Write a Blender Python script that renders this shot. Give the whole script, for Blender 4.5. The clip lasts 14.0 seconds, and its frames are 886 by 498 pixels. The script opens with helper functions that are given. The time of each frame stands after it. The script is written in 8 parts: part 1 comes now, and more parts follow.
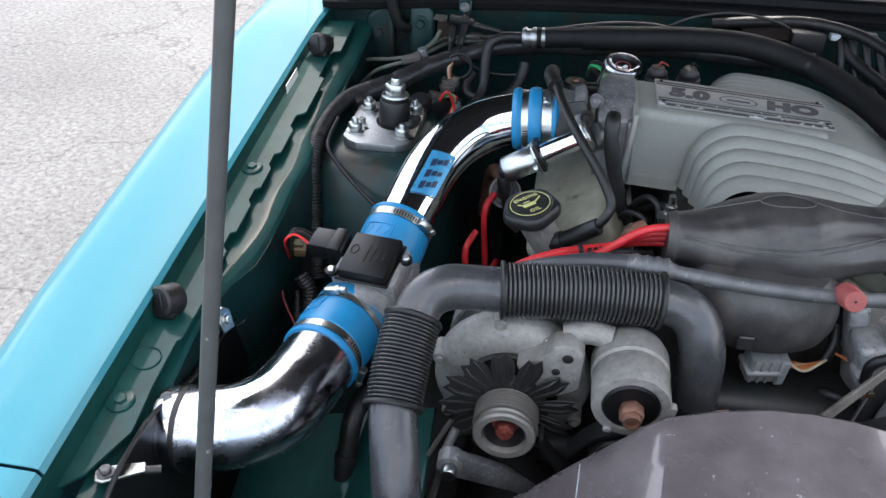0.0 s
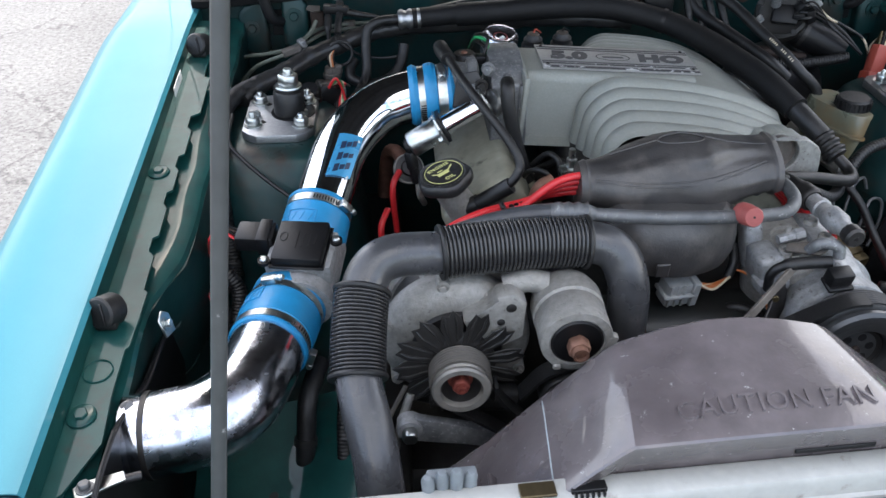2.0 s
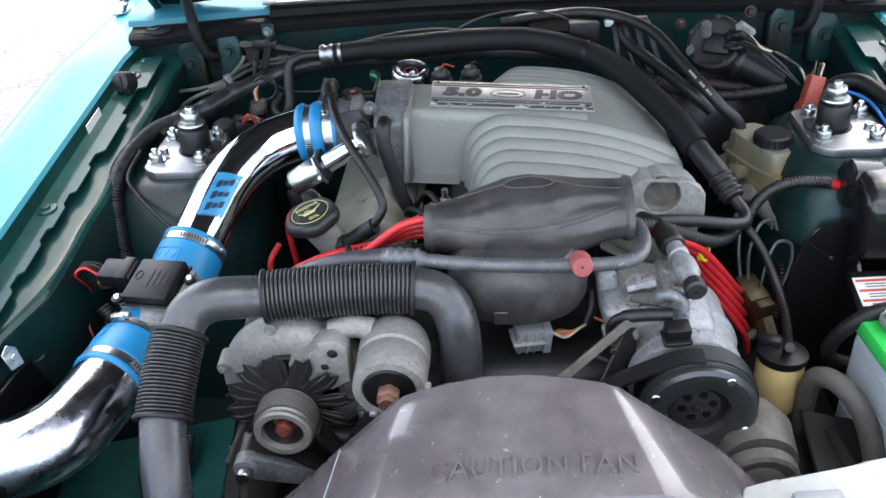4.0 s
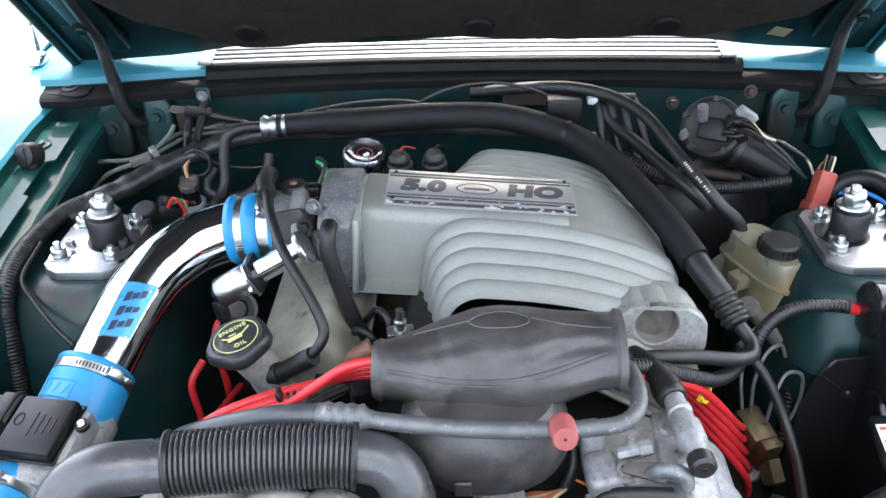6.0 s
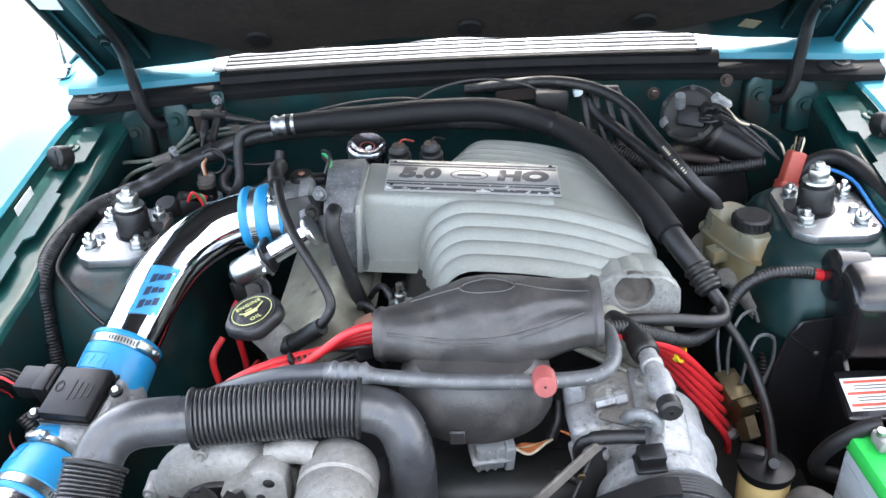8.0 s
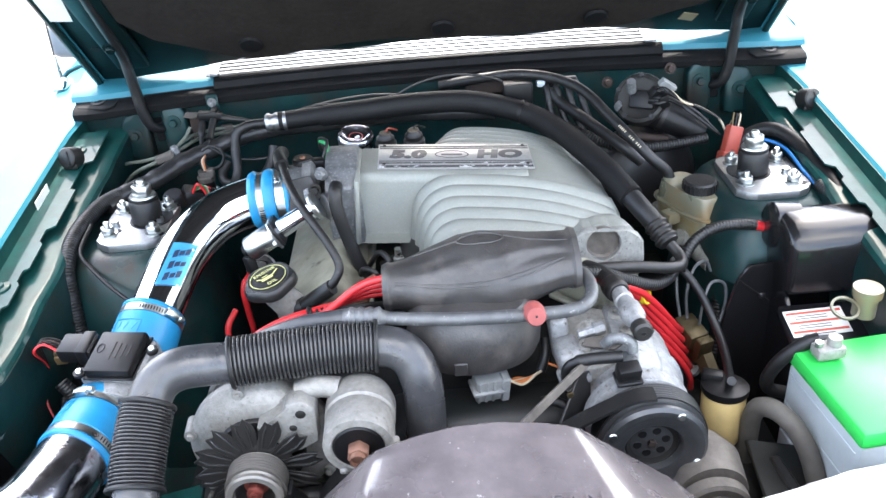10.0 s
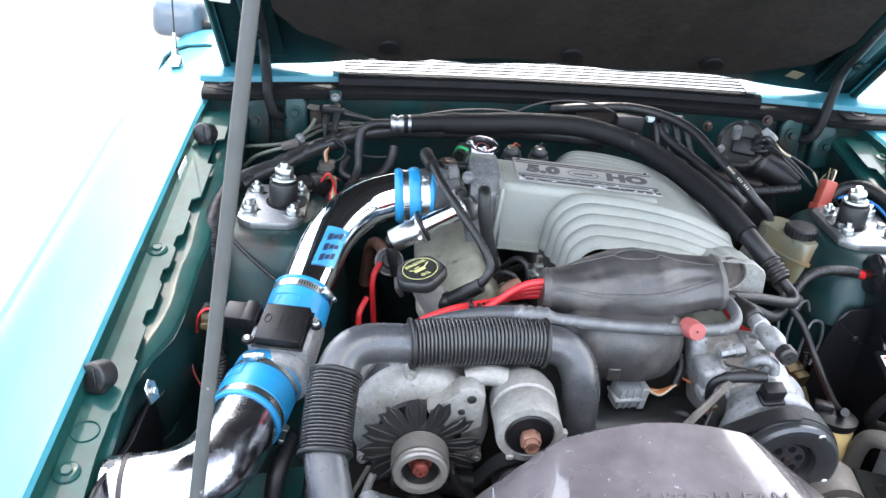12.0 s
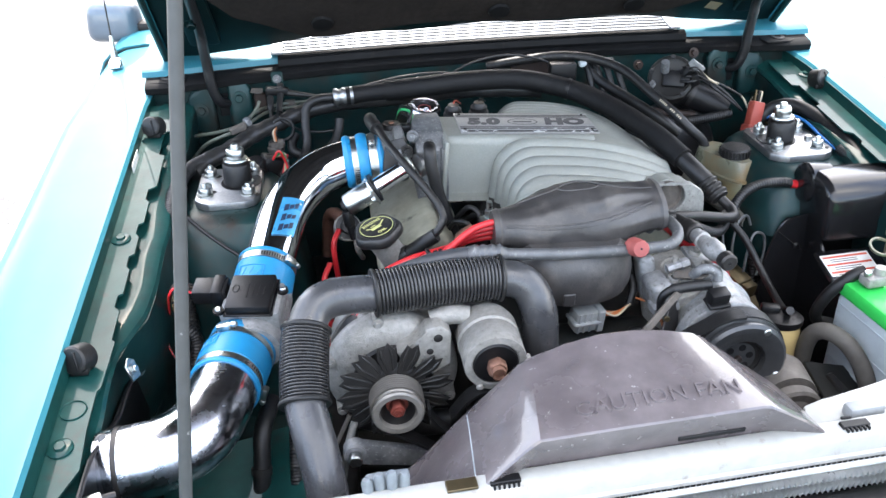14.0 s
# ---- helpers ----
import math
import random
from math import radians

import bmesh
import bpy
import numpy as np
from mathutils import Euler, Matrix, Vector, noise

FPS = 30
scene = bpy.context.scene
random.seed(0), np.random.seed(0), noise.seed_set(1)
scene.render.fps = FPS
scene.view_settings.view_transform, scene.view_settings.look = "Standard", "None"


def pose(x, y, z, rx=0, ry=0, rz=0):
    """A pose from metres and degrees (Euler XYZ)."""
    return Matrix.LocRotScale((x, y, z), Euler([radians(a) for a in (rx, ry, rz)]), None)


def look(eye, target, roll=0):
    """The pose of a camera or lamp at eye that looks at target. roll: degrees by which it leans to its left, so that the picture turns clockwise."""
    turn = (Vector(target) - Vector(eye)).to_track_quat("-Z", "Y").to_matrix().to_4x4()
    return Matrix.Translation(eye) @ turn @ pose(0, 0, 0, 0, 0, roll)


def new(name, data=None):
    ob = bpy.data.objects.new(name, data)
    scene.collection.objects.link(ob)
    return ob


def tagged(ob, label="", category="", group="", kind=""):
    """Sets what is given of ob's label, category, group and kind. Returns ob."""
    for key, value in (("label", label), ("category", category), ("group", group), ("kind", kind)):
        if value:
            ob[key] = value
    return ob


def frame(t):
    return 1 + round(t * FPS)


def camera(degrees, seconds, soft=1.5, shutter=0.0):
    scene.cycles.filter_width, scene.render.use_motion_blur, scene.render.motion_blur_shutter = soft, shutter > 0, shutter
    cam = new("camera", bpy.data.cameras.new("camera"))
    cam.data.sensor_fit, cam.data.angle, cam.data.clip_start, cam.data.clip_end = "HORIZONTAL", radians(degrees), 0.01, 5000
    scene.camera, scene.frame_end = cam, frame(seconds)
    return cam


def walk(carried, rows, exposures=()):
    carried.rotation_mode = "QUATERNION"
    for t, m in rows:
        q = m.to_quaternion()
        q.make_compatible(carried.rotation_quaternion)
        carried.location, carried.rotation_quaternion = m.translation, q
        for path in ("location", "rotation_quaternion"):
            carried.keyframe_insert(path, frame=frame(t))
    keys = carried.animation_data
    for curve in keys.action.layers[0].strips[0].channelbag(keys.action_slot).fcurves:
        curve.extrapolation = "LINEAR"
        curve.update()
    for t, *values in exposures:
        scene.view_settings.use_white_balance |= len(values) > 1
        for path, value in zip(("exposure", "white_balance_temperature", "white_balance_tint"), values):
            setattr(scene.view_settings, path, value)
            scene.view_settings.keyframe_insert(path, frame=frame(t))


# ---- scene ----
cam = camera(55.1, 14.0)
PATH = [
    (0, (-0.24, -1.212, 1.463), (-0.499, 0.419, 0.335), 0.4),
    (0.5, (-0.291, -1.209, 1.458), (-0.454, 0.427, 0.32), 0.4),
    (1, (-0.34, -1.228, 1.456), (-0.403, 0.426, 0.333), 0.1),
    (1.5, (-0.353, -1.26, 1.458), (-0.329, 0.394, 0.333), 0.1),
    (2, (-0.341, -1.269, 1.453), (-0.245, 0.379, 0.324), -0.6),
    (2.5, (-0.305, -1.268, 1.451), (-0.215, 0.373, 0.312), -1.6),
    (3, (-0.22, -1.26, 1.463), (-0.204, 0.379, 0.316), -2.8),
    (3.5, (-0.102, -1.256, 1.473), (-0.159, 0.394, 0.344), -4.1),
    (4, (0.004, -1.246, 1.479), (-0.154, 0.414, 0.374), -4.5),
    (4.2, (0.03, -1.242, 1.481), (-0.153, 0.426, 0.393), -4.7),
    (6.3, (0.0, -0.984, 1.489), (-0.056, 0.699, 0.41), -1.6),
    (6.5, (-0.001, -0.982, 1.488), (-0.05, 0.703, 0.411), -1.6),
    (7, (0.009, -0.998, 1.491), (-0.051, 0.688, 0.418), -2.0),
    (7.5, (0.017, -1.034, 1.503), (-0.081, 0.649, 0.428), -2.7),
    (8, (0.036, -1.11, 1.507), (-0.079, 0.585, 0.447), -3.95),
    (8.2, (0.043, -1.147, 1.507), (-0.081, 0.552, 0.46), -4.4),
    (10.3, (-0.064, -1.285, 1.513), (-0.018, 0.443, 0.502), -3.4),
    (10.5, (-0.129, -1.285, 1.515), (-0.051, 0.439, 0.507), -1.7),
    (11, (-0.256, -1.313, 1.517), (-0.13, 0.427, 0.535), 3.1),
    (11.5, (-0.324, -1.334, 1.517), (-0.185, 0.415, 0.557), 6.1),
    (12, (-0.334, -1.348, 1.518), (-0.196, 0.403, 0.561), 4.2),
    (12.5, (-0.306, -1.377, 1.51), (-0.11, 0.377, 0.57), 0.7),
    (13, (-0.309, -1.394, 1.506), (-0.105, 0.348, 0.544), -0.5),
    (13.5, (-0.317, -1.412, 1.502), (-0.118, 0.321, 0.524), -1.2),
    (14, (-0.317, -1.427, 1.499), (-0.109, 0.303, 0.517), -1.8),
]
walk(cam, [(t, look(eye, target, roll)) for t, eye, target, roll in PATH], [(0, 2.27), (3.0, 2.4), (4.0, 2.7), (6.5, 3.2), (8.0, 3.3), (10.5, 3.46), (11.5, 3.45), (12.5, 3.27), (14, 3.12)])

# ---------- light ----------
SUN_EL, SUN_AZ = 52.0, 3.0      # degrees above the ground; degrees from the car's tail towards its right-hand side seen from the nose
to_sun = Vector((math.sin(radians(SUN_AZ)) * math.cos(radians(SUN_EL)), math.cos(radians(SUN_AZ)) * math.cos(radians(SUN_EL)), math.sin(radians(SUN_EL))))
world = bpy.data.worlds.new("sky")
scene.world = world
world.use_nodes = True
wn, wl = world.node_tree.nodes, world.node_tree.links
sky = wn.new("ShaderNodeTexSky")
sky.sky_type, sky.sun_disc = "NISHITA", False
sky.sun_elevation, sky.sun_rotation = radians(SUN_EL), radians(SUN_AZ)
sky.air_density, sky.dust_density, sky.ozone_density = 1.0, 3.5, 1.2
# broken white cloud over the whole sky
coords, cloud_noise, cloud_ramp, cloud_mix = wn.new("ShaderNodeTexCoord"), wn.new("ShaderNodeTexNoise"), wn.new("ShaderNodeValToRGB"), wn.new("ShaderNodeMix")
cloud_noise.inputs["Scale"].default_value, cloud_noise.inputs["Detail"].default_value, cloud_noise.inputs["Roughness"].default_value = 3.2, 7.0, 0.58
cloud_ramp.color_ramp.elements[0].position, cloud_ramp.color_ramp.elements[1].position = 0.44, 0.64
cloud_mix.data_type = "RGBA"
cloud_mix.inputs[7].default_value = (6.9, 6.7, 6.5, 1)
cloud_shift = wn.new("ShaderNodeMapping")
cloud_shift.inputs["Location"].default_value = (2.3, 0.9, 0.6)
wl.new(coords.outputs["Generated"], cloud_shift.inputs["Vector"])
wl.new(cloud_shift.outputs[0], cloud_noise.inputs["Vector"])
wl.new(cloud_noise.outputs[0], cloud_ramp.inputs[0])
wl.new(cloud_ramp.outputs[0], cloud_mix.inputs[0])
wl.new(sky.outputs[0], cloud_mix.inputs[6])
wl.new(cloud_mix.outputs[2], wn["Background"].inputs[0])
wn["Background"].inputs[1].default_value = 0.15
sun_data = bpy.data.lights.new("sun", "SUN")
sun_data.energy, sun_data.angle, sun_data.color = 1.45, radians(3), (1.0, 0.965, 0.92)
sun = new("sun", sun_data)
sun.matrix_world = look((0, 0, 0), -to_sun)


# ---------- materials ----------
def mat(name, color, rough=0.5, metal=0.0, var=0.25, scale=40.0, bump=0.0, bump_scale=400.0, color2=None, coat=0.0, spots=None, rough_var=0.15, trans=0.0, spec=0.5, mottle=6.0):
    """A procedural surface: colour varied at a fine and a coarse scale, gloss varied by wear, fine relief, and specks of another colour."""
    m = bpy.data.materials.new(name)
    m.use_nodes = True
    n, l = m.node_tree.nodes, m.node_tree.links
    b = n["Principled BSDF"]
    tc = n.new("ShaderNodeTexCoord")

    def noise_tex(s, detail=4.0, r=0.55):
        t = n.new("ShaderNodeTexNoise")
        t.inputs["Scale"].default_value, t.inputs["Detail"].default_value, t.inputs["Roughness"].default_value = s, detail, r
        l.new(tc.outputs["Object"], t.inputs["Vector"])
        return t

    def ramp(src, lo, hi, c0, c1):
        r = n.new("ShaderNodeValToRGB")
        r.color_ramp.elements[0].position, r.color_ramp.elements[1].position = lo, hi
        r.color_ramp.elements[0].color, r.color_ramp.elements[1].color = (*c0, 1), (*c1, 1)
        l.new(src, r.inputs[0])
        return r

    def blend(fac, a, c, how="MIX"):
        x = n.new("ShaderNodeMix")
        x.data_type, x.blend_type = "RGBA", how
        if isinstance(fac, float):
            x.inputs[0].default_value = fac
        else:
            l.new(fac, x.inputs[0])
        l.new(a, x.inputs[6])
        l.new(c, x.inputs[7])
        return x.outputs[2]

    fine, coarse = noise_tex(scale), noise_tex(mottle, 5.0, 0.6)
    other = color2 or tuple(c * (1 - var) for c in color)
    col = ramp(coarse.outputs[0], 0.35, 0.68, color, other).outputs[0]
    shade = ramp(fine.outputs[0], 0.3, 0.7, (1 - var * 0.6,) * 3, (1 + var * 0.3,) * 3).outputs[0]
    col = blend(1.0, col, shade, "MULTIPLY")
    if spots:
        scol, sscale, lo, hi = spots
        sp = noise_tex(sscale, 6.0, 0.65)
        k = ramp(sp.outputs[0], lo, hi, (0, 0, 0), (1, 1, 1)).outputs[0]
        rgb = n.new("ShaderNodeRGB")
        rgb.outputs[0].default_value = (*scol, 1)
        col = blend(k, col, rgb.outputs[0])
    l.new(col, b.inputs["Base Color"])
    rr = n.new("ShaderNodeMapRange")
    rr.inputs[1].default_value, rr.inputs[2].default_value = 0.3, 0.7
    rr.inputs[3].default_value, rr.inputs[4].default_value = max(0.02, rough - rough_var * rough), min(1.0, rough + rough_var * rough * 1.5)
    l.new(coarse.outputs[0], rr.inputs[0])
    l.new(rr.outputs[0], b.inputs["Roughness"])
    b.inputs["Metallic"].default_value = metal
    b.inputs["Specular IOR Level"].default_value = spec
    b.inputs["Coat Weight"].default_value = coat
    b.inputs["Coat Roughness"].default_value = 0.03
    b.inputs["Transmission Weight"].default_value = trans
    if bump:
        g = noise_tex(bump_scale, 3.0)
        bp = n.new("ShaderNodeBump")
        bp.inputs["Strength"].default_value, bp.inputs["Distance"].default_value = bump, 0.001
        l.new(g.outputs[0], bp.inputs["Height"])
        l.new(bp.outputs[0], b.inputs["Normal"])
    return m


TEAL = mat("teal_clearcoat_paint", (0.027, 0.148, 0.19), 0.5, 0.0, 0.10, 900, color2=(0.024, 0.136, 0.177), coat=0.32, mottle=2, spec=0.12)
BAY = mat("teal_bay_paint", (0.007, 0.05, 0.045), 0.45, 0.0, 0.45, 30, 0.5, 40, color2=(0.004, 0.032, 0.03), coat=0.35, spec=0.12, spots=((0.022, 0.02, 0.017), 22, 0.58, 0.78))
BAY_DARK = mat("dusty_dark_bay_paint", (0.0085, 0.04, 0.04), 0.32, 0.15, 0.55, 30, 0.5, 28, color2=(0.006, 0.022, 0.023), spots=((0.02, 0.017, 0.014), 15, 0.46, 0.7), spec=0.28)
# Near-black for low panels: grime specks, plus shade put into the base colour.
GRIME_SHADE = mat("grime_and_shade_black", (0.008, 0.010, 0.010), 0.5, 0.1, 0.5, 30, 0.3, 90, color2=(0.014, 0.012, 0.010), spots=((0.03, 0.022, 0.015), 20, 0.62, 0.8))
# The underside's teal, darkened in its base colour to stand in for shade.
HOOD_SHADED = mat("shade_darkened_hood_teal", (0.003, 0.014, 0.0145), 0.36, 0.2, 0.35, 40, 0.15, 150, color2=(0.003, 0.009, 0.0095), spec=0.25)
BLACK_PAINT = mat("worn_black_paint", (0.012, 0.012, 0.013), 0.38, 0.0, 0.4, 40, 0.1, 200, spots=((0.05, 0.045, 0.04), 30, 0.62, 0.74))
CHROME = mat("chrome_plating", (0.66, 0.69, 0.74), 0.06, 1.0, 0.12, 200, 0.2, 34, spots=((0.40, 0.39, 0.38), 150, 0.60, 0.68), rough_var=0.9, mottle=16)
CHROME_HAZY = mat("hazy_scratched_chrome", (0.66, 0.68, 0.75), 0.19, 1.0, 0.2, 200, 0.6, 30, spots=((0.36, 0.35, 0.38), 95, 0.54, 0.62), rough_var=0.7, mottle=20)
LEDGE = mat("dusty_black_ledge_paint", (0.0065, 0.0065, 0.007), 0.62, 0.0, 0.4, 40, 0.3, 200, color2=(0.0045, 0.0048, 0.005), spots=((0.04, 0.033, 0.027), 30, 0.64, 0.8), spec=0.15)
ZINC = mat("bright_zinc_steel", (0.56, 0.58, 0.57), 0.3, 1.0, 0.3, 110, 0.2, 300, color2=(0.45, 0.47, 0.46), mottle=40)
MILLED = mat("milled_aluminium", (0.42, 0.43, 0.44), 0.42, 1.0, 0.2, 200, 0.15, 600)
CAST = mat("oxidised_cast_aluminium", (0.275, 0.267, 0.25), 0.5, 0.25, 0.34, 140, 1.0, 420, color2=(0.215, 0.206, 0.188), mottle=24, spots=((0.11, 0.10, 0.088), 130, 0.60, 0.72))
ALU_DULL = mat("dull_aluminium_tube", (0.13, 0.134, 0.138), 0.45, 0.4, 0.4, 60, 0.4, 500, color2=(0.085, 0.088, 0.092), spots=((0.28, 0.28, 0.28), 120, 0.6, 0.7))
CAST_BRIGHT = mat("bright_cast_aluminium", (0.33, 0.334, 0.338), 0.46, 0.35, 0.4, 120, 1.0, 380, color2=(0.22, 0.222, 0.224), spots=((0.09, 0.082, 0.072), 110, 0.58, 0.72), mottle=24)
PULLEY = mat("worn_tan_grey_pulley", (0.25, 0.235, 0.21), 0.42, 0.4, 0.3, 60, 0.2, 400, color2=(0.2, 0.19, 0.172), mottle=20)
CAST_DARK = mat("grey_weathered_casting", (0.23, 0.235, 0.24), 0.5, 0.5, 0.4, 60, 0.6, 500, color2=(0.10, 0.105, 0.11), spots=((0.34, 0.34, 0.34), 240, 0.57, 0.68), mottle=20)
INTAKE = mat("grey_green_manifold_paint", (0.235, 0.245, 0.222), 0.5, 0.15, 0.12, 300, 0.55, 650, color2=(0.2, 0.208, 0.19), spots=((0.275, 0.285, 0.26), 420, 0.56, 0.72), spec=0.45, mottle=9)
VALVE = mat("olive_grey_cover_paint", (0.3, 0.295, 0.235), 0.5, 0.1, 0.3, 40, 0.3, 500, color2=(0.15, 0.145, 0.11), spots=((0.05, 0.045, 0.035), 25, 0.6, 0.72))
RUBBER = mat("black_rubber", (0.0082, 0.0082, 0.0087), 0.46, 0.0, 0.4, 80, 0.4, 400, spots=((0.04, 0.038, 0.035), 60, 0.58, 0.78), spec=0.45)
TAPE = mat("wrinkled_black_loom_tape", (0.014, 0.0142, 0.015), 0.36, 0.0, 0.4, 60, 1.0, 90, color2=(0.022, 0.021, 0.02), mottle=24, spec=0.5)
LINE = mat("grey_green_coated_line", (0.115, 0.13, 0.105), 0.5, 0.2, 0.35, 70, 0.2, 400, color2=(0.075, 0.08, 0.065), mottle=30)
FOAM = mat("black_foam_sleeve", (0.0045, 0.0045, 0.005), 0.62, 0.0, 0.3, 90, 0.6, 900, spec=0.3)
SLEEVE = mat("glossy_ribbed_sleeve_plastic", (0.02, 0.02, 0.0212), 0.24, 0.0, 0.3, 60, 0.06, 300, color2=(0.027, 0.0265, 0.0265), spec=0.6)
HOSE_GREY = mat("dull_grey_rubber_hose", (0.05, 0.053, 0.059), 0.34, 0.0, 0.35, 60, 0.25, 400, color2=(0.032, 0.034, 0.038), mottle=18)
HOSE_BLACK = mat("aged_black_coolant_hose", (0.048, 0.049, 0.053), 0.29, 0.0, 0.4, 60, 0.35, 260, color2=(0.03, 0.031, 0.033), mottle=14, spots=((0.09, 0.088, 0.085), 34, 0.58, 0.76), spec=0.65, rough_var=0.4)
HOSE_DUSTY = mat("dusty_brown_grey_hose", (0.085, 0.077, 0.067), 0.75, 0.0, 0.3, 60, 0.4, 500)
PLASTIC = mat("black_plastic", (0.007, 0.007, 0.0077), 0.38, 0.0, 0.35, 60, 0.25, 500, spec=0.27)
PLASTIC_GREY = mat("grey_connector_plastic", (0.27, 0.28, 0.28), 0.45, 0.0, 0.25, 80, 0.1, 500)
BOOT = mat("dusty_moulded_rubber", (0.05, 0.047, 0.046), 0.4, 0.0, 0.5, 25, 0.4, 300, color2=(0.022, 0.021, 0.0215), spots=((0.10, 0.089, 0.08), 14, 0.5, 0.78), mottle=16)
SHROUD = mat("faded_brown_grey_plastic", (0.13, 0.112, 0.114), 0.26, 0.0, 0.4, 26, 0.25, 160, color2=(0.088, 0.074, 0.076), spots=((0.35, 0.34, 0.33), 110, 0.66, 0.7), coat=0.5, mottle=10, spec=0.5)
BLUE = mat("blue_silicone", (0.012, 0.205, 0.42), 0.42, 0.0, 0.18, 60, 0.2, 500, color2=(0.01, 0.18, 0.37))
BADGE_INK = mat("navy_badge_enamel", (0.02, 0.035, 0.075), 0.3, 0.2, 0.15, 80)
BADGE_BLUE = mat("blue_badge_enamel", (0.055, 0.29, 0.52), 0.25, 0.3, 0.12, 80)
RED = mat("red_silicone_lead", (0.55, 0.022, 0.028), 0.4, 0.0, 0.2, 60, color2=(0.45, 0.016, 0.02))
RED_FADED = mat("faded_red_plastic", (0.30, 0.07, 0.064), 0.6, 0.0, 0.25, 80)
RED_BROWN = mat("brick_red_connector_plastic", (0.33, 0.055, 0.035), 0.5, 0.0, 0.25, 70)
RUST = mat("rusty_steel", (0.17, 0.08, 0.055), 0.6, 0.5, 0.45, 90, 0.6, 500, color2=(0.24, 0.13, 0.09))
RUST_DARK = mat("dark_rusted_steel", (0.035, 0.02, 0.015), 0.65, 0.3, 0.45, 90, 0.6, 500, color2=(0.022, 0.015, 0.012))
RUST_RED = mat("red_rusted_nut", (0.22, 0.05, 0.035), 0.6, 0.3, 0.4, 120, 0.5, 500)
GRILLE = mat("bright_ribbed_cowl_trim", (0.2, 0.21, 0.22), 0.4, 0.5, 0.15, 100)
PLATE = mat("brushed_name_plate", (0.38, 0.38, 0.37), 0.42, 0.4, 0.25, 200, 0.15, 500, color2=(0.3, 0.3, 0.29))
FINNED = mat("grey_blue_weathered_bracket", (0.2, 0.225, 0.24), 0.42, 0.2, 0.35, 50, 0.3, 400, color2=(0.14, 0.155, 0.165))
STEEL_DARK = mat("oiled_dark_steel", (0.05, 0.049, 0.05), 0.42, 0.7, 0.3, 60, 0.3, 400, color2=(0.028, 0.026, 0.024))
ROD = mat("grey_painted_rod", (0.055, 0.06, 0.06), 0.45, 0.1, 0.25, 60, 0.1, 300, spots=((0.25, 0.25, 0.25), 80, 0.68, 0.72))
RESERVOIR = mat("yellowed_translucent_plastic", (0.165, 0.175, 0.13), 0.3, 0.0, 0.3, 12, color2=(0.21, 0.13, 0.05), trans=0.1, mottle=17)
RES_AMBER = mat("amber_stained_reservoir_plastic", (0.22, 0.165, 0.075), 0.32, 0.0, 0.3, 12, color2=(0.23, 0.24, 0.175), trans=0.1, mottle=20)
YELLOW = mat("yellowed_bottle_plastic", (0.5, 0.38, 0.17), 0.45, 0.0, 0.3, 25, color2=(0.4, 0.29, 0.12))
BRASS = mat("tarnished_brass", (0.13, 0.10, 0.055), 0.4, 0.8, 0.4, 80, 0.3, 400)
LINER = mat("brown_black_hood_felt", (0.021, 0.0174, 0.0152), 0.95, 0.0, 0.5, 90, 0.9, 500, color2=(0.013, 0.011, 0.0098), spots=((0.042, 0.036, 0.032), 9, 0.62, 0.82), spec=0.15)
CREAM = mat("off_white_painted_steel", (0.4, 0.4, 0.375), 0.42, 0.0, 0.16, 60, 0.05, 300, spots=((0.2, 0.17, 0.14), 36, 0.62, 0.78))
GREEN = mat("bright_green_lid", (0.035, 0.56, 0.09), 0.4, 0.0, 0.15, 50)
CASE = mat("pale_grey_battery_case", (0.42, 0.47, 0.49), 0.42, 0.0, 0.2, 25, 0.1, 200, spots=((0.1, 0.085, 0.07), 18, 0.62, 0.8))
PAPER = mat("white_label_paper", (0.75, 0.74, 0.71), 0.5, 0.0, 0.06, 40)
INK_RED = mat("red_ink", (0.6, 0.08, 0.04), 0.5)
INK_DARK = mat("dark_ink", (0.06, 0.06, 0.065), 0.5)
INK_CHIPPED = mat("chipped_black_fill", (0.035, 0.035, 0.038), 0.5, 0.0, 0.2, 80, 0.2, 300, spots=((0.55, 0.55, 0.55), 75, 0.56, 0.6))
RUST_TAN = mat("stained_brown_casting", (0.13, 0.115, 0.10), 0.6, 0.3, 0.4, 70, 0.4, 400, color2=(0.08, 0.07, 0.062), mottle=30)
INK_YELLOW = mat("yellow_print", (0.5, 0.5, 0.2), 0.5, 0.0, 0.1)
SHIELD = mat("black_shield_plastic", (0.010, 0.010, 0.011), 0.2, 0.0, 0.3, 30, 0.15, 90, spots=((0.05, 0.048, 0.045), 25, 0.66, 0.78))
COPPER = mat("orange_wire", (0.45, 0.14, 0.04), 0.5, 0.0, 0.2)
WIRE_PALE = mat("pale_wire", (0.5, 0.42, 0.3), 0.5, 0.0, 0.2)
WIRE_BLUE = mat("blue_wire", (0.02, 0.17, 0.5), 0.45, 0.0, 0.2)
WIRE_GREEN = mat("green_wire", (0.02, 0.3, 0.1), 0.45, 0.0, 0.2)
YELLOW_CLIP = mat("yellow_plastic_clip", (0.7, 0.5, 0.02), 0.45, 0.0, 0.15)
CLUTCH = mat("worn_dark_grey_clutch_steel", (0.065, 0.067, 0.07), 0.33, 0.6, 0.3, 60, 0.2, 400, color2=(0.065, 0.066, 0.068), spots=((0.2, 0.195, 0.19), 60, 0.64, 0.76))
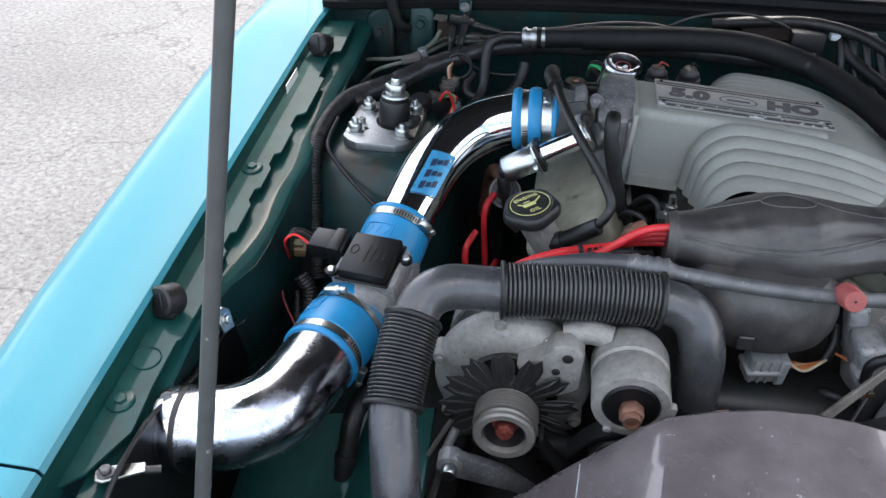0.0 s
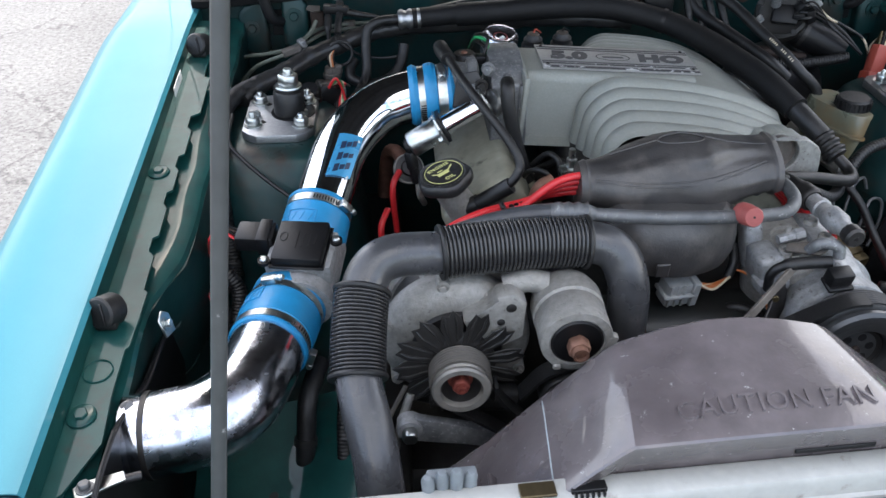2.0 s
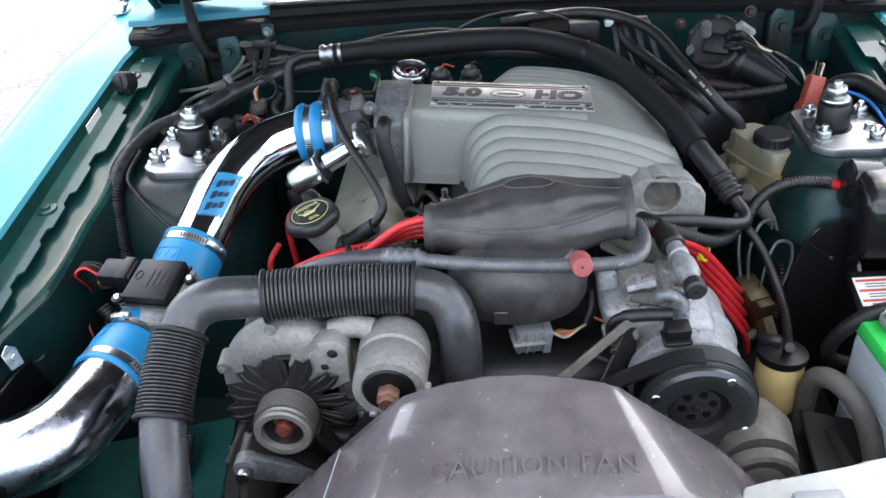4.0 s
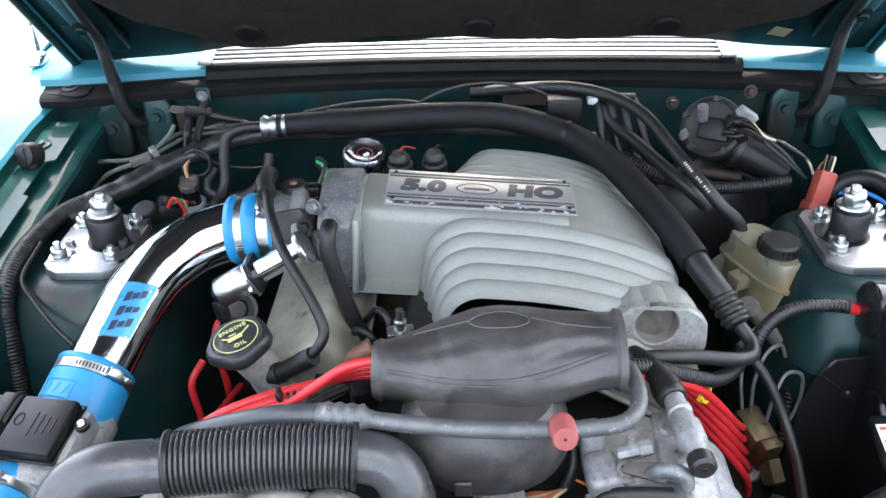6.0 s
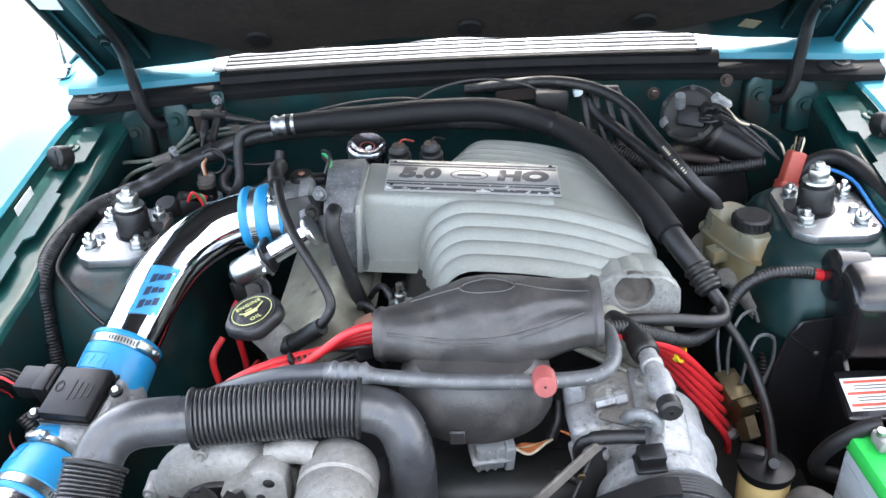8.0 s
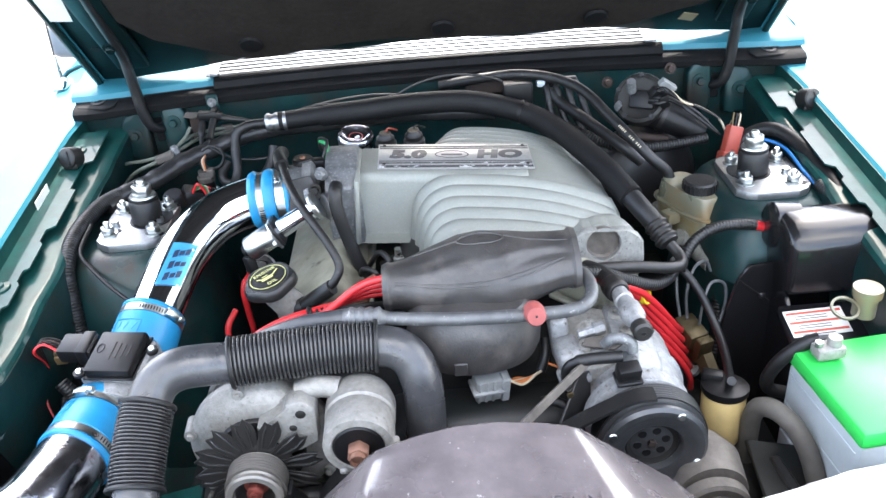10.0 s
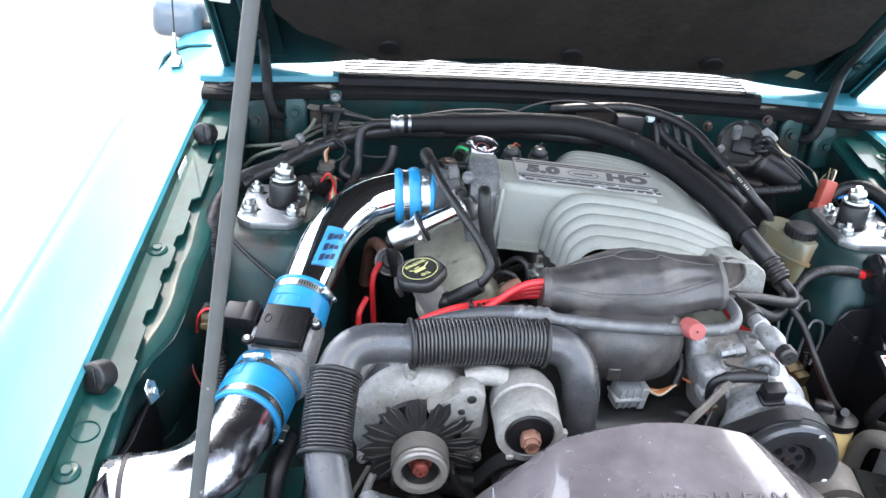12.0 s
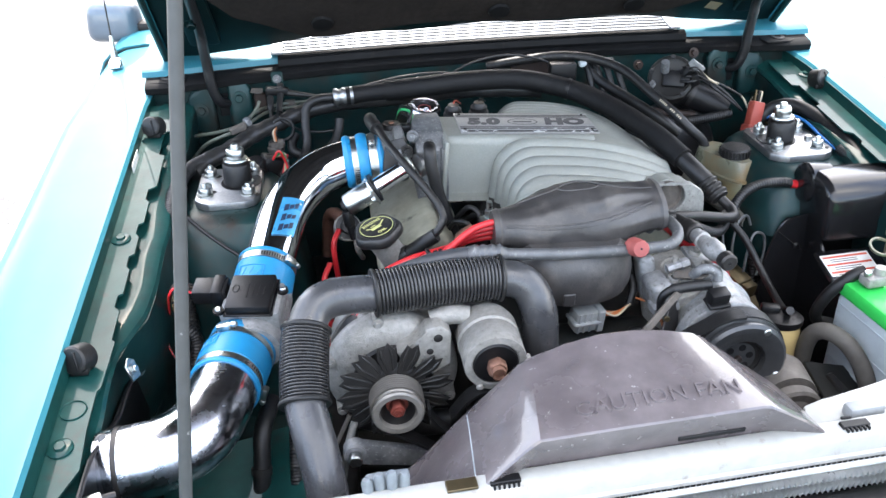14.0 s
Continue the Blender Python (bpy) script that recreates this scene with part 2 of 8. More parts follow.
BLACK_METAL = mat("black_enamel_fan", (0.02, 0.0195, 0.0195), 0.34, 0.2, 0.4, 60, 0.2, 300, color2=(0.024, 0.022, 0.02), mottle=30, spots=((0.22, 0.21, 0.2), 150, 0.69, 0.73))
# Teal mirror paint given the blue-grey tone it takes on in shade.
HOUSING = mat("shaded_teal_mirror_housing", (0.10, 0.13, 0.165), 0.3, 0.1, 0.15, 40, coat=0.6)
GLASS_DARK = mat("dark_window_glass", (0.02, 0.025, 0.028), 0.05, 0.0, 0.1, 20, spec=0.8)
FINS = mat("aluminium_fins", (0.62, 0.62, 0.61), 0.32, 0.7, 0.3, 60)
GRASS = mat("dry_verge_grass", (0.12, 0.15, 0.045), 0.9, 0.0, 0.5, 18, 0.9, 60, color2=(0.24, 0.2, 0.1), mottle=0.8)
KERB = mat("pale_kerb_concrete", (0.42, 0.4, 0.36), 0.85, 0.0, 0.25, 20, 0.5, 80)
ASPHALT = mat("worn_pale_asphalt", (0.158, 0.156, 0.155), 0.9, 0.0, 0.6, 45, 1.0, 70, color2=(0.125, 0.123, 0.122), spots=((0.05, 0.049, 0.048), 75, 0.55, 0.66), mottle=0.9, spec=0.3)


def add_cracks(m, scale, width):
    """Thin wandering dark cracks over a surface."""
    n, l = m.node_tree.nodes, m.node_tree.links
    b = n["Principled BSDF"]
    tc, warp, add, cell, rmp, mix = (n.new(k) for k in ("ShaderNodeTexCoord", "ShaderNodeTexNoise", "ShaderNodeVectorMath", "ShaderNodeTexVoronoi", "ShaderNodeValToRGB", "ShaderNodeMix"))
    warp.inputs["Scale"].default_value, warp.inputs["Detail"].default_value = 2.5, 6.0
    l.new(tc.outputs["Object"], warp.inputs["Vector"])
    l.new(warp.outputs["Color"], add.inputs[0])
    l.new(tc.outputs["Object"], add.inputs[1])
    cell.feature = "DISTANCE_TO_EDGE"
    cell.inputs["Scale"].default_value = scale
    l.new(add.outputs[0], cell.inputs["Vector"])
    rmp.color_ramp.elements[0].position, rmp.color_ramp.elements[1].position = 0.0, width
    rmp.color_ramp.elements[0].color, rmp.color_ramp.elements[1].color = (0.6, 0.6, 0.6, 1), (1, 1, 1, 1)
    l.new(cell.outputs["Distance"], rmp.inputs[0])
    mix.data_type, mix.blend_type = "RGBA", "MULTIPLY"
    mix.inputs[0].default_value = 1.0
    old = b.inputs["Base Color"].links[0].from_socket
    l.new(old, mix.inputs[6])
    l.new(rmp.outputs[0], mix.inputs[7])
    l.new(mix.outputs[2], b.inputs["Base Color"])


add_cracks(ASPHALT, 0.9, 0.012)


# ---------- modelling kit ----------
BASE = {}


def thing(name, label, category, at=(0, 0, 0), group="", kind=""):
    """An Empty at the thing's base; its parts are modelled in world metres and hung under it."""
    ob = new(name)
    ob.location = at
    ob.empty_display_size = 0.05
    BASE[ob.name] = Vector(at)
    return tagged(ob, label, category, group, kind)


def part(name, bm, material, parent=None, label="", sharp=38, at=None):
    """Links a bmesh, given in world metres, as one mesh object under a thing or a part."""
    base = BASE[parent.name] if parent is not None else Vector(at or (0, 0, 0))
    bmesh.ops.translate(bm, verts=bm.verts, vec=-base)
    bmesh.ops.recalc_face_normals(bm, faces=bm.faces)
    lim = radians(sharp)
    for f in bm.faces:
        f.smooth = True
    for e in bm.edges:
        if len(e.link_faces) == 2 and e.calc_face_angle(0) > lim:
            e.smooth = False
    me = bpy.data.meshes.new(name)
    bm.to_mesh(me)
    bm.free()
    me.materials.append(material)
    ob = new(name, me)
    if parent is not None:
        ob.parent = parent
    else:
        ob.location = base
    BASE[ob.name] = base
    if label:
        ob["label"] = label
    return ob


def along(p, d, up=(0, 0, 1)):
    """A pose at p whose z axis points along d."""
    z = Vector(d).normalized()
    x = Vector(up).cross(z)
    if x.length < 1e-4:
        x = Vector((1, 0, 0)).cross(z) if abs(z.x) < 0.9 else Vector((0, 1, 0)).cross(z)
    x.normalize()
    y = z.cross(x)
    m = Matrix((x, y, z)).transposed().to_4x4()
    m.translation = Vector(p)
    return m


def merge(*bms):
    out = bms[0]
    for other in bms[1:]:
        me = bpy.data.meshes.new("tmp")
        other.to_mesh(me)
        other.free()
        out.from_mesh(me)
        bpy.data.meshes.remove(me)
    return out


def box(sx, sy, sz, m=None, bev=0.0, seg=2, taper=None):
    """A bevelled box round the pose's origin; taper scales its top."""
    bm = bmesh.new()
    bmesh.ops.create_cube(bm, size=1.0)
    for v in bm.verts:
        k = taper if taper and v.co.z > 0 else (1, 1)
        v.co = Vector((v.co.x * sx * k[0], v.co.y * sy * k[1], v.co.z * sz))
    if bev:
        bmesh.ops.bevel(bm, geom=list(bm.edges), offset=bev, segments=seg, affect="EDGES", profile=0.5)
    if m is not None:
        bm.transform(m)
    return bm


def lathe(profile, n=32, m=None, caps=True):
    """Turns (radius, height) pairs about z."""
    bm = bmesh.new()
    rings = []
    for r, h in profile:
        if r < 1e-6:
            rings.append([bm.verts.new((0, 0, h))])
        else:
            rings.append([bm.verts.new((r * math.cos(2 * math.pi * i / n), r * math.sin(2 * math.pi * i / n), h)) for i in range(n)])
    for a, b in zip(rings, rings[1:]):
        for i in range(n):
            j = (i + 1) % n
            if len(a) == 1 and len(b) > 1:
                bm.faces.new((a[0], b[i], b[j]))
            elif len(b) == 1 and len(a) > 1:
                bm.faces.new((a[i], b[0], a[j]))
            elif len(a) > 1:
                bm.faces.new((a[i], b[i], b[j], a[j]))
    if caps:
        for ring in (rings[0], rings[-1]):
            if len(ring) > 1:
                bm.faces.new(ring)
    if m is not None:
        bm.transform(m)
    return bm


def prism(poly, h, m=None, bev=0.0, seg=2):
    """A flat outline in x, y given the thickness h, from z = 0 up."""
    bm = bmesh.new()
    lo = [bm.verts.new((x, y, 0)) for x, y in poly]
    hi = [bm.verts.new((x, y, h)) for x, y in poly]
    bm.faces.new(lo[::-1])
    bm.faces.new(hi)
    for i in range(len(poly)):
        j = (i + 1) % len(poly)
        bm.faces.new((lo[i], lo[j], hi[j], hi[i]))
    if bev:
        bmesh.ops.bevel(bm, geom=list(bm.edges), offset=bev, segments=seg, affect="EDGES", profile=0.5)
    if m is not None:
        bm.transform(m)
    return bm


def curve_points(pts, res=8):
    """A smooth line through the points."""
    p = [Vector(q) for q in pts]
    if len(p) == 2:
        return [p[0].lerp(p[1], i / res) for i in range(res + 1)]
    ext = [p[0] * 2 - p[1]] + p + [p[-1] * 2 - p[-2]]
    out = []
    for i in range(1, len(ext) - 2):
        a, b, c, d = ext[i - 1:i + 3]
        for k in range(res):
            t = k / res
            out.append(0.5 * ((2 * b) + (c - a) * t + (2 * a - 5 * b + 4 * c - d) * t * t + (3 * b - a - 3 * c + d) * t ** 3))
    out.append(p[-1])
    return out


def even(line, step):
    """The line cut anew into even steps."""
    d = [0.0]
    for a, b in zip(line, line[1:]):
        d.append(d[-1] + (b - a).length)
    n = max(2, round(d[-1] / step))
    out, k = [], 0
    for i in range(n + 1):
        s = d[-1] * i / n
        while k < len(d) - 2 and d[k + 1] < s:
            k += 1
        f = (s - d[k]) / max(1e-9, d[k + 1] - d[k])
        out.append(line[k].lerp(line[k + 1], min(1, max(0, f))))
    return out


def sweep(line, r, n=14, hollow=0.0, flat=1.0, span=1):
    """A round tube along a line; r is a number or a function of metres along it and of the total."""
    bm = bmesh.new()
    t0 = (line[1] - line[0]).normalized()
    side = t0.cross(Vector((0, 0, 1)))
    if side.length < 1e-3:
        side = t0.cross(Vector((0, 1, 0)))
    side.normalize()
    rings, s = [], 0.0
    total = sum((b - a).length for a, b in zip(line, line[1:]))
    for i, p in enumerate(line):
        t = (line[min(i + span, len(line) - 1)] - line[max(i - span, 0)]).normalized()
        side = (side - t * side.dot(t)).normalized()
        up = t.cross(side)
        if i:
            s += (p - line[i - 1]).length
        rad = r(s, total) if callable(r) else r
        rings.append([bm.verts.new(p + (side * math.cos(2 * math.pi * k / n) + up * math.sin(2 * math.pi * k / n) * flat) * rad) for k in range(n)])
    for a, b in zip(rings, rings[1:]):
        for i in range(n):
            j = (i + 1) % n
            bm.faces.new((a[i], a[j], b[j], b[i]))
    bm.faces.new(rings[0][::-1])
    bm.faces.new(rings[-1])
    return bm


def hose(pts, r, n=14, res=8, step=None):
    line = curve_points(pts, res)
    return sweep(even(line, step) if step else line, r, n)


def ribbed(r, pitch, depth, a=None, b=None):
    """A radius with ribs, between a and b metres along."""
    def radius(s, total):
        if (a is not None and s < a) or (b is not None and s > b):
            return r - depth
        return r - depth * (1.0 - abs(math.sin(math.pi * s / pitch)) ** 0.75)
    return radius


def hexagon(r, h, m, washer=0.0, dome=0.0):
    """A hexagon head, on a washer where it has one."""
    poly = [(r * math.cos(math.pi / 3 * i), r * math.sin(math.pi / 3 * i)) for i in range(6)]
    bm = prism(poly, h, m @ Matrix.Translation((0, 0, 0.0015 if washer else 0)), bev=min(r, h) * 0.12, seg=1)
    if washer:
        bm = merge(bm, lathe([(0.0, 0), (washer, 0), (washer, 0.0015), (0.0, 0.0015)], 20, m, False))
    return bm


def letters(text, size, m, depth=0.002, shear=0.0, space=1.0, bold=0.0):
    """Raised letters in the built-in font, in the pose's x, y plane, centred."""
    cu = bpy.data.curves.new("letters", "FONT")
    cu.body, cu.size, cu.extrude, cu.shear, cu.align_x, cu.align_y, cu.resolution_u = text, size, depth, shear, "CENTER", "CENTER", 3
    cu.space_character, cu.offset = space, bold
    ob = bpy.data.objects.new("letters", cu)
    scene.collection.objects.link(ob)
    me = bpy.data.meshes.new_from_object(ob)
    bm = bmesh.new()
    bm.from_mesh(me)
    bpy.data.objects.remove(ob)
    bpy.data.meshes.remove(me)
    bpy.data.curves.remove(cu)
    bm.transform(m)
    return bm


def sheet(rows, thick=0.0):
    """A surface through rows of points, given a thickness along its normals."""
    bm = bmesh.new()
    g = [[bm.verts.new(p) for p in row] for row in rows]
    for a, b in zip(g, g[1:]):
        for i in range(len(a) - 1):
            bm.faces.new((a[i], a[i + 1], b[i + 1], b[i]))
    if thick:
        bm.normal_update()
        bmesh.ops.solidify(bm, geom=bm.faces[:], thickness=thick)
    return bm


def mirror_x(bm):
    for v in bm.verts:
        v.co.x = -v.co.x
    bmesh.ops.reverse_faces(bm, faces=bm.faces)
    return bm


# ---------- ground ----------
def ground_rows(n, span, z0):
    k = [-span + 2 * span * i / n for i in range(n + 1)]
    return [[Vector((x, y, z0)) for x in k] for y in k]


ground = part("ground", sheet(ground_rows(40, 400.0, 0.0)), ASPHALT)
tagged(ground, "pale worn asphalt of a car park", "ground", kind="structure")
kerb = part("kerb", box(60, 0.18, 0.14, pose(-14, 11.5, 0.07, 0, 0, 4), 0.02), KERB)
tagged(kerb, "pale concrete kerb at the lot's edge", "kerb", kind="structure")
verge = part("grass_verge", box(60, 14, 0.1, pose(-14.5, 18.6, 0.05, 0, 0, 4), 0.03), GRASS)
tagged(verge, "patchy dry grass verge behind the kerb", "grass", kind="structure")


# ---------- car body ----------
def rail_z(y):
    return 0.895 + 0.12 * y


def fender_z(y):
    return 0.926 + 0.11 * y - max(0.0, y - 0.2) * 0.1


car = thing("car_body", "teal car front end with its hood propped open", "car", (0, 0, 0))
FENDER = [(0, -0.006), (-0.004, 0.0), (-0.012, 0.001), (-0.06, 0.002), (-0.105, -0.002), (-0.132, -0.012), (-0.155, -0.032), (-0.17, -0.062), (-0.18, -0.12), (-0.184, -0.25), (-0.184, -0.5)]
FENDER_X = 0.692     # the wing's inner edge


RIGHT = -0.033      # the far wing lies this much nearer the middle


def shifted(bm, side, dx=RIGHT):
    """Moves what belongs to the far wing."""
    if side > 0:
        bmesh.ops.translate(bm, verts=bm.verts, vec=Vector((dx, 0, 0)))
    return bm


def fender(side):
    rows = []
    for i in range(35):
        y = -0.742 + 1.35 * i / 34
        k = 1.0 - max(0.0, -0.5 - y) * 0.45
        rows.append([Vector((side * (FENDER_X - dx * k), y, fender_z(y) + dz)) for dx, dz in FENDER])
    return sheet(rows, 0.002)


def nose_piece(side):
    rows = []
    for i in range(14):
        y = -1.02 + 0.274 * i / 13
        k = 1.0 - max(0.0, -0.5 - y) * 0.45
        drop = max(0.0, -0.9 - y) * 0.6
        rows.append([Vector((side * (FENDER_X - dx * k), y, fender_z(y) + dz - drop)) for dx, dz in FENDER])
    return sheet(rows, 0.002)


def fender_flange(side):
    """The wing's turned-down inner edge, behind which the seam rail lies."""
    rows = []
    for i in range(47):
        y = -1.02 + 1.628 * i / 46
        z = fender_z(y) - max(0.0, -0.9 - y) * 0.6
        rows.append([Vector((side * FENDER_X, y, z - 0.0062)), Vector((side * (FENDER_X - 0.0005), y, z - 0.02)), Vector((side * (FENDER_X - 0.0005), y, z - 0.05))])
    return sheet(rows, 0.002)


def sloped(bm):
    """Lays a flat sheet drawn in x, y on the slope of the fender rail."""
    for v in bm.verts:
        v.co.z += rail_z(v.co.y)
    return bm


RAIL_EDGE = [(-0.64, 0.26), (-0.638, 0.15), (-0.652, 0.145), (-0.652, 0.06), (-0.642, 0.055), (-0.642, -0.05), (-0.655, -0.06), (-0.655, -0.09), (-0.648, -0.10), (-0.648, -0.16), (-0.656, -0.165),
             (-0.656, -0.19), (-0.65, -0.2), (-0.65, -0.245), (-0.657, -0.25), (-0.657, -0.275), (-0.651, -0.285), (-0.651, -0.34), (-0.658, -0.345), (-0.658, -0.37), (-0.65, -0.38), (-0.65, -0.44),
             (-0.645, -0.445), (-0.648, -0.53), (-0.652, -0.535), (-0.652, -0.6), (-0.648, -0.66), (-0.672, -0.715)]
rail_poly = [(-0.6995, -0.74), (-0.6995, 0.26)] + RAIL_EDGE


def rail(side):
    bm = sloped(prism(rail_poly, 0.003))
    return bm if side < 0 else mirror_x(bm)


def apron(side):
    """Inner wing: the upper flange, then the wall down to the frame rail."""
    rows = []
    for i in range(27):
        y = -0.86 + 1.16 * i / 26
        bulge = 0.012 * math.sin(y * 9)
        z = rail_z(y) - 0.012
        e = 0.034 * min(1.0, max(0.0, (-0.36 - y) / 0.08))
        rows.append([Vector((-side * x * -1, y, zz)) for x, zz in ((0.6135 + e, z - 0.012), (0.612 + e + bulge * 0.3, z - 0.05), (0.622 + e + bulge, z - 0.14), (0.630 + e + bulge, 0.66))])
    return sheet(rows, 0.0025)


def wing_flange(side):
    """The glossy turned-in flange that the rail is welded on."""
    rows = []
    for i in range(53):
        y = -0.86 + 1.16 * i / 52
        z = rail_z(y) - 0.011
        e = 0.034 * min(1.0, max(0.0, (-0.36 - y) / 0.08)) + 0.003 * math.sin(y * 31) * math.sin(y * 13)
        dent = 0.0012 * math.sin(y * 47)
        rows.append([Vector((side * x, y, zz)) for x, zz in ((0.676, z), (0.645 + e * 0.5, z - 0.001 + dent), (0.624 + e, z - 0.003), (0.617 + e, z - 0.006), (0.6138 + e, z - 0.0125))])
    return sheet(rows, 0.0022)


def lower_apron(side):
    """The wing's foot: its wall runs down and folds in over the frame rail."""
    rows = []
    for i in range(27):
        y = -0.86 + 1.16 * i / 26
        e = 0.034 * min(1.0, max(0.0, (-0.36 - y) / 0.08))
        rows.append([Vector((side * x, y, z)) for x, z in ((0.629 + e, 0.662), (0.631 + e, 0.58), (0.62, 0.52), (0.52, 0.50), (0.44, 0.49), (0.43, 0.47), (0.43, 0.3))])
    return sheet(rows, 0.0025)


def tower(side, rings_at):
    """Strut tower: a tapered, rounded turret standing against the wing."""
    bm = bmesh.new()
    rings = []
    for z, a, b in rings_at:
        ring = []
        for i in range(40):
            t = 2 * math.pi * i / 40
            c, s = math.cos(t), math.sin(t)
            e = 0.62
            ring.append(bm.verts.new((side * 0.535 + a * math.copysign(abs(c) ** e, c), 0.0 + b * math.copysign(abs(s) ** e, s), z)))
        rings.append(ring)
    for a, b in zip(rings, rings[1:]):
        for i in range(40):
            bm.faces.new((a[i], a[(i + 1) % 40], b[(i + 1) % 40], b[i]))
    bm.faces.new(rings[-1])
    return bm


for side in (-1, 1):
    part("fender", shifted(fender(side), side), TEAL, car)
    part("front_fascia", shifted(nose_piece(side), side), TEAL, car)
    # Same paint as the fender; the darker teal puts its shade into the colour.
    part("fender_flange", shifted(fender_flange(side), side), BAY, car, "turned-down fender edge in darker teal, standing in for shade")
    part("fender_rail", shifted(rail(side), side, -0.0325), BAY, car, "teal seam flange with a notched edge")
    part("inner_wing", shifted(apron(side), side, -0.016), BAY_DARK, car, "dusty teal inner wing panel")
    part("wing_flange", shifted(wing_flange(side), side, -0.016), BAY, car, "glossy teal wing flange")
    # The far side gets the near-black, so its shade is coloured in.
    part("lower_apron", shifted(lower_apron(side), side, -0.016), BAY_DARK if side < 0 else GRIME_SHADE, car, "lower inner wing, near-black for shade on the far side")
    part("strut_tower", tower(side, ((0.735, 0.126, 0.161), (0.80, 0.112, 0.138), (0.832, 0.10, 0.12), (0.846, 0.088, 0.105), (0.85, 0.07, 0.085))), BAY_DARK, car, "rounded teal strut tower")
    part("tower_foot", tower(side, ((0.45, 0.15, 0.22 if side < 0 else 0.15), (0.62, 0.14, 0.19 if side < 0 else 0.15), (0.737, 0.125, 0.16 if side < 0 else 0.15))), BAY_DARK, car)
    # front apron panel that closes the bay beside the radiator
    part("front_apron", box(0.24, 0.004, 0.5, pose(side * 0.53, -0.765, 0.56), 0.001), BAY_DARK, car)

# firewall, its ledge, and the cowl
def bow(x, d=0.042):
    """How far the cowl's line curves back towards the windscreen at x."""
    return d * (1.0 - min(1.0, (x / 0.66) ** 2))


cowl_x = [-0.70 + 1.40 * i / 32 for i in range(33)]
rows = [[Vector((x, 0.302 + bow(x), z)) for z in (0.33, 0.5, 0.7, 0.85, 0.965)] for x in cowl_x]
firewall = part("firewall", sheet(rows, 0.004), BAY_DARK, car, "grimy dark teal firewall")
rows = []
for x in cowl_x:
    b = bow(x, 0.068)
    rows.append([Vector((x, 0.274 + b, 0.950)), Vector((x, 0.268 + b, 0.953)), Vector((x, 0.266 + b, 0.962)), Vector((x, 0.271 + b, 0.967)), Vector((x, 0.296 + b, 0.972)), Vector((x, 0.302 + b, 0.980))])
part("cowl_ledge", sheet(rows, 0.003), LEDGE, car, "worn black sealing ledge under the cowl")
rows = [[Vector((x, 0.290 + bow(x, 0.055), 0.972)), Vector((x, 0.286 + bow(x, 0.055), 0.978)), Vector((x, 0.289 + bow(x, 0.055), 0.986)), Vector((x, 0.300 + bow(x, 0.055), 0.992))] for x in cowl_x if abs(x) < 0.44]
part("cowl_seal", sheet(rows, 0.004), LEDGE, car, "black rubber cowl seal")
rows = []
for x in cowl_x:
    b, f = bow(x), bow(x, 0.066)
    rows.append([Vector((x * 1.01, 0.298 + f, 0.976)), Vector((x * 1.01, 0.301 + f, 0.985)), Vector((x * 1.01, 0.308 + f, 0.989)), Vector((x * 1.01, 0.332 + f, 0.991)), Vector((x * 1.01, 0.5 + b * 0.6, 1.02)), Vector((x * 1.01, 0.6 + b * 0.4, 1.06))])
part("cowl_panel", sheet(rows, 0.003), TEAL, car, "teal cowl panel below the windscreen")
for side in (-1, 1):
    tab = prism([(-0.035, -0.02), (0.02, -0.024), (0.036, -0.012), (0.034, 0.018), (-0.03, 0.022), (-0.04, 0.0)], 0.004, pose(side * 0.655, 0.292, 0.970, 6, 0, side * 8), 0.001, 1)
    br_ = part("ledge_bracket", shifted(tab, side, -0.02), LEDGE, car, "dusty bracket with a bolt hole")
    part("bracket_eye", lathe([(0.0075, 0.004), (0.0135, 0.004), (0.0145, 0.0055), (0.0135, 0.0065), (0.0075, 0.0065), (0.0075, 0.004)], 24, pose(side * 0.657 - 0.02 * (side > 0), 0.296, 0.970, 6), False), STEEL_DARK, br_)
    part("eye_hole", lathe([(0, 0.0045), (0.0078, 0.0045), (0.0078, 0.004), (0, 0.004)], 20, pose(side * 0.657 - 0.02 * (side > 0), 0.296, 0.9702, 6)), PLASTIC, br_)
    # hinge pocket plates on the firewall
    for x, z, w, lean, bx, bz in ((0.600, 0.897, 0.027, 0.35, 0.601, 0.903), (0.521, 0.910, 0.024, -0.35, 0.522, 0.924)):
        o = side * lean
        outline = [(-w, -0.028 if o < 0 else -0.046), (-w * 0.5, -0.046), (w * 0.5, -0.046), (w, -0.046 if o < 0 else -0.028), (w, 0.046 if o < 0 else 0.026), (w * 0.5, 0.046), (-w * 0.5, 0.046), (-w, 0.026 if o < 0 else 0.046)]
        bm = prism(outline, 0.03, along((side * x, 0.318, z), (0, -1, 0.12)), 0.006, 3)
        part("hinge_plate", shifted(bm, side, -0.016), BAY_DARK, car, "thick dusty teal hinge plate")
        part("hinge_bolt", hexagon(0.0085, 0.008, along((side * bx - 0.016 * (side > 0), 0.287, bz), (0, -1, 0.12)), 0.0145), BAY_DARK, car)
    part("hinge_slot", box(0.022, 0.004, 0.05, pose(side * 0.556 - 0.016 * (side > 0), 0.309, 0.905), 0.002, 1), PLASTIC, car, "dark slot behind the hinge arm")

# windscreen, cabin and doors behind the bay, plain
screen = sheet([[Vector((-0.6 + 1.2 * i / 8, 0.6, 1.05)) for i in range(9)], [Vector((-0.52 + 1.04 * i / 8, 1.05, 1.36)) for i in range(9)]], 0.005)
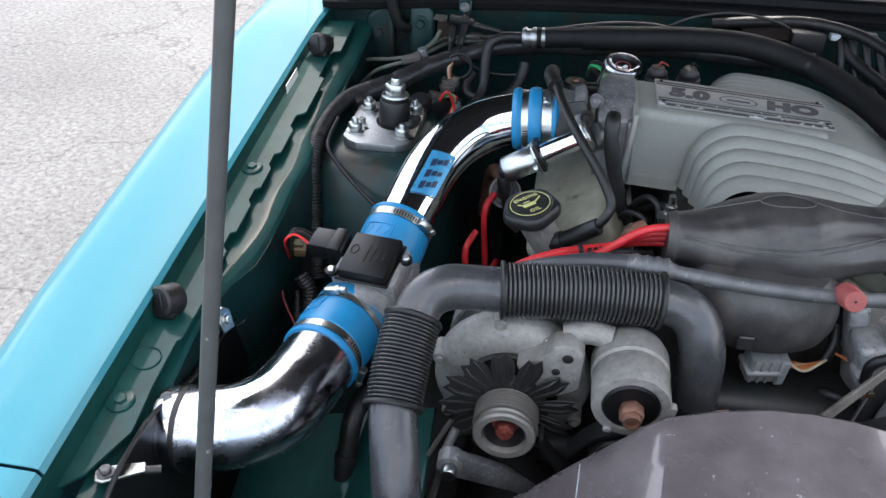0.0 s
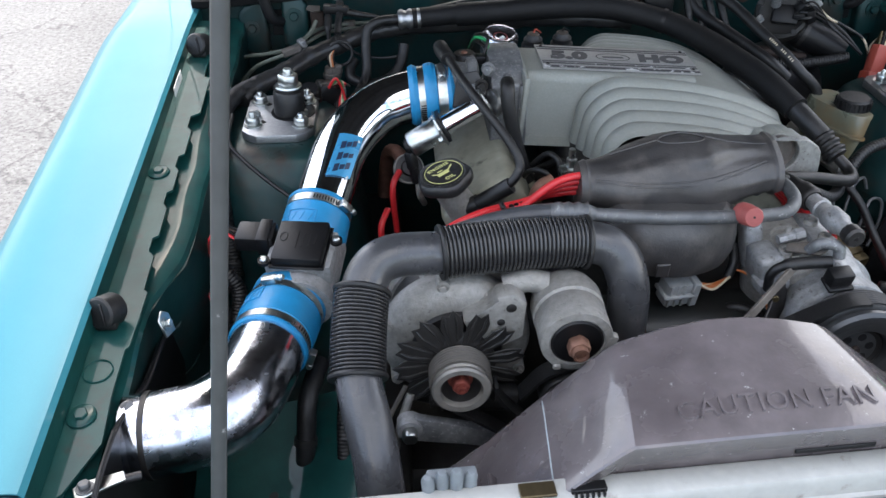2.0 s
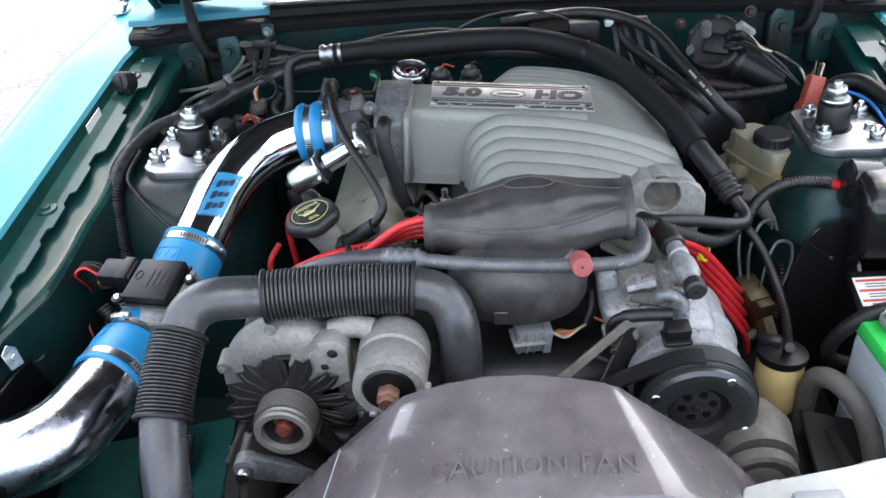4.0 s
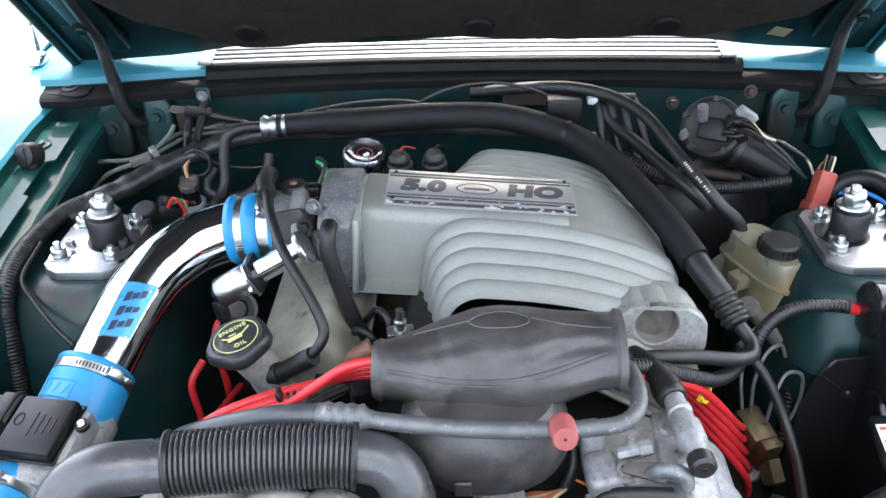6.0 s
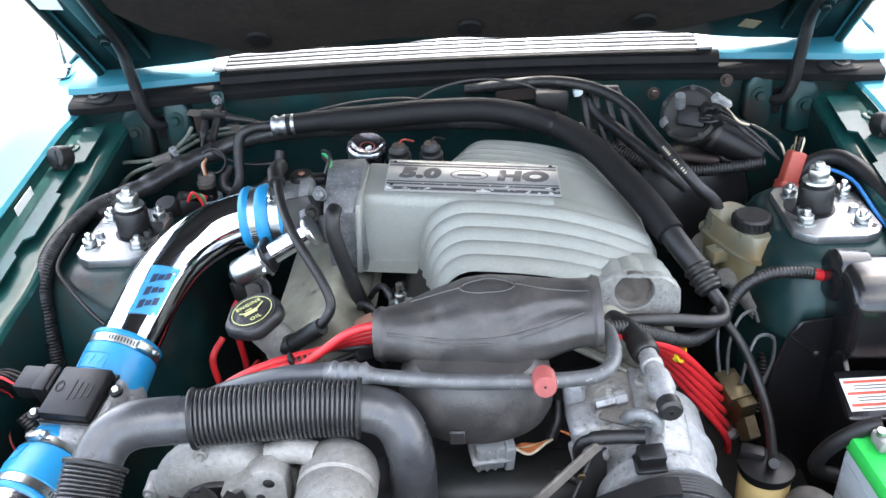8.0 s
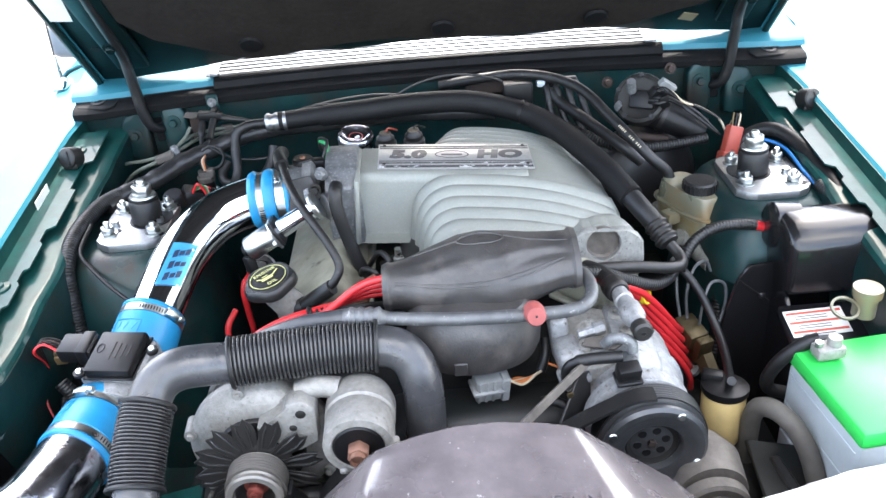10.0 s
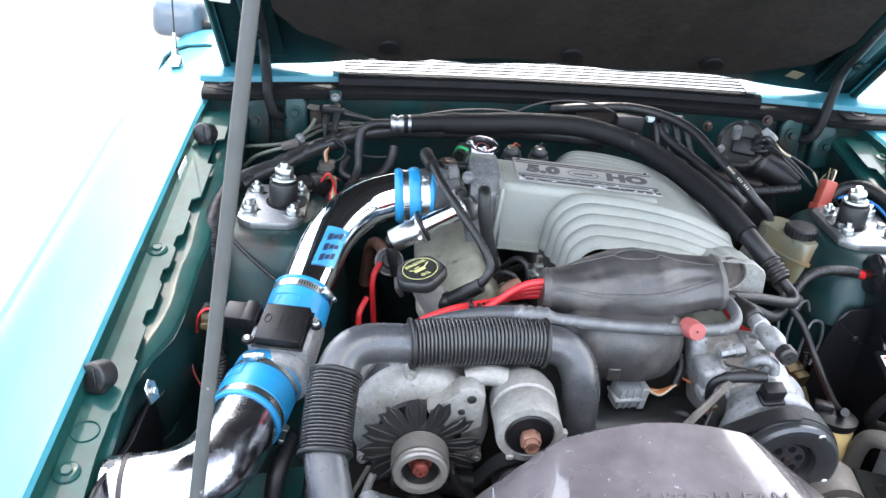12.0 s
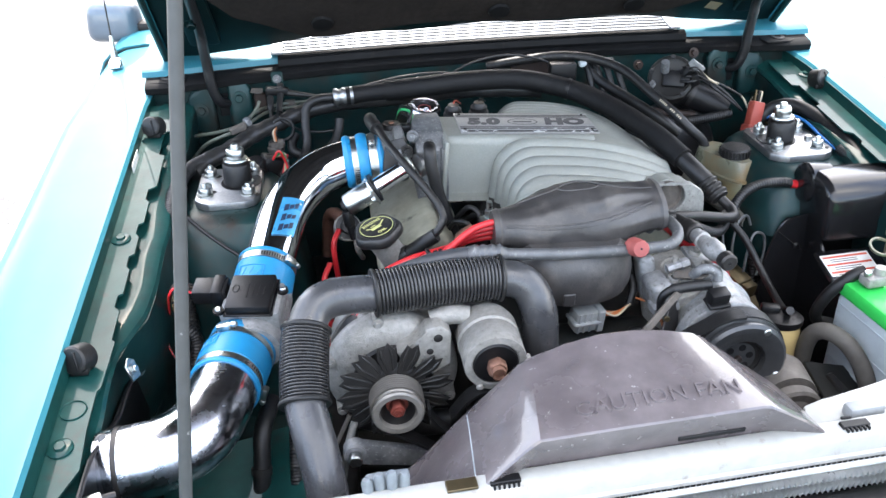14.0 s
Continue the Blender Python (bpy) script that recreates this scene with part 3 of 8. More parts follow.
part("windscreen", screen, GLASS_DARK, car, "raked windscreen glass")


def cabin_strip(stations, thick=0.004):
    """A crowned panel through stations of y, height and half width."""
    return sheet([[Vector((w * (-1 + 2 * i / 12), y, z - 0.03 * (-1 + 2 * i / 12) ** 4)) for i in range(13)] for y, z, w in stations], thick)


part("roof", cabin_strip([(1.04, 1.365, 0.53), (1.3, 1.405, 0.545), (1.75, 1.405, 0.545), (2.15, 1.36, 0.53)]), TEAL, car, "teal roof panel")
part("rear_window", cabin_strip([(2.15, 1.355, 0.52), (2.45, 1.22, 0.56), (2.78, 1.04, 0.6)]), GLASS_DARK, car, "raked rear glass")
part("rear_deck", cabin_strip([(2.77, 1.04, 0.70), (3.1, 1.02, 0.69), (3.35, 0.99, 0.67), (3.38, 0.9, 0.68), (3.36, 0.45, 0.7)]), TEAL, car, "teal rear deck")
for side in (-1, 1):
    rows = [[Vector((side * (0.70 - dx), 0.612 + 2.74 * i / 12, 0.956 + dz + 0.03 * i / 12)) for dx, dz in FENDER] for i in range(13)]
    part("door", shifted(sheet(rows, 0.004), side), TEAL, car, "teal door skin")
    rows = []
    for k in (0, 0.25, 0.5, 0.75, 1):
        rows.append([Vector((side * (0.735 - 0.185 * k), 0.70 + 0.4 * k + w * (2.05 - 0.95 * k), 0.965 + (0.39 + 0.03 * math.sin(math.pi * w)) * k)) for w in (0, 0.25, 0.5, 0.75, 1)])
    part("side_window", shifted(sheet(rows, 0.004), side), GLASS_DARK, car, "dark side window glass")
    pillar = hose([(side * 0.70, 0.58, 0.97), (side * 0.66, 0.74, 1.1), (side * 0.55, 1.06, 1.36)], 0.022, 10)
    part("windscreen_pillar", shifted(pillar, side), TEAL, car)
    house = box(0.135, 0.085, 0.098, pose(side * 0.852, 0.775, 0.982, 0, 0, side * 12), 0.028, 4, (0.92, 0.8))
    mirror = part("door_mirror", house, HOUSING, car, "teal door mirror housing, coloured blue-grey for shade")
    part("mirror_foot", box(0.08, 0.06, 0.03, pose(side * 0.76, 0.77, 0.965), 0.01, 2), PLASTIC, mirror)

# radiator support and what lies in front of it
YAW = 2.6


def at_nose(x, y, z, rx=0, ry=0, rz=0):
    """A pose in the slightly turned line of the radiator support."""
    return pose(0, -0.705, 0, 0, 0, YAW) @ pose(x, y + 0.705, z, rx, ry, rz)


support = thing("radiator_support", "off-white painted radiator support bar with clips", "car part", (0, -0.73, 0.76))
bar = []
for y, z in ((-0.703, 0.74), (-0.701, 0.785), (-0.704, 0.791), (-0.706, 0.7925), (-0.724, 0.7925), (-0.731, 0.790), (-0.734, 0.785), (-0.735, 0.766), (-0.739, 0.764), (-0.740, 0.760)):
    bar.append([at_nose(-0.42 + 0.93 * i / 20, y, z).translation for i in range(21)])
part("top_bar", sheet(bar, -0.003), CREAM, support)
for x, y in ((-0.171, -0.7195), (0.266, -0.717)):
    slot = part("slot_clip", box(0.036, 0.012, 0.006, at_nose(x, y, 0.7935), 0.001, 1), PLASTIC, support, "black plastic clip")
    for k in range(6):
        part("tooth", box(0.0028, 0.006, 0.006, at_nose(x - 0.014 + 0.0056 * k, y - 0.008, 0.7925), 0.0005, 1), PLASTIC, slot)
    part("clip_nib", box(0.014, 0.004, 0.004, at_nose(x - 0.003, y + 0.013, 0.7935), 0.001, 1), PLASTIC, slot)
part("tan_pad", box(0.036, 0.018, 0.004, at_nose(-0.221, -0.718, 0.7945), 0.001, 1), BRASS, support, "stained tan pad")
part("upright_bracket", merge(box(0.05, 0.012, 0.10, at_nose(-0.302, -0.694, 0.755), 0.003, 2), *[lathe([(0, -0.06), (0.007, -0.06), (0.0065, 0.036), (0.004, 0.041), (0, 0.042)], 14, at_nose(-0.324 + 0.0125 * k, -0.702 + 0.002 * (k % 2), 0.768 + 0.003 * (k % 3), 0, 3 * k - 4, 0)) for k in range(4)]), FINNED, support, "weathered finned grey bracket")
cond = thing("condenser", "finned aluminium condenser behind the grille", "radiator", (0, -0.79, 0.6))
for k in range(3):
    tube_pts = [at_nose(x, -0.752, 0.764 - 0.0155 * k).translation for x in (-0.36, 0, 0.5)]
    part("flat_tube", sweep(curve_points(tube_pts, 6), 0.004, 8), FINS, cond)
zig = bmesh.new()
prev = None
for i in range(240):
    x = -0.36 + 0.86 * i / 239
    za, zb = (0.762, 0.750) if i % 2 else (0.750, 0.762)
    row = []
    for k in range(2):
        for yy in (-0.762, -0.742):
            row.append(zig.verts.new(at_nose(x, yy, (za - 0.0155 * k)).translation))
    if prev:
        for k in (0, 2):
            zig.faces.new((prev[k], prev[k + 1], row[k + 1], row[k]))
    prev = row
tagged(part("fin_strip", zig, FINS, cond, "bright folded cooling fins", sharp=5), kind="stuff")
part("side_tank", box(0.86, 0.03, 0.36, at_nose(0.03, -0.765, 0.545), 0.006), STEEL_DARK, cond)
rad = thing("radiator", "dark radiator core behind the fan shroud", "radiator", (0, -0.69, 0.4))
part("core", box(0.66, 0.045, 0.42, at_nose(-0.02, -0.70, 0.55), 0.005), STEEL_DARK, rad)
grille_panel = part("bumper_cover", box(1.4, 0.12, 0.3, pose(0, -0.97, 0.6), 0.05, 4), TEAL, car, "teal front bumper cover")


# ---------- bolts and bumpers on the wings ----------
def rubber_stop(x, y):
    t = thing("rubber_stop", "round black rubber hood stop on the wing rail", "bumper stop", (x, y, rail_z(y) + 0.003), "hood stops")
    d = Vector((-0.35 * math.copysign(1, x) * -1, -0.75, 0.3))
    m = along((x, y, rail_z(y) + 0.020), d)
    part("stop_body", lathe([(0.0, -0.014), (0.0175, -0.014), (0.019, -0.011), (0.019, 0.011), (0.0165, 0.0135), (0.0, 0.0135)], 28, m), RUBBER, t)
    part("stop_slot", box(0.004, 0.026, 0.006, m @ pose(0.006, 0, 0.0125, 0, 0, 20), 0.001, 1), PLASTIC, t)
    part("stop_foot", box(0.024, 0.03, 0.012, pose(x, y, rail_z(y) + 0.008), 0.003, 2), RUBBER, t)
    return t


for x, y in ((-0.678, -0.492), (-0.668, 0.135), (0.653, 0.135), (0.645, -0.492)):
    rubber_stop(x, y)


def wing_bolt(p, d=(0, 0, 1), r=0.0075, washer=0.015):
    t = thing("wing_bolt", "teal-painted hexagon bolt with a washer" if d[2] > 0.9 else "dull zinc hexagon bolt with a washer", "bolt", p, "wing bolts")
    m = along(p, d)
    part("bolt_head", hexagon(r, 0.006, m), BAY if d[2] > 0.9 else ALU_DULL, t)
    part("washer", lathe([(0, -0.001), (washer, -0.001), (washer, 0.001), (washer * 0.8, 0.0025), (0, 0.0025)], 24, m), BAY if d[2] > 0.9 else ALU_DULL, t)


for y in (-0.625, -0.204, 0.19):
    for s in (-1, 1):
        wing_bolt((s * 0.676 - 0.02 * (s > 0), y, rail_z(y) + 0.004), (0, -0.12, 1))
pad = lathe([(0.0165, 0), (0.0165, 0.0015), (0.0155, 0.002), (0.0148, 0.0005)], 28, along((-0.674, -0.565, rail_z(-0.565) + 0.003), (0, -0.12, 1)), False)
part("pressed_ring", pad, BAY, car)
for p, d in (((-0.645, -0.405, 0.768), (0.7, -0.45, 0.55)), ((-0.637, -0.602, 0.809), (0.45, -0.5, 0.75))):
    wing_bolt(p, d, 0.006, 0.009)
    if p[1] > -0.5:
        m = along(Vector(p) - Vector(d).normalized() * 0.004, d)
        tab = part("bolt_tab", prism([(-0.016, -0.014), (0.012, -0.017), (0.03, -0.004), (0.02, 0.014), (-0.012, 0.016)], 0.003, m, 0.001, 1), BAY_DARK)
        tagged(tab, "bent teal bracket tab on the inner wing", "bracket")
# sticker on the wing flange, brake-line style bracket at the lower corner
st = part("inspection_sticker", box(0.001, 0.06, 0.022, pose(-0.6875, 0.028, fender_z(0.028) - 0.024, 6, 0, 0), 0), PAPER)
tagged(st, "small white paper sticker on the teal wing flange", "sticker")
# dark duct panel through which the intake elbow passes
duct = thing("duct_opening", "black plastic duct panel round the intake elbow", "panel", (-0.62, -0.6, 0.6))
outline = [(-0.76, 0.55), (-0.76, 0.80), (-0.70, 0.816), (-0.64, 0.817), (-0.60, 0.806), (-0.53, 0.779), (-0.46, 0.774), (-0.38, 0.764), (-0.36, 0.74), (-0.42, 0.62), (-0.6, 0.52)]
part("panel", prism(outline, 0.004, Matrix(((0, 0, 1, -0.644), (1, 0, 0, 0), (0, 1, 0, 0), (0, 0, 0, 1))), 0.001, 1), PLASTIC, duct)
lip_line = [(-0.639, y, z) for y, z in outline[1:8]]
part("folded_lip", sweep(curve_points(lip_line, 5), 0.0024, 8), BLACK_PAINT, duct)
gm = along((-0.619, -0.215, 0.735), (1, -0.15, 0.1))
grom = thing("wing_grommet", "large round black rubber grommet in the wing", "grommet", gm.translation)
part("disc", lathe([(0.0, 0.004), (0.058, 0.004), (0.066, 0.008), (0.07, 0.004), (0.07, -0.004), (0, -0.004)], 40, gm), RUBBER, grom)
# paler folded lower bracket in the corner
clip = thing("corner_clip", "bright zinc clip bolted to the wing flange", "bracket", (-0.641, -0.703, 0.80))
clm = pose(-0.641, -0.703, 0.8065, -7, 0, 24)
part("clip_arm", prism([(-0.024, -0.008), (-0.016, -0.0115), (0.014, -0.008), (0.024, -0.0065), (0.024, 0.0065), (0.012, 0.008), (-0.016, 0.0115), (-0.024, 0.007)], 0.003, clm, 0.0008, 1), ZINC, clip)
part("clip_bolt", hexagon(0.006, 0.006, clm @ pose(-0.013, 0, 0.003), 0.009), ALU_DULL, clip)
part("clip_stud", lathe([(0, 0), (0.0045, 0), (0.0045, 0.016), (0, 0.016)], 12, clm @ pose(0.022, 0.0, -0.002, 0, 100, 0)), STEEL_DARK, clip)
# dark hose and tubes low beside the radiator
low = thing("overflow_hose", "grimy black hose running down beside the radiator", "hose", (-0.474, -0.51, 0.5))
part("hose", hose([(-0.455, -0.42, 0.70), (-0.468, -0.475, 0.69), (-0.472, -0.50, 0.655), (-0.476, -0.52, 0.61), (-0.478, -0.53, 0.52)], 0.0125, 14), RUBBER, low)
part("hose_clip", lathe([(0.0128, -0.005), (0.0148, -0.005), (0.0148, 0.005), (0.0128, 0.005), (0.0128, -0.005)], 20, along((-0.4735, -0.507, 0.645), (-0.1, -0.4, -0.9)), False), STEEL_DARK, low)
side_loom = thing("radiator_loom", "ribbed black loom at the radiator's edge", "wiring", (-0.425, -0.53, 0.5))
part("conduit", sweep(even(curve_points([(-0.424, -0.47, 0.68), (-0.425, -0.51, 0.65), (-0.427, -0.54, 0.60), (-0.43, -0.55, 0.5)], 10), 0.0012), ribbed(0.009, 0.0045, 0.0014), 12), RUBBER, side_loom)


# ---------- hood ----------
HOOD_ANGLE = 48.0
hood = thing("hood", "open teal hood with a brown felt liner, propped up", "hood", (0, 0.33, 1.0))
HM = pose(-0.008, 0.350, 0.986) @ pose(0, 0, 0, -HOOD_ANGLE)     # local -y runs up the hood towards its front edge, local -z is its underside


def hood_rear(x):
    """The rear edge of the hood curves forward between the hinges."""
    return -0.058 * (1.0 - min(1.0, abs(x / 0.60) ** 3))


def crown(y):
    """The hood curves down towards its front edge."""
    return 0.12 * max(0.0, (-y - 0.25) / 1.11) ** 2


def hood_sheet(fn, ys, xs, thick):
    bm = sheet([[Vector((x, hood_rear(x) + y * (1.36 + hood_rear(x)) / 1.36, fn(x, y) - crown(y))) for x in xs] for y in ys], thick)
    bm.transform(HM)
    return bm


hx = [-0.657, -0.653, -0.645] + [-0.634 + 1.268 * i / 24 for i in range(25)] + [0.645, 0.653, 0.657]
hy = [0.005 - 1.36 * i / 24 for i in range(25)]
part("outer_skin", hood_sheet(lambda x, y: 0.035 - 0.02 * (x / 0.69) ** 4 - 0.014 * max(0, abs(x) - 0.645) / 0.016, hy, hx, 0.002), TEAL, hood)
part("inner_panel", hood_sheet(lambda x, y: 0.012 + 0.004 * math.cos(x * 20), [0.0 - 1.345 * i / 24 for i in range(25)], [-0.6575 + 1.315 * i / 24 for i in range(25)], 0.002), HOOD_SHADED, hood, "pressed inner hood panel, its teal darkened for shade")
for s in (-1, 1):
    edge = [Vector((s * 0.655, 0.002 - 1.35 * i / 20, 0.004 - crown(0.002 - 1.35 * i / 20))) for i in range(21)]
    bm = sweep(edge, 0.007, 8)
    bm.transform(HM)
    part("edge_fold", bm, BAY_DARK, hood, "folded teal hood edge")
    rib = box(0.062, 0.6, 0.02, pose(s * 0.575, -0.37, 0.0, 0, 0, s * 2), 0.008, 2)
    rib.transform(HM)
    part("hinge_rib", rib, HOOD_SHADED, hood)
    for yy in (-0.16, -0.34):
        part("hinge_screw", hexagon(0.009, 0.007, HM @ pose(s * 0.575, yy, -0.016, 180), 0.014), HOOD_SHADED, hood)
    for px, py in ((0.615, -0.13), (0.63, -0.28), (0.49, -0.24)):
        part("panel_hole", lathe([(0, 0), (0.008, 0), (0.008, 0.001), (0, 0.001)], 16, HM @ pose(s * px, py, 0.004, 180)), PLASTIC, hood)
    ends = [HM @ Vector((s * 0.566, yy, zz)) for yy, zz in ((-0.13, -0.012), (-0.22, -0.006), (-0.36, 0.0))]
    arm = sweep(curve_points([(s * 0.532 - 0.008, 0.312, 0.915), (s * 0.542 - 0.008, 0.292, 0.914), (s * 0.555 - 0.008, 0.281, 0.925), (s * 0.563 - 0.008, 0.276, 0.955), (s * 0.565 - 0.008, 0.273, 0.995), (s * 0.566 - 0.008, 0.266, 1.035)] + ends, 8), 0.0118, 10, flat=0.85)
    part("hinge_arm", arm, BLACK_PAINT, hood, "bent dark hinge arm")


def liner_z(x, y):
    return -0.006 - 0.010 * noise.noise(Vector((x * 5, y * 5, 0))) - 0.004 * math.exp(-((abs(x) - 0.3) / 0.08) ** 2)


rows = []
for j in range(29):
    v = j / 28
    row = []
    for i in range(41):
        u = -1 + 2 * i / 40
        rear = hood_rear(u * 0.58) - 0.034 + 0.003 * math.sin(u * 9) - 0.15 * max(0, abs(u) - 0.62) / 0.38 - 0.1 * max(0, abs(u) - 0.85) / 0.15
        y = rear + (-1.25 - rear) * v
        x = u * (0.585 - 0.05 * math.sin(v * 3))
        row.append(Vector((x, y, liner_z(x, y) - crown(y))))
    rows.append(row)
bm = sheet(rows, 0.006)
bm.transform(HM)
part("felt_liner", bm, LINER, hood, "sagging brown-black felt hood liner")
for x, y in ((-0.33, -0.10), (0.02, -0.105), (0.3, -0.10), (-0.3, -0.4), (0.3, -0.4)):
    part("liner_button", lathe([(0, -0.002), (0.022, -0.002), (0.02, 0.003), (0, 0.006)], 24, HM @ pose(x, y - 0.03, -0.013, 180)), LEDGE, hood, "black plastic liner button")
part("yellowed_tag", box(0.03, 0.022, 0.001, HM @ pose(0.47, -0.12, -0.02, 0, 0, 20)), RESERVOIR, hood, "small yellowed paper tag")
part("white_decal", box(0.045, 0.09, 0.001, HM @ pose(-0.63, -0.275, -0.0005, 0, 0, 8)), PAPER, hood, "small white decal")

# cowl vent with its thin ribs
vent = thing("cowl_vent", "bright ribbed cowl vent grille before the windscreen", "grille", (0, 0.31, 0.99))
vx = [-1 + 2 * i / 24 for i in range(25)]
pan = [[Vector((0.424 * u - 0.012, 0.300 + bow(0.43 * u), 0.9925)), Vector((0.40 * u - 0.012, 0.53 + bow(0.4 * u) * 0.6, 1.030))] for u in vx]
part("vent_pan", sheet(pan, 0.001), LEDGE, vent, "black pan below the ribs")
for k in range(15):
    y, z, w = 0.305 + 0.0150 * k, 1.0005 + 0.0026 * k, 0.424 - 0.0022 * k
    h = 0.0027 if k else 0.0046
    strip = [[Vector((w * u - 0.012, y + dy + bow(w * u) * (1 - 0.02 * k), z + dz)) for dy, dz in ((-h, -0.0012), (-h + 0.001, 0.0), (h - 0.001, 0.0008), (h, -0.0004))] for u in vx]
    part("rib", sheet(strip, 0.0008), GRILLE, vent)
for s in (-1, 1):
    part("vent_end", prism([(-0.012, 0.0), (0.012, 0.0), (0.004, 0.22), (-0.014, 0.22)], 0.004, pose(s * 0.426 - 0.012, 0.298 + bow(0.43), 0.998, 11, 0, 0), 0.001, 1), GRILLE, vent)

# prop rod
rod_dir = Vector((0.1304, 0.1569, 0.979))
rod = thing("prop_rod", "thin grey steel rod that props the hood open", "prop rod", (-0.503, -0.822, 0.85))
foot = Vector((-0.503, -0.822, 0.85)) - rod_dir * 0.09
part("rod", sweep([foot + rod_dir * (1.19 * i / 12) for i in range(13)], 0.0062, 12), ROD, rod)
part("pivot", hose([foot + rod_dir * 0.002, foot + Vector((0.0, -0.006, -0.012)), foot + Vector((0.03, -0.01, -0.02))], 0.0062, 10), ROD, rod)

# aerial
aerial = thing("aerial", "chrome radio aerial on the near wing", "antenna", (-0.796, 0.475, 0.95))
part("aerial_base", box(0.036, 0.062, 0.024, pose(-0.796, 0.475, 0.962, -6, 0, 8), 0.009, 3, (0.6, 0.7)), CHROME, aerial)
part("ferrule", lathe([(0.008, 0), (0.006, 0.02), (0.0035, 0.045), (0.0, 0.045)], 16, along((-0.799, 0.485, 0.972), (0.0, 0.12, 1))), ZINC, aerial)
part("mast", sweep([Vector((-0.799, 0.49, 1.0)), Vector((-0.799, 0.53, 1.4)), Vector((-0.799, 0.56, 1.75))], 0.0018, 8), STEEL_DARK, aerial)

# a zinc tab on the dusty inner wing
tab = thing("wing_tab", "small bright zinc tab bolted to the inner wing", "bracket", (-0.63, -0.46, 0.808))
part("plate", prism([(-0.011, -0.014), (0.010, -0.017), (0.013, 0.007), (0.003, 0.017), (-0.010, 0.011)], 0.003, along((-0.629, -0.46, 0.808), (1, -0.25, 0.3)), 0.001, 1), ZINC, tab)
part("tab_bolt", hexagon(0.005, 0.005, along((-0.626, -0.461, 0.809), (1, -0.25, 0.3)), 0.008), ZINC, tab)


# ---------- strut tops ----------
def camber_plate(side):
    c = Vector((side * 0.526, -0.004, 0.85))
    t = thing("camber_plate", "milled aluminium camber plate with a black strut bush", "suspension mount", c, "camber plates")
    k = 0.074
    w = 0.056 if side < 0 else 0.062
    poly = [(-w, -0.056), (-w * 0.8, -0.07), (-w * 0.55, -0.078), (w * 0.55, -0.078), (w * 0.82, -0.07), (w, -0.054), (w, 0.056), (w * 0.8, 0.07), (w * 0.5, k), (-w * 0.5, k), (-w * 0.82, 0.07), (-w, 0.056)]
    m = Matrix.Translation(c)
    part("plate", prism(poly, 0.014, m, 0.002, 2), MILLED, t)
    part("recess", lathe([(0, 0), (0.036, 0), (0.036, 0.001), (0, 0.001)], 28, m @ pose(-side * 0.02, 0.006, 0.0142)), PLASTIC, t)
    top = Vector((side * 0.509, 0.0, 0.93))
    seat = Vector((side * 0.512, -0.002, 0.864))
    lean = along(seat, top - seat)
    part("bush", lathe([(0.0, 0), (0.024, 0), (0.025, 0.003), (0.0245, 0.036), (0.0225, 0.039), (0.023, 0.043), (0.0235, 0.0445), (0.0, 0.0445)], 32, lean), RUBBER, t, "black rubber strut bush")
    part("cup_washer", lathe([(0.0, 0.0435), (0.0205, 0.0435), (0.0215, 0.0455), (0.0205, 0.048), (0.0, 0.048)], 28, lean), ZINC, t)
    nut = part("nut", hexagon(0.0165, 0.018, lean @ pose(0, 0, 0.048, 0, 0, 12)), ZINC, t)
    part("stud", lathe([(0.0, 0), (0.007, 0), (0.007, 0.006), (0.0058, 0.008), (0.0, 0.008)], 16, lean @ pose(0, 0, 0.066)), ZINC, nut)
    for dx, dy, tall in ((-0.04, -0.038, 0.02), (0.036, -0.044, 0.018), (0.04, 0.042, 0.02), (-0.037, 0.044, 0.018)):
        b = m @ pose(dx, dy, 0.014)
        part("slot", box(0.034, 0.009, 0.0016, b @ pose(0.004, 0, 0.0002, 0, 0, 40 * (1 if dx * dy > 0 else -1)), 0), PLASTIC, t)
        n = part("plate_nut", hexagon(0.0115, 0.012, b, 0.0145), ZINC, t)
        part("plate_stud", lathe([(0.0, 0), (0.0052, 0), (0.0052, tall), (0.004, tall + 0.002), (0.0, tall + 0.002)], 14, b), ZINC, n)
    for dx, dy in ((-0.03, 0.012), (0.03, 0.012)):
        part("cap_screw", lathe([(0.0, 0), (0.0065, 0), (0.0065, 0.008), (0.003, 0.008), (0.0025, 0.005), (0.0, 0.005)], 16, m @ pose(dx * 1.25, dy - 0.02, 0.014)), ZINC, t)


camber_plate(-1)
camber_plate(1)

# ---------- intake tract ----------
AXIS = [(-0.6445, -0.603, 0.766), (-0.635, -0.6025, 0.7665), (-0.62, -0.601, 0.767), (-0.57, -0.588, 0.767), (-0.536, -0.556, 0.766), (-0.519, -0.506, 0.765), (-0.512, -0.468, 0.765), (-0.500, -0.415, 0.765)]
elbow = thing("intake_elbow", "scuffed chrome intake elbow entering the wing", "intake pipe", AXIS[2])
part("elbow_pipe", hose(AXIS, 0.0468, 48, 12), CHROME_HAZY, elbow)
part("joint_ring", lathe([(0.0466, -0.003), (0.0482, -0.003), (0.0486, 0), (0.0482, 0.003), (0.0466, 0.003)], 48, along((-0.622, -0.6012, 0.767), (-1, -0.06, -0.02)), False), STEEL_DARK, elbow, "dark joint ring")
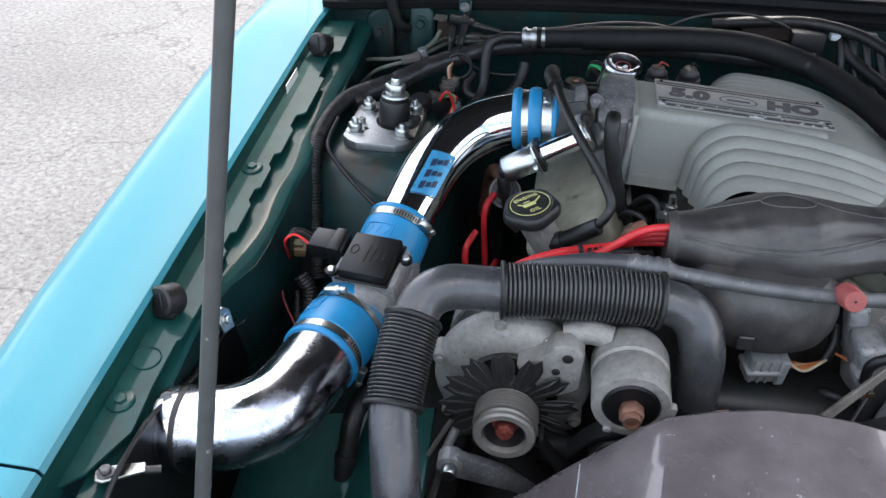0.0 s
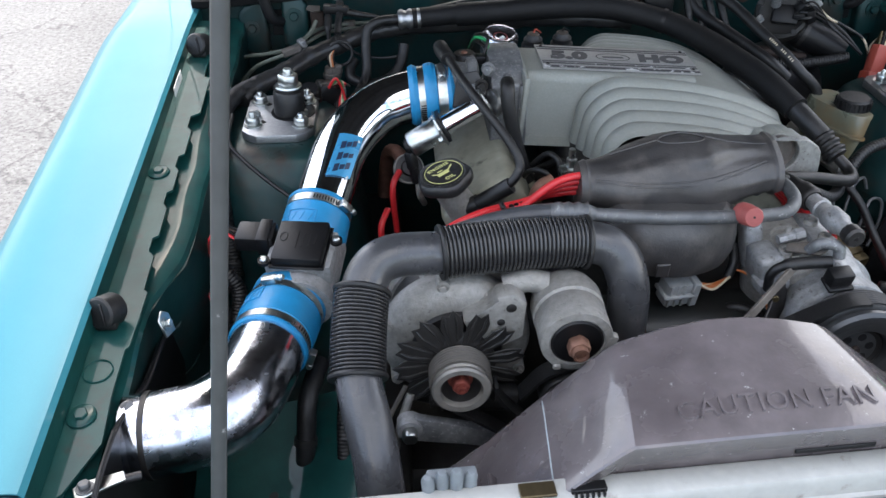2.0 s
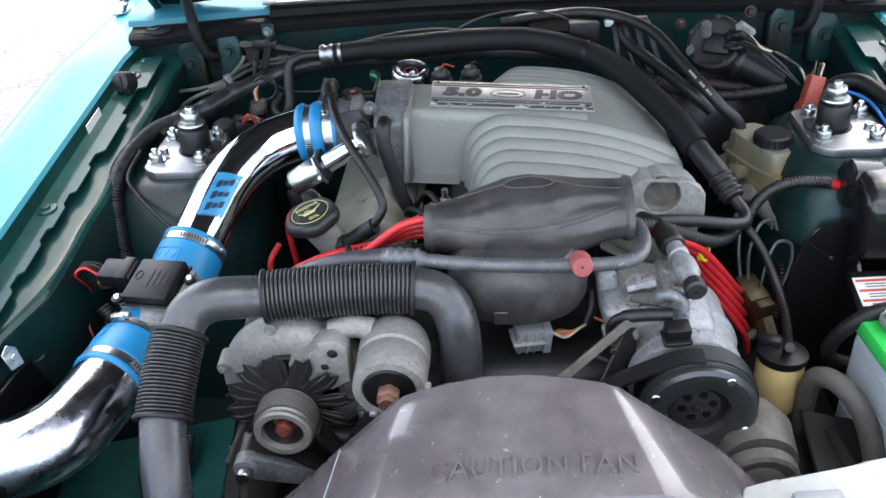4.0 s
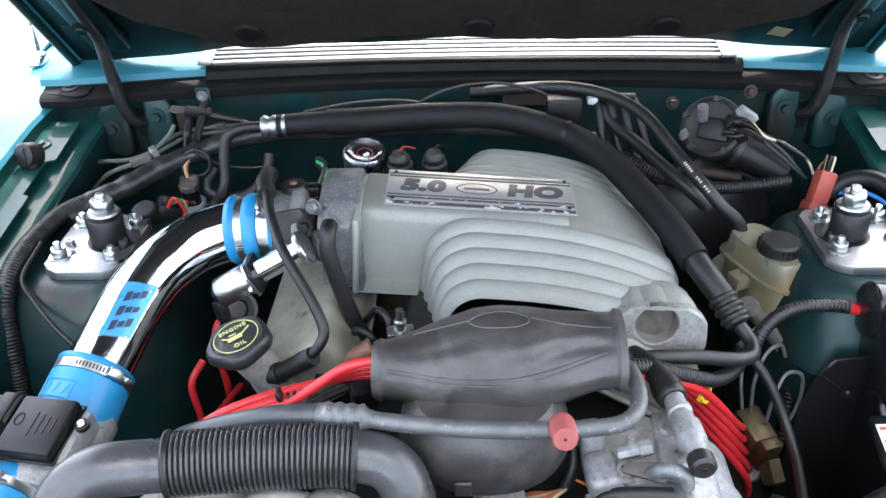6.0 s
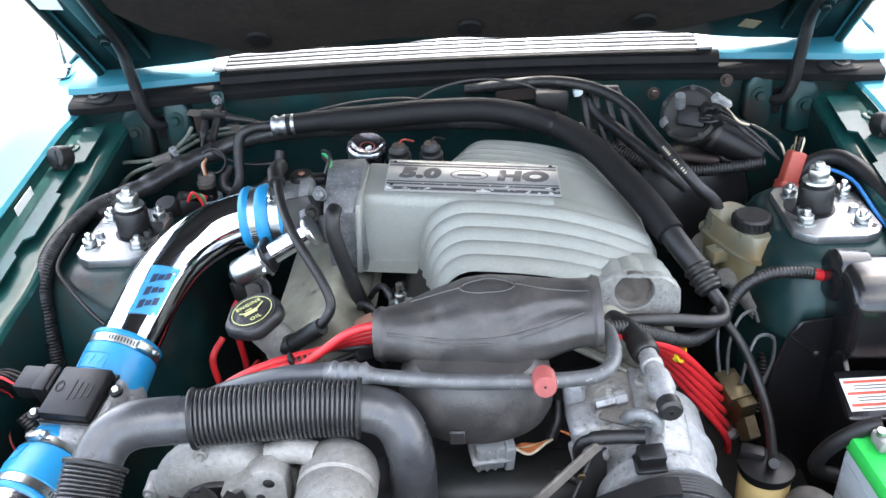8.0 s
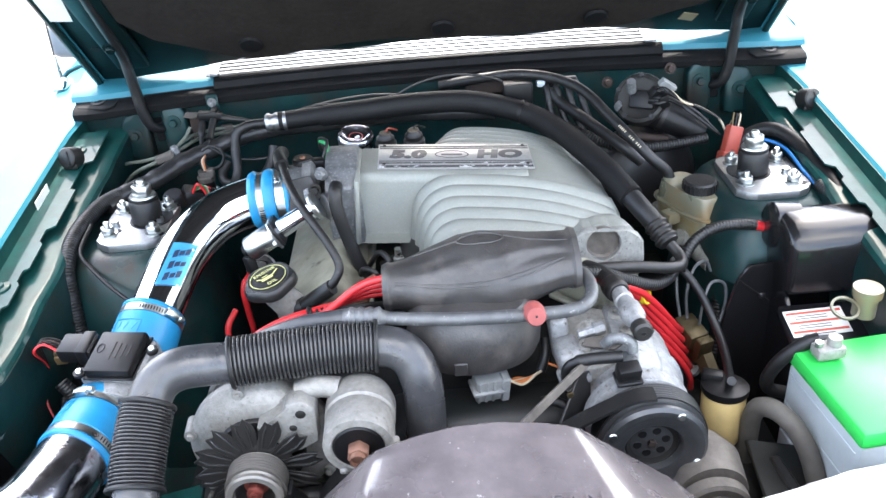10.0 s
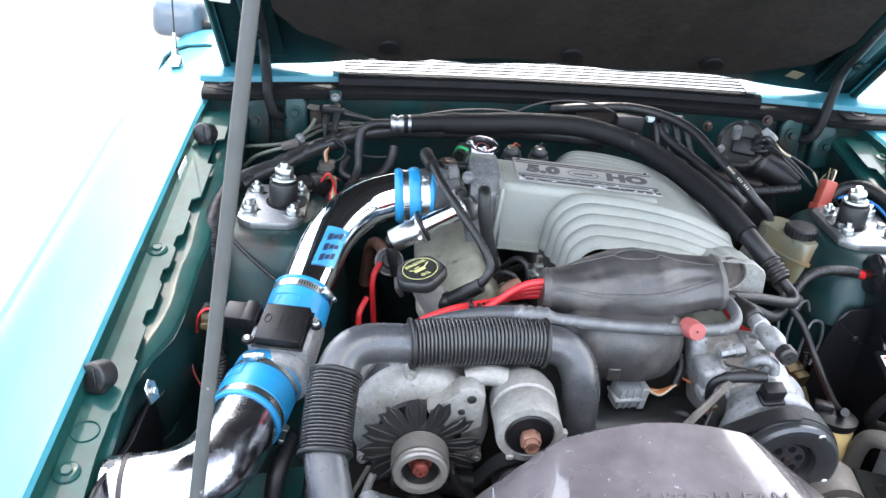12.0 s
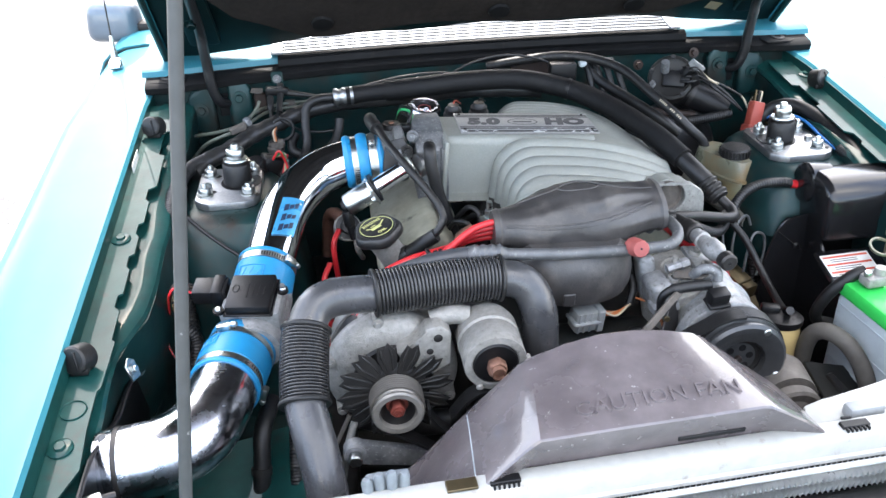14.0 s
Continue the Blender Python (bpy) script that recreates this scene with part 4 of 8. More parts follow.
UP = [(-0.462, -0.262, 0.805), (-0.4465, -0.206, 0.834), (-0.428, -0.148, 0.8625), (-0.402, -0.102, 0.8835), (-0.367, -0.0665, 0.8965), (-0.324, -0.049, 0.905), (-0.285, -0.0455, 0.909)]
upper = thing("intake_pipe", "bent chrome intake pipe with a blue badge", "intake pipe", UP[2])
part("pipe", hose(UP, 0.0395, 40, 10), CHROME, upper)
bd = (Vector(UP[2]) - Vector(UP[1])).normalized()
b_mid = (Vector(UP[1]) * 0.35 + Vector(UP[2]) * 0.65)
b_out = Vector((0.42, -0.62, 0.66))
b_out = (b_out - bd * b_out.dot(bd)).normalized()
bm_pose = Matrix((bd.cross(b_out), bd, b_out)).transposed().to_4x4()
bm_pose.translation = b_mid
badge = []
for i in range(9):
    a = radians(-25 + 50 * i / 8)
    badge.append([bm_pose @ Vector((0.0409 * math.sin(a), y, 0.0409 * math.cos(a))) for y in [-0.037 + 0.074 * j / 6 + 0.00022 * math.degrees(a) for j in range(7)]])
bob = part("badge_plate", sheet(badge, 0.001), BADGE_BLUE, upper, "curved blue enamel badge")
for y0, y1, gap in ((-0.028, -0.012, 0.0), (-0.008, 0.008, 0.004), (0.012, 0.028, 0.001)):
    for a0_, a1_, trim in ((-15, -6, 0.002), (-4.5, 4.5, 0.005), (6, 15, 0.003)):
        pts = [[bm_pose @ Vector((0.0419 * math.sin(radians(a)), y, 0.0419 * math.cos(radians(a)))) for y in (y0 + 0.0005 * a + trim * 0.5, y1 + 0.0005 * a - trim - gap * (a0_ > 0))] for a in (a0_, (a0_ + a1_) / 2, a1_)]
        part("badge_mark", sheet(pts, 0.0006), BADGE_INK, bob, "dark raised mark")
for y in (-0.032, 0.032):
    part("rivet", lathe([(0, 0.0015), (0.002, 0.001), (0.003, 0)], 12, bm_pose @ pose(0.012, y, 0.0392), False), ZINC, bob)


def clamp(parent, p, d, r, screw_angle, width=0.011):
    """A worm-drive band with its screw housing."""
    m = along(p, d)
    band = part("hose_clamp", lathe([(r, -width / 2), (r + 0.0012, -width / 2), (r + 0.0012, width / 2), (r, width / 2), (r, -width / 2)], 40, m, False), ZINC, parent, "bright steel band clamp")
    a = radians(screw_angle)
    q = m @ Matrix.Rotation(a, 4, "Z") @ pose(r + 0.005, 0, 0)
    part("screw_housing", merge(box(0.009, 0.02, 0.012, q, 0.002, 2), lathe([(0.0, 0), (0.0036, 0), (0.0036, 0.03), (0.0, 0.03)], 12, q @ pose(0.001, 0.014, 0, 90) @ pose(0, 0, -0.006))), ZINC, band)
    part("screw_head", hexagon(0.0048, 0.006, q @ pose(0.001, 0.012, 0, -90)), ZINC, band)
    for k in range(9):
        part("slit", box(0.0008, 0.0016, width * 0.55, m @ Matrix.Rotation(a - radians(16 + 5 * k), 4, "Z") @ pose(r + 0.0014, 0, 0)), STEEL_DARK, band)
    return band


def coupler(a, b, r, screws, name="silicone_coupler", far=0.0135):
    a, b = Vector(a), Vector(b)
    L = (b - a).length
    m = along(a, b - a)
    t = thing(name, "blue silicone hose coupler with steel band clamps", "hose coupler", a, "intake couplers")
    prof = [(r - 0.004, 0), (r + 0.0005, 0.0), (r + 0.002, 0.002), (r + 0.002, 0.006), (r, 0.008), (r, 0.019), (r + 0.002, 0.021), (r + 0.0026, L / 2 - 0.008), (r + 0.002, L - far - 0.0075), (r, L - far - 0.0055), (r, L - far + 0.0055), (r + 0.002, L - far + 0.0075), (r + 0.002, L - 0.002), (r + 0.0005, L), (r - 0.004, L)]
    part("sleeve", lathe(prof, 44, m, False), BLUE, t)
    for f, sa in zip((0.0135, L - far), screws):
        clamp(t, a + (b - a).normalized() * f, b - a, r + 0.0004, sa)
    return t, m, r, L


t1, m1, r1, L1 = coupler((-0.5115, -0.466, 0.765), (-0.490, -0.366, 0.766), 0.0485, (200, 75), far=0.03)
t2, m2, r2, L2 = coupler((-0.473, -0.312, 0.784), (-0.454, -0.228, 0.823), 0.0445, (120, 150))
for t, m, r, L, a0 in ((t1, m1, r1, L1, 20), (t2, m2, r2, L2, 55)):
    pts = []
    for i in range(9):
        a = radians(a0 + 50 * i / 8)
        pts.append([m @ Vector(((r + 0.0028) * math.cos(a), (r + 0.0028) * math.sin(a), z)) for z in (L / 2 - 0.011, L / 2 + 0.011)])
    ring_ = [row[0] for row in pts] + [row[1] for row in pts[::-1]] + [pts[0][0]]
    part("moulded_outline", sweep(ring_, 0.0011, 6), BLUE, t, "raised moulded outline")
    for q in range(3):
        a = radians(a0 + 9 + 15 * q)
        part("moulded_bar", sweep([m @ Vector(((r + 0.0024) * math.cos(a + 0.1 * f), (r + 0.0024) * math.sin(a + 0.1 * f), L / 2 - 0.006 + 0.012 * f)) for f in (0, 0.5, 1)], 0.0012, 6), BLUE, t)
# short coupler at the throttle, as two swollen rings between bands
thr = thing("throttle_coupler", "short blue silicone coupler at the throttle body", "hose coupler", (-0.30, -0.044, 0.911), "intake couplers")
tm = along((-0.312, -0.0465, 0.9065), (1, 0.02, 0.06))
for z, w, r in ((0.0, 0.010, 0.0455), (0.026, 0.015, 0.0465), (0.056, 0.008, 0.0455)):
    part("blue_ring", lathe([(0.0385, z - w / 2 - 0.002), (r - 0.002, z - w / 2 - 0.002), (r, z - w / 2 + 0.001), (r + 0.0015, z), (r, z + w / 2 - 0.001), (r - 0.002, z + w / 2 + 0.002), (0.0385, z + w / 2 + 0.002)], 44, tm, False), BLUE, thr)
for z in (0.0125, 0.0435):
    clamp(thr, tm @ Vector((0, 0, z)), (1, 0.02, 0.06), 0.0425, 235 if z < 0.03 else 110, 0.014)

# air meter
MD = (Vector((-0.473, -0.312, 0.784)) - Vector((-0.487, -0.405, 0.766))).normalized()
mo = Vector((-0.470, -0.334, 0.781))
up_m = Vector((-0.05, -0.32, 0.92))
up_m = (up_m - MD * up_m.dot(MD)).normalized()
MM = Matrix((MD.cross(up_m), MD, up_m)).transposed().to_4x4()
MM.translation = mo
maf = thing("air_flow_meter", "black-capped air flow meter with a wiring plug", "sensor", mo)
part("meter_body", lathe([(0.042, -0.055), (0.044, -0.055), (0.044, 0.055), (0.042, 0.055)], 40, along(mo, MD)), CAST_BRIGHT, maf, "cast aluminium meter tube")
part("meter_base", box(0.088, 0.07, 0.034, MM @ pose(0, 0, 0.034), 0.006, 2), CAST_BRIGHT, maf)
cover = part("meter_cover", box(0.066, 0.072, 0.016, MM @ pose(0.0, 0, 0.058), 0.004, 2), PLASTIC, maf, "black plastic meter cover")
part("cover_lip", box(0.072, 0.078, 0.004, MM @ pose(0, 0, 0.0505), 0.0015, 1), PLASTIC, cover)
part("embossed_oval", lathe([(0.007, 0), (0.0078, 0.0008), (0.0086, 0)], 24, MM @ pose(-0.022, 0.004, 0.0662) @ Matrix.Diagonal((0.6, 1, 1, 1)), False), PLASTIC, cover)
for k in range(4):
    part("embossed_line", box(0.002, 0.03 - 0.004 * k, 0.0008, MM @ pose(-0.004 + 0.008 * k, 0.0, 0.0664)), PLASTIC, cover)
for x, y in ((-0.043, -0.03), (0.044, 0.012)):
    part("torx_screw", lathe([(0, 0.004), (0.0035, 0.004), (0.005, 0.0025), (0.005, 0), (0, 0)], 16, MM @ pose(x, y, 0.056)), ZINC, maf)
    part("ear", lathe([(0, 0), (0.008, 0), (0.008, 0.005), (0, 0.005)], 18, MM @ pose(x, y, 0.051)), PLASTIC, cover)
plug = part("plug", box(0.052, 0.036, 0.024, MM @ pose(-0.064, 0.018, 0.05), 0.004, 2), PLASTIC, maf, "black wiring plug")
part("plug_collar", box(0.018, 0.041, 0.029, MM @ pose(-0.052, 0.018, 0.05), 0.003, 2), PLASTIC, plug)
for k, mt in enumerate((RED, PLASTIC, RUST_DARK, PLASTIC)):
    s0 = MM @ Vector((-0.088, 0.008 + 0.006 * k, 0.052))
    w = part("plug_wire", hose([s0, s0 + Vector((-0.022, 0.004, 0.012 - 0.002 * k)), s0 + Vector((-0.036, 0.0, 0.002)), Vector((-0.612, -0.27, 0.77)), Vector((-0.615, -0.3, 0.73)), Vector((-0.59, -0.33, 0.70))], 0.0018, 8, 6), mt, plug)
lt = thing("wing_connector", "small pale wiring connector clipped to the wing", "connector", (-0.612, -0.232, 0.762))
part("shell", box(0.02, 0.026, 0.018, pose(-0.606, -0.236, 0.768, 20, 10, 15), 0.003, 2), RESERVOIR, lt)
part("latch", box(0.014, 0.012, 0.008, pose(-0.604, -0.244, 0.78, 20, 10, 15), 0.002, 1), RESERVOIR, lt)
for i, (pts, r) in enumerate((([(-0.585, -0.30, 0.765), (-0.57, -0.31, 0.74), (-0.575, -0.34, 0.70), (-0.58, -0.4, 0.66)], 0.011), ([(-0.60, -0.28, 0.72), (-0.585, -0.33, 0.70), (-0.565, -0.36, 0.69)], 0.006))):
    t = thing("wing_loom", "black ribbed wiring loom against the inner wing", "wiring", pts[0], "wing looms")
    part("conduit", sweep(even(curve_points(pts, 10), 0.0012), ribbed(r, 0.005, 0.0014), 10), RUBBER, t)

# ---------- throttle body and spacer ----------
tb = thing("throttle_assembly", "weathered cast throttle body with sensors", "throttle body", (-0.22, -0.04, 0.9))
part("bore", lathe([(0.044, 0), (0.044, 0.03), (0.05, 0.032), (0.05, 0.045), (0.04, 0.05)], 36, along((-0.262, -0.043, 0.913), (1, 0.02, 0.03))), CAST_DARK, tb)
part("casting", box(0.045, 0.085, 0.062, pose(-0.228, -0.03, 0.902), 0.012, 3), CAST_DARK, tb)
part("linkage_arm", prism([(-0.02, -0.03), (0.018, -0.024), (0.03, 0.0), (0.01, 0.03), (-0.02, 0.02)], 0.004, pose(-0.232, -0.085, 0.93, 70, 10, 0), 0.001, 1), STEEL_DARK, tb)
part("linkage_nut", hexagon(0.007, 0.008, along((-0.212, -0.088, 0.937), (0, -1, 0.1)), 0.01), STEEL_DARK, tb)
sensor = part("throttle_sensor", box(0.032, 0.032, 0.03, pose(-0.231, -0.026, 0.938, 0, 0, 12), 0.005, 2), CAST_DARK, tb)
part("sensor_cap", merge(lathe([(0, 0.018), (0.015, 0.018), (0.0175, 0.014), (0.0175, 0.0), (0, 0.0)], 28, pose(-0.233, -0.028, 0.948)), box(0.026, 0.018, 0.014, pose(-0.212, -0.022, 0.953), 0.003, 2)), PLASTIC, sensor, "round black sensor cap")
part("sensor_screw", lathe([(0, 0.003), (0.004, 0.002), (0.005, 0)], 14, pose(-0.233, -0.028, 0.966), False), RUST, sensor)
part("rear_lug", box(0.02, 0.02, 0.02, pose(-0.243, 0.004, 0.938), 0.005, 2), CAST_DARK, tb)
for k, (mt, dz) in enumerate(((WIRE_GREEN, 0.012), (PLASTIC, 0.02), (PLASTIC, 0.0))):
    part("sensor_wire", hose([(-0.203, -0.02, 0.954), (-0.194, 0.0, 0.958 + dz), (-0.21, 0.03, 0.962 + dz * 0.5), (-0.215, 0.08, 0.93)], 0.0028, 8), mt, tb)
part("yellow_mark", box(0.014, 0.004, 0.012, pose(-0.25, -0.01, 0.935, 10, 0, 10), 0.001, 1), INK_YELLOW, tb, "yellow paint-marked tag")

spacer = thing("intake_spacer", "speckled grey cast spacer block on the manifold", "engine part", (-0.17, -0.05, 0.84))
sp = prism([(-0.062, 0.0), (0.055, 0.0), (0.07, 0.02), (0.072, 0.098), (0.052, 0.122), (0.01, 0.128), (-0.035, 0.118), (-0.065, 0.098)], 0.052, Matrix(((0, 0, 1, -0.197), (1, 0, 0, -0.025), (0, 1, 0, 0.838), (0, 0, 0, 1))), 0.005, 2)
part("block", sp, CAST_DARK, spacer)
part("flange", box(0.012, 0.125, 0.1, pose(-0.149, -0.034, 0.888), 0.004, 2), CAST_DARK, spacer)
part("nipple", sweep([Vector((-0.175, -0.095, 0.95)), Vector((-0.176, -0.118, 0.948))], 0.009, 14), CAST_DARK, spacer)
part("side_cap", lathe([(0, 0.004), (0.018, 0.004), (0.021, 0.002), (0.021, -0.004), (0, -0.004)], 28, along((-0.196, -0.098, 0.912), (-0.9, -0.4, 0))), MILLED, spacer, "bright round side cap")
part("cap_bolt", hexagon(0.0085, 0.008, along((-0.2, -0.072, 0.956), (-0.4, -0.9, 0.1)), 0.011), CAST_DARK, spacer)
egr = thing("egr_valve", "round chrome valve with a red centre behind the spacer", "valve", (-0.158, 0.105, 0.94))
em = along((-0.158, 0.125, 0.931), (0.1, -0.2, 0.97)) @ Matrix.Diagonal((0.86, 0.86, 1, 1))
part("chrome_dome", lathe([(0, 0.002), (0.019, 0.002), (0.024, 0.005), (0.029, 0.008), (0.034, 0.0075), (0.037, 0.004), (0.038, -0.002), (0.036, -0.006), (0.036, -0.03), (0, -0.03)], 40, em), CHROME_HAZY, egr)
part("red_centre", lathe([(0.0125, 0.0026), (0.0135, 0.0027), (0.0145, 0.0026)], 28, em, False), RED_FADED, egr, "red printed ring")
part("white_mark", box(0.010, 0.005, 0.001, em @ pose(0.001, -0.004, 0.0028, 0, 0, 20)), PAPER, egr)
for x, y in ((-0.105, 0.105), (-0.055, 0.108)):
    t = thing("vacuum_solenoid", "black rubber-capped vacuum solenoid", "valve", (x, y, 0.9), "vacuum solenoids")
    part("cap", lathe([(0, 0.024), (0.01, 0.024), (0.012, 0.018), (0.016, 0.015), (0.016, 0.008), (0.019, 0.005), (0.019, -0.02), (0, -0.02)], 28, along((x, y, 0.92), (0, -0.1, 1))), RUBBER, t)
    part("lead", hose([(x, y, 0.942), (x + 0.006, y + 0.012, 0.946), (x + 0.02, y + 0.04, 0.93)], 0.0016, 8), RED_BROWN if x < -0.08 else PLASTIC, t)

# ---------- upper intake manifold ----------
PT = pose(-0.143, -0.06, 0.948) @ pose(0, 0, 0, 0, 4.6, 0)      # local: x along the plenum, z up from its top edge
man = thing("intake_manifold", "grey-green cast upper intake manifold with curved runners", "engine part", (-0.143, -0.06, 0.84))
pl = prism([(-0.032, -0.108), (0.0, -0.106), (0.001, -0.012), (0.006, -0.002), (0.014, 0.0), (0.104, 0.0), (0.114, -0.006), (0.116, -0.1)], 0.27, PT @ Matrix(((0, 0, 1, 0.0), (1, 0, 0, -0.01), (0, 1, 0, 0), (0, 0, 0, 1))), 0.004, 2)
part("plenum", pl, INTAKE, man)
part("end_flange", box(0.008, 0.13, 0.112, PT @ pose(-0.002, 0.022, -0.052), 0.003, 2), INTAKE, man)


def runner_bank(y0, y1, ribs, x0, x1, z0, z1, drop):
    """Nested runners that rise from the head, bend over and fall away to the far side."""
    n = ribs * 10
    rows = []
    for j in range(n + 1):
        v = j / n
        y = y0 + (y1 - y0) * v
        ridge = 0.0062 * (abs(math.sin(math.pi * v * ribs)) ** 0.8) - 0.0035
        xs = x0 + (x1 - x0) * v
        zt = z0 + (z1 - z0) * v
        row = []
        path = [(xs - 0.006, zt - 0.15)]
        R = 0.062 - 0.018 * v
        for i in range(13):
            a = math.pi - math.pi / 2 * i / 12
            path.append((xs + R + R * math.cos(a), zt - R + R * math.sin(a)))
        xe = 0.402 - 0.05 * v * 0
        span = xe - (xs + R)
        for i in range(1, 17):
            u = i / 16
            path.append((xs + R + span * u, zt - drop * u ** 2.6))
        path.append((xe + 0.012, zt - drop - 0.02))
        path.append((xe + 0.016, zt - drop - 0.08))
        for i, (px, pz) in enumerate(path):
            a, b = path[max(0, i - 1)], path[min(len(path) - 1, i + 1)]
            nx, nz = -(b[1] - a[1]), b[0] - a[0]
            ln = math.hypot(nx, nz)
            k = ridge * (1.0 - 0.75 * max(0.0, (i - 22) / 9))
            row.append(PT @ Vector((px + nx / ln * k, y, pz + nz / ln * k)))
        rows.append(row)
    bm = sheet(rows)
    bmesh.ops.remove_doubles(bm, verts=bm.verts, dist=0.0004)
    bm.normal_update()
    bmesh.ops.solidify(bm, geom=bm.faces[:], thickness=0.004)
    return bm


part("front_runner_bank", runner_bank(-0.012, -0.124, 5, 0.088, 0.118, 0.0, -0.04, 0.045), INTAKE, man, "five curved front runners")
part("rear_runner_bank", runner_bank(0.104, 0.232, 5, 0.088, 0.14, -0.001, -0.018, 0.055), INTAKE, man, "curved rear runners")
rows = []
for j in range(13):
    f = j / 12
    y = -0.013 + 0.119 * f
    crest = 0.0022 * math.exp(-((y - 0.004) / 0.006) ** 2)
    row = []
    for i in range(17):
        x = 0.262 + 0.140 * i / 16
        u = (x - 0.150) / 0.252
        row.append(PT @ Vector((x, y, -0.0006 + 0.004 * f - (0.045 + 0.010 * f) * u ** 2.6 + crest * min(1.0, i / 3))))
    row += [PT @ Vector((0.414, y, -0.066 - 0.006 * f)), PT @ Vector((0.418, y, -0.125))]
    rows.append(row)
part("centre_bridge", sheet(rows, 0.004), INTAKE, man)


def bored_plate(outline, centre, r, h, m, n=40, bevel=0.003):
    """A cast plate with a bevelled rim and a round hole through it."""
    cx, cy = centre
    corners = [(x - cx, y - cy) for x, y in outline]

    def edge_at(a):
        dx, dy, best = math.cos(a), math.sin(a), 1.0
        for (x0, y0), (x1, y1) in zip(corners, corners[1:] + corners[:1]):
            ex, ey = x1 - x0, y1 - y0
            den = dx * ey - dy * ex
            if abs(den) > 1e-9:
                t, w = (x0 * ey - y0 * ex) / den, (x0 * dy - y0 * dx) / den
                if t > 0 and -1e-6 <= w <= 1 + 1e-6:
                    best = t
        return best

    bm = bmesh.new()
    rings = []
    for rad, z in ((None, 0), (None, h - bevel), (-bevel, h), (r + 0.0015, h), (r, h - 0.0015), (r, 0)):
        ring = []
        for k in range(n):
            a = 2 * math.pi * k / n
            d_ = edge_at(a) + (rad or 0.0) if rad is None or rad < 0 else rad
            ring.append(bm.verts.new((cx + d_ * math.cos(a), cy + d_ * math.sin(a), z)))
        rings.append(ring)
    for a, b in zip(rings, rings[1:]):
        for k in range(n):
            bm.faces.new((a[k], a[(k + 1) % n], b[(k + 1) % n], b[k]))
    bm.transform(m)
    return bm


PIT = mat("pitted_grey_casting", (0.25, 0.25, 0.235), 0.5, 0.25, 0.4, 160, 1.0, 260, color2=(0.19, 0.19, 0.18), spots=((0.1, 0.09, 0.08), 130, 0.58, 0.66), mottle=14)
EM = along((0.222, -0.186, 0.852), (0.02, -1, 0.12))
end = part("runner_end", bored_plate([(-0.056, -0.045), (0.05, -0.045), (0.058, -0.02), (0.056, 0.014), (0.034, 0.03), (-0.03, 0.034), (-0.058, 0.02)], (-0.004, 0.009), 0.0255, 0.016, EM), PIT, man, "bare pitted runner end face")
part("end_block", prism([(-0.052, -0.04), (0.046, -0.04), (0.053, -0.018), (0.051, 0.01), (0.03, 0.026), (-0.028, 0.03), (-0.053, 0.018)], 0.03, EM @ pose(0, 0, -0.066), 0.004, 2), INTAKE, man)
part("end_rim", bored_plate([(-0.053, -0.042), (0.047, -0.042), (0.055, -0.019), (0.053, 0.012), (0.032, 0.028), (-0.029, 0.032), (-0.055, 0.019)], (-0.004, 0.009), 0.0256, 0.04, EM @ pose(0, 0, -0.04)), INTAKE, man)
part("port", lathe([(0.0256, 0.0148), (0.0256, 0.0045), (0.022, 0.0012), (0.0, 0.0006)], 36, EM @ pose(-0.004, 0.009, 0), False), RUST_TAN, end, "open round port, stained brown inside")
# name plate
NP = PT @ pose(0.155, 0.055, 0.0012) @ Matrix.Diagonal((1, 1.3, 1, 1))
name_plate = part("name_plate", box(0.252, 0.074, 0.003, NP @ pose(0, 0, 0.0005), 0.001, 1), PLATE, man, "ribbed name plate with worn black fill")
for y, w in ((0.0285, 0.0026), (0.0225, 0.0026), (-0.0165, 0.0024), (-0.022, 0.0030), (-0.0325, 0.0058)):
    part("dark_groove", box(0.247, w, 0.0006, NP @ pose(0.0, y, 0.0022)), INK_CHIPPED if y < -0.02 else INK_DARK, name_plate)
part("lettering", letters("5.0", 0.031, NP @ pose(-0.078, 0.0035, 0.0022) @ Matrix.Diagonal((1.45, 1, 1, 1)), 0.0004, 0.12, 1.05, 0.0022), INK_DARK, name_plate, "dark lettering")
part("lettering", letters("HO", 0.031, NP @ pose(0.072, 0.0035, 0.0022) @ Matrix.Diagonal((1.5, 1, 1, 1)), 0.0004, 0.12, 1.05, 0.0022), INK_DARK, name_plate, "dark lettering")
part("oval_mark", lathe([(0.0205, 0), (0.0215, 0.0005), (0.0225, 0)], 40, NP @ pose(-0.005, 0.0035, 0.0022) @ Matrix.Diagonal((1.25, 0.5, 1, 1)), False), INK_DARK, name_plate)
part("oval_fill", box(0.034, 0.0045, 0.0005, NP @ pose(-0.005, 0.0035, 0.0022), 0.0002, 1), INK_DARK, name_plate)
for x, y in ((-0.116, 0.031), (-0.116, -0.024), (0.116, 0.031), (0.116, -0.024)):
    part("plate_rivet", lathe([(0, 0.002), (0.002, 0.0015), (0.0032, 0)], 12, NP @ pose(x, y, 0.002), False), STEEL_DARK, name_plate)
lower = thing("engine_block", "near-black engine block and dark lower manifold", "engine", (0, -0.1, 0.3))
part("lower_manifold", box(0.30, 0.34, 0.12, pose(0.06, -0.02, 0.775), 0.02, 3), STEEL_DARK, lower, "oily lower intake manifold")
part("block", box(0.46, 0.62, 0.34, pose(0.0, -0.06, 0.56), 0.04, 3), GRIME_SHADE, lower)
